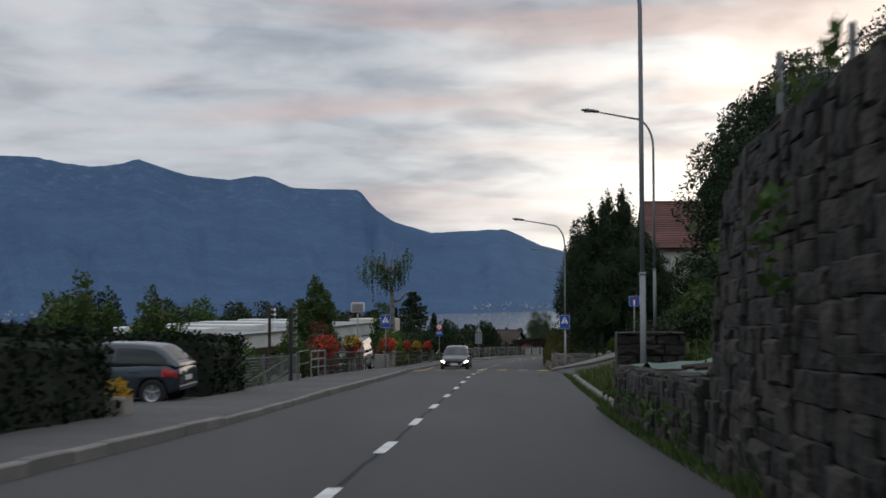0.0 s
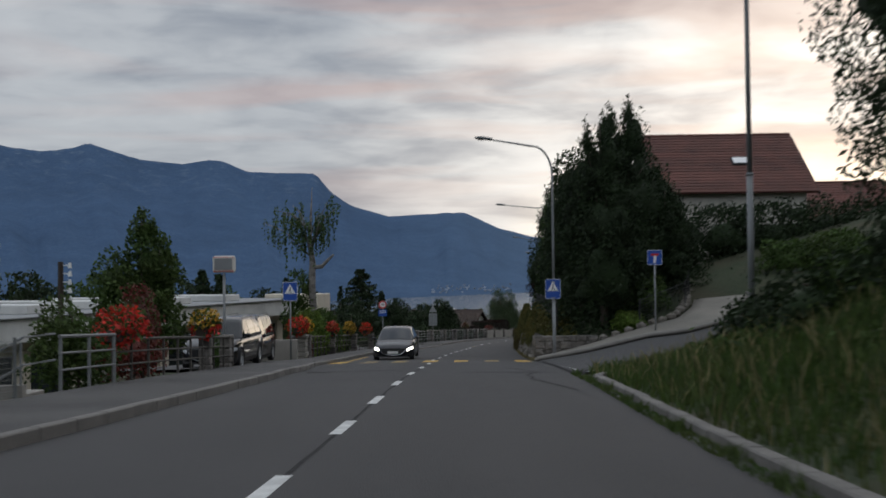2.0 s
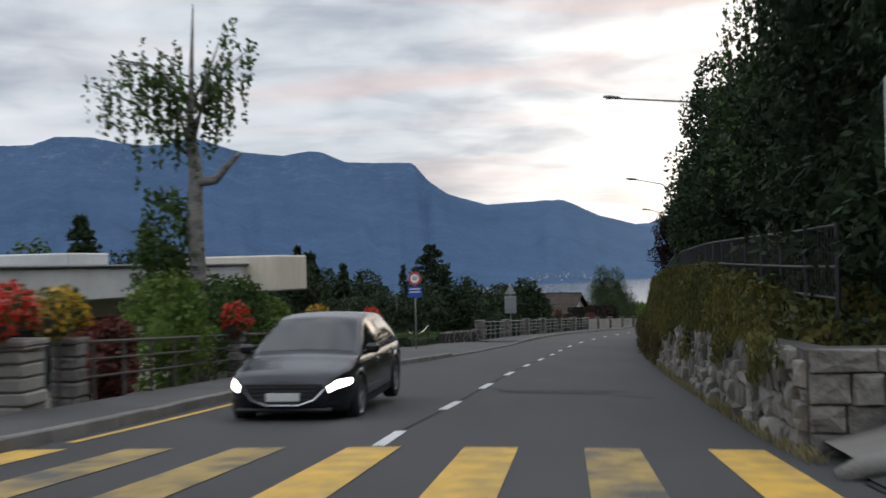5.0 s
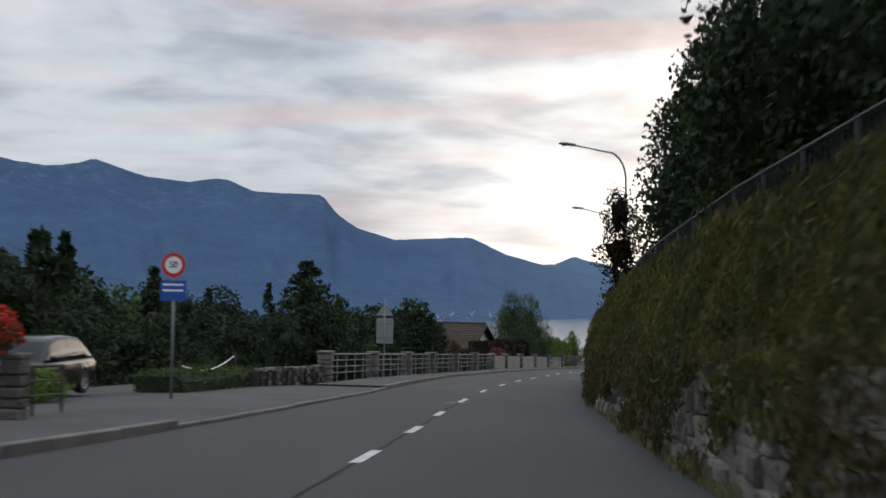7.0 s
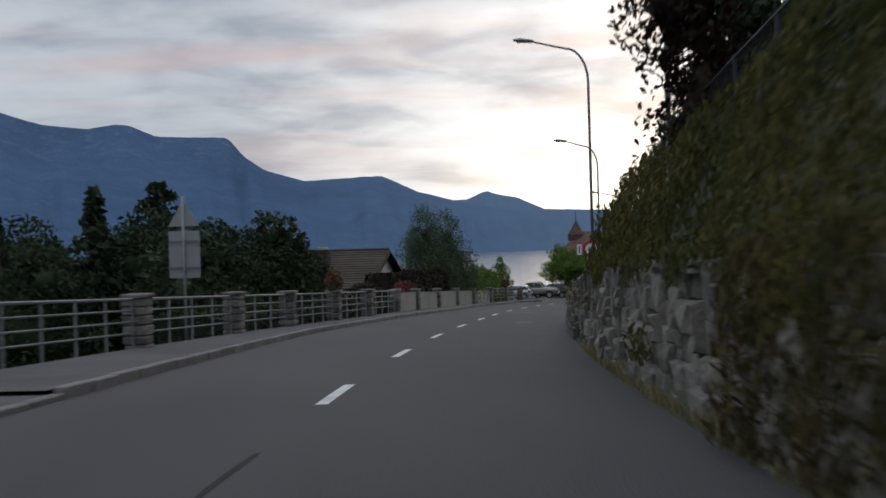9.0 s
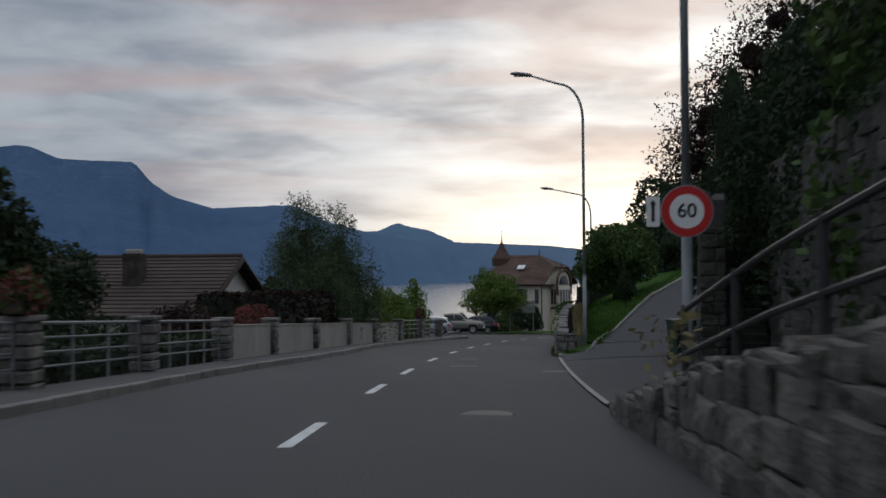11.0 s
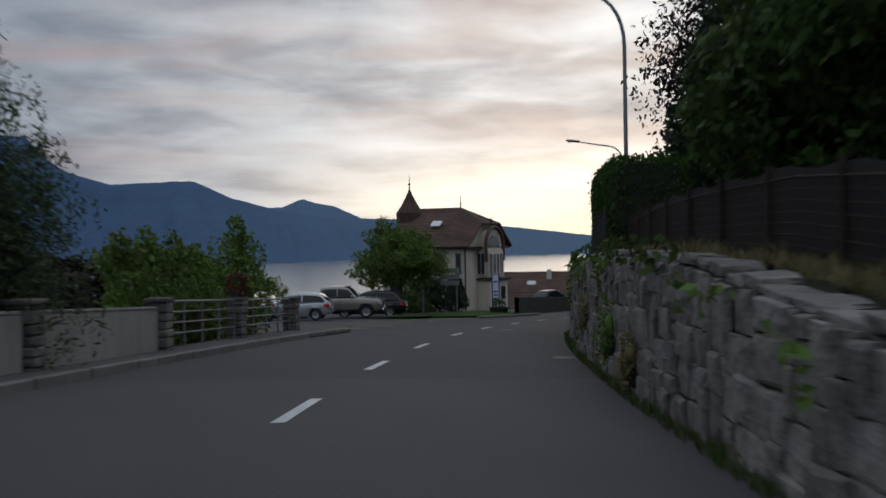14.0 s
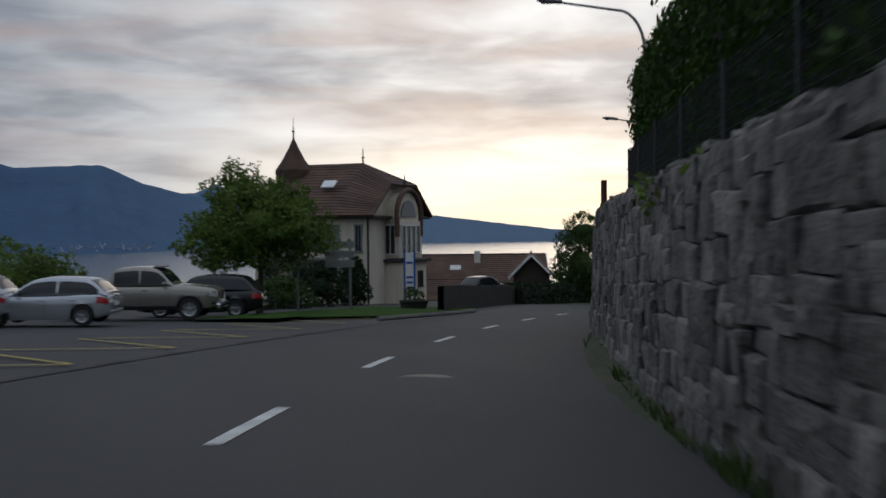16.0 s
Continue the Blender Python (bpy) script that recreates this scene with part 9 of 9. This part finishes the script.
for k in range(14):
    s, d = 73.5 + 3.1 * k, 6.9 + 1.9 * (k % 3) + rng.uniform(-0.4, 0.4)
    g = ground_height(s, d)
    tall = rng.uniform(5.6, 8.0)
    w = rng.uniform(1.7, 2.3)
    tree("wall_tree", station(s, d, g - 0.2), [(-0.2, 0, tall * 0.45, w, w, tall * 0.40), (rng.uniform(-0.8, 0.3), rng.uniform(-0.8, 0.8), tall * 0.75, w * 0.7, w * 0.7, tall * 0.25), (-0.7, rng.uniform(-1, 1), tall * 0.25, w * 0.8, w, tall * 0.22)], (LEAF_DARK, LEAF, LEAF)[k % 3], "dark green tree above the ivy-covered wall", 3400, 0.12, 0.14, seed=720 + k, group="trees above the ivy wall")
tree("wall_tree", station(92.8, 5.9, 2.6), [(0, 0, 1.6, 1.1, 1.6, 1.4), (-0.3, 0.3, 3.2, 1.0, 1.3, 1.3)], LEAF, "leafy tree close behind the bar fence", 3400, 0.10, 0.10, seed=741, group="trees above the ivy wall")
weeping = thing("birch_tree", "slender birch with hanging twigs above the wall", "tree", station(76.5, 5.9, 1.8))
bm = bmesh.new()
tube(bm, [(0, 0, -0.5), (-0.1, 0, 3.0), (-0.2, 0.1, 6.0), (-0.3, 0.1, 8.2)], [0.14, 0.11, 0.07, 0.015], 8)
part("trunk", bm, BIRCH, weeping, smooth=True)
strands = []
for _ in range(95):
    a, z = rng.uniform(0, 2 * math.pi), rng.uniform(3.0, 8.0)
    l = rng.uniform(0.4, 1.6) * (1.1 - z / 12)
    drop, n = rng.uniform(0.5, 1.5), 20
    q = np.linspace(0, 1, n)[:, None]
    strands.append(np.array((-0.25 + l * math.cos(a), 0.1 + l * math.sin(a), z))[None] + q * np.array((0.1 * math.cos(a), 0.1 * math.sin(a), -drop))[None] + rng.normal(0, 0.05, (n, 3)))
part("crown", leaf_mesh("crown", np.vstack(strands), 0.075, LEAF, rng, 0.5, 0.8), LEAF, weeping)
tree("copper_tree", station(113.5, 4.9, 2.2), [(0, 0, 1.6, 0.8, 1.0, 1.2), (-0.3, 0.2, 3.0, 0.8, 0.8, 1.1), (-0.3, -0.3, 4.3, 0.6, 0.6, 0.9)], LEAF_COPPER, "thin copper-leaved tree above the rock face", 1800, 0.085, 0.06, seed=740, rough=0.6, shell=0.2)
# ivy and moss on the wall
creeper("ivy_wall", 62.6, 118, lambda s: right_edge(s) - 0.06 + 0.12 * low_top(s), low_top, lambda s: bank_foot(s) + 0.35, IVY, "thick moss and ivy hanging over the rock wall", 3, 560, 0.062, 0.30, -0.7, 0.20, 0.24, 2.4)
creeper("ivy_drape", 80, 106, lambda s: right_edge(s) - 0.16, lambda s: 0.06, lambda s: low_top(s) + 0.15, IVY_BROWN, "dry brown ivy draped over the rock", 8, 430, 0.062, 0.08, -0.32, 0.18, 0.24, 2.4)
creeper("ivy_hanging", 62.6, 118, lambda s: right_edge(s) - 0.12, lambda s: 0.35, lambda s: low_top(s) + 0.1, IVY, "ivy trailing down the pale rock", 4, 420, 0.062, 0.08, 0.14, 0.16, 0.24, 2.4)
creeper("creeper_block_wall", 119, 134, lambda s: right_edge(s) - 0.08, lambda s: 0.0, lambda s: 1.2, STRAW, "dry weeds in the block wall's joints", 5, 35, 0.06, 0.10, 0.36)
creeper("creeper_lake_wall", 158, 192, lambda s: right_edge(s) - 0.09, lambda s: 0.1, wall_top, LEAF_LIGHT, "tufts of green and yellow weeds in the grey wall", 6, 60, 0.06, 0.06, 0.40)
creeper("creeper_lake_wall_top", 164, 184, lambda s: right_edge(s) - 0.02, lambda s: wall_top(s) - 0.25, lambda s: wall_top(s) + 0.25, LEAF, "dark growth along the wall's top", 7, 60, 0.07, 0.2, 0.12)
for k, (s, h, w) in enumerate(((174.2, 0.95, 0.24), (169.2, 0.75, 0.30), (166.9, 0.5, 0.22), (177.0, 0.3, 0.2))):
    shrub("wall_weed", s, 3.28, h, [(0, 0, 0.0, w * 0.7, w, w * 1.3), (-0.05, 0.05, -w, w * 0.5, w * 0.7, w)], STRAW if k % 2 == 0 else LEAF_LIGHT, "yellow-green weed rooted in the wall's joints", 860 + k, 260, 0.035, group="weeds in the lake wall")
for k in range(9):
    s, d = 111 + 4.0 * k, 8.0 + 1.0 * (k % 3)
    g = ground_height(s, d)
    tree("slope_tree", station(s, d, g - 0.2), [(0, 0, 2.8, 2.0, 2.2, 2.4), (-0.5, 0.4, 4.9, 1.4, 1.5, 1.9), (-0.8, -0.6, 1.6, 1.2, 1.4, 1.2)], LEAF_DARK if k % 2 else LEAF, "dark green tree above the set-back wall", 2800, 0.13, 0.13, seed=750 + k, group="trees above the set-back wall")
for k, (s, d, tall) in enumerate(((134.5, 8.4, 7.6), (138.5, 8.2, 7.8), (142.5, 8.6, 7.4))):
    tree("slope_tree", station(s, d, 0.0), [(0, 0, tall * 0.4, 1.5, 1.8, tall * 0.35), (-0.2, 0.2, tall * 0.72, 1.5, 1.7, tall * 0.26), (0.2, -0.3, tall * 0.92, 0.8, 0.9, tall * 0.12)], LEAF_DARK, "dark green tree behind the tall old wall", 2800, 0.11, 0.13, seed=790 + k, group="trees above the set-back wall")
creeper("creeper_stair_wall", 143.2, 152, lambda s: 5.86 + (s - 143.2) * 0.19, lambda s: 1.3, lambda s: 4.2 - 0.15 * max(0, s - 146), LEAF_DARK, "dark growth over the wall beside the stair", 10, 260, 0.06, 0.09, -0.15, 0.14)
creeper("creeper_back_wall", 119, 143.4, lambda s: (5.02 + (s - 118) * 0.06) if s < 133.2 else 5.97 + (s - 133.2) * 0.14, lambda s: 2.2, lambda s: 4.0, LEAF_DARK, "dark growth hanging over the set-back wall", 11, 120, 0.06, 0.02, 0.05, 0.16)
for k, (s, d, tall) in enumerate(((146.2, 8.7, 7.4), (149.6, 9.4, 7.0), (152.4, 9.9, 6.2))):
    tree("slope_tree", station(s, d, 0.1), [(0, 0, tall * 0.36, 1.3, 1.6, tall * 0.34), (-0.2, 0.2, tall * 0.66, 1.3, 1.5, tall * 0.26), (0.1, -0.3, tall * 0.90, 0.8, 0.8, tall * 0.14)], LEAF_DARK, "dark green tree above the stair", 3600, 0.11, 0.13, seed=810 + k, group="trees above the stair", fill=0.6)
# chalet garden
tree("copper_beech", Matrix.Translation((51.8, 200.3, -6.0)), [(1.5, 0, 13.5, 4.2, 4.2, 3.6), (4.5, 0, 9.0, 4.5, 4.5, 5.0), (0, 0, 7.5, 5.2, 5.2, 4.6), (-2.6, -2.0, 5.0, 3.2, 3.2, 2.4), (-2.0, 1.5, 9.0, 3.4, 3.4, 3.0), (1.5, 0, 11.5, 3.4, 3.4, 2.6), (-5.6, -2.6, 2.9, 2.4, 1.8, 0.7), (-5.2, -2.0, 6.6, 1.8, 1.6, 0.7), (2.5, -2.5, 8.5, 3.4, 3.2, 3.2), (-1.6, -0.5, 12.4, 3.2, 3.0, 3.0), (8.0, 0.5, 12.5, 4.6, 4.4, 4.2), (9.5, 0.0, 7.5, 4.2, 4.0, 4.2), (2.8, 0.3, 17.6, 3.4, 3.2, 3.2), (7.2, 0.0, 18.2, 4.2, 4.0, 3.8), (5.4, 0.4, 21.0, 3.0, 2.8, 2.6), (12.0, 0.0, 15.0, 4.0, 4.0, 4.6)], LEAF_COPPER, "huge dark copper beech beside the chalet", 28000, 0.17, 0.42, seed=760, rough=0.6, shell=0.25, fill=0.34)
tree("garden_tree", station(167.0, 5.7, 2.3), [(0, 0, 1.5, 1.5, 2.0, 1.4), (0.5, 1.4, 1.8, 1.4, 1.8, 1.25), (-0.1, -0.9, 1.7, 1.1, 1.2, 1.0), (-0.5, 0.6, 0.9, 1.0, 1.4, 0.8)], LEAF, "broad leafy garden tree on the lawn", 5200, 0.12, 0.10, seed=761)
tree("garden_tree", station(178, 9.0, 3.6), [(0, 0, 1.8, 2.2, 2.6, 1.8), (0.6, 1.6, 2.6, 1.8, 2.2, 1.5)], LEAF_DARK, "dark leafy garden tree behind the hedge", 3600, 0.13, 0.10, seed=762)
shrub("topiary", 163.5, 6.0, 1.95, [(0, 0, 0.45, 0.42, 0.42, 0.5), (0, 0, 0.9, 0.22, 0.22, 0.3)], LEAF_DARK, "small clipped cone-shaped shrub on the lawn", 763, 1200, 0.045)
for k, (s, d, tall, w) in enumerate(((157.6, 9.3, 9.5, 1.15), (153.0, 11.5, 9.0, 1.5), (148.0, 12.5, 8.0, 1.5))):
    g = ground_height(s, d)
    tree("cypress", station(s, d, g - 0.1), [(0, 0, tall * 0.22, w * 0.9, w * 0.9, tall * 0.19), (0, 0, tall * 0.45, w, w, tall * 0.28), (0, 0, tall * 0.7, w * 0.75, w * 0.75, tall * 0.24), (0, 0, tall * 0.88, w * 0.4, w * 0.4, tall * 0.14)], LEAF_DARK, "dark columnar cypress beside the driveway", 4200, 0.085, 0.14, seed=770 + k, slim=0.4, rough=0.25, shell=0.7, group="cypresses beside the driveway", fill=0.78)
hedge("hedge", [(177.6, 4.0, 5.6, 1.8, 4.1), (186, 3.85, 5.6, 2.0, 4.6), (193, 3.75, 5.4, 2.1, 5.0), (199.5, 3.55, 5.2, 2.2, 5.3)], 0, 4, HEDGE_GREEN, "tall clipped green hedge on top of the wall", 6, 420, 0.042, lumpy=0.10)
hedge("hedge", [(181, 10.5, 12.0, 4.2, 5.9), (194, 11.5, 13.0, 4.6, 6.3)], 0, 2, HEDGE_GREEN, "clipped green hedge below the chalet", 7, 60, 0.1)
for k in range(8):
    s, d = 184 + 6.5 * k, 8.2 + 2.2 * (k % 2)
    g = ground_height(s, d)
    tree("slope_tree", station(s, d, g - 0.3), [(0, 0, 2.2, 2.2, 2.4, 2.2), (-0.3, 0.5, 4.2, 1.6, 1.7, 1.8)], LEAF_DARK, "dark tree behind the tall hedge", 2600, 0.15, 0.14, seed=780 + k, group="trees behind the tall hedge")
def lawn_spot(u, v):
    k = np.linspace(0, 1, 6)
    a = [np.interp(u, k, c) for c in ((155.6, 160, 168, 176, 184, 192), (4.2, 4.3, 4.5, 5.0, 6.0, 9.0))]
    b = [np.interp(u, k, c) for c in ((155.4, 160, 165, 171.5, 177, 186), (4.75, 5.9, 7.4, 9.45, 10.7, 12.1), (0.40, 1.33, 2.38, 3.58, 4.48, 5.18))]
    s, d = a[0] + (b[0] - a[0]) * v, a[1] + (b[1] - a[1]) * v
    h = max(ground_height(a[0], a[1]), -1) + 0.09
    return at(s, d, h + (b[2] - h) * v), 0.8


grass("grass_lawn", lawn_spot, 16000, LAWN_BLADE, "short blades of the mown lawn", 8, 0.10)
grass("grass_corner", lambda u, v: (at(153.5 + 2.6 * u, 3.6 + 0.9 * v, 0.08 + 0.10 * v + 0.1 * u * v), 0.8), 2500, LAWN_BLADE, "grass on the kerbed corner", 9, 0.10)
grass("grass_lawn_edge", lambda u, v: (at(155.2 + 22 * u, 3.95 + 0.4 * v, wall_top(155.3 + 22 * u) + 0.0), 0.5 + 0.6 * noise.noise((u * 30, v, 2))), 3000, STRAW, "dry grass along the wall's top", 6, 0.28)
planter = thing("flower_planter", "square planter with yellow flowers at the hedge's end", "planter", station(17.6, -5.15, 0.1))
bm = bmesh.new()
box(bm, (0, 0, 0.13), (0.62, 0.42, 0.36), 0.03)
part("box", bm, CONCRETE, planter)
part("foliage", leaf_mesh("foliage", blob_points([(0, 0, 0.42, 0.32, 0.24, 0.2)], 260, np.random.default_rng(5)), 0.05, PETAL_YELLOW, np.random.default_rng(6)), PETAL_YELLOW, planter)
rng = np.random.default_rng(321)
for name, s0, s1, d0, d1, n, mat, label in (("ground_cover", 11.6, 45, 5.6, 14, 26000, LEAF, "leafy ground cover on the uphill bank"), ("ground_cover_light", 12, 40, 5.4, 12, 5000, GRASS, "pale leafy weeds on the uphill bank"), ("ground_cover_corner", 62.8, 74, 4.6, 16, 9000, LEAF_DARK, "dark leafy ground cover under the pines"), ("ground_cover_ivy", 62.2, 92, 3.9, 5.4, 12000, IVY, "ivy and weeds over the wall's top"), ("ground_cover_wall", 64, 130, 4.6, 9, 16000, LEAF_DARK, "dark leafy undergrowth above the wall")):
    pts = []
    while len(pts) < n:
        s, d = rng.uniform(s0, s1), rng.uniform(d0, d1)
        if s > 42 and s < 62 or (s < 21 and d < 6.9) or (58 < s < 84 and d > 8.6 + max(0, s - 63) * 0.28):
            if rng.uniform() < 0.98:
                n -= 1
                continue
        pts.append(at(s, d, ground_height(s, d) + abs(rng.normal(0, 0.14)) * (1 + noise.noise((s * 0.7, d * 0.7, 5)))))
    tagged(new(name, leaf_mesh(name, pts, 0.085, mat, rng, 0.55)), label, "undergrowth", kind="stuff")
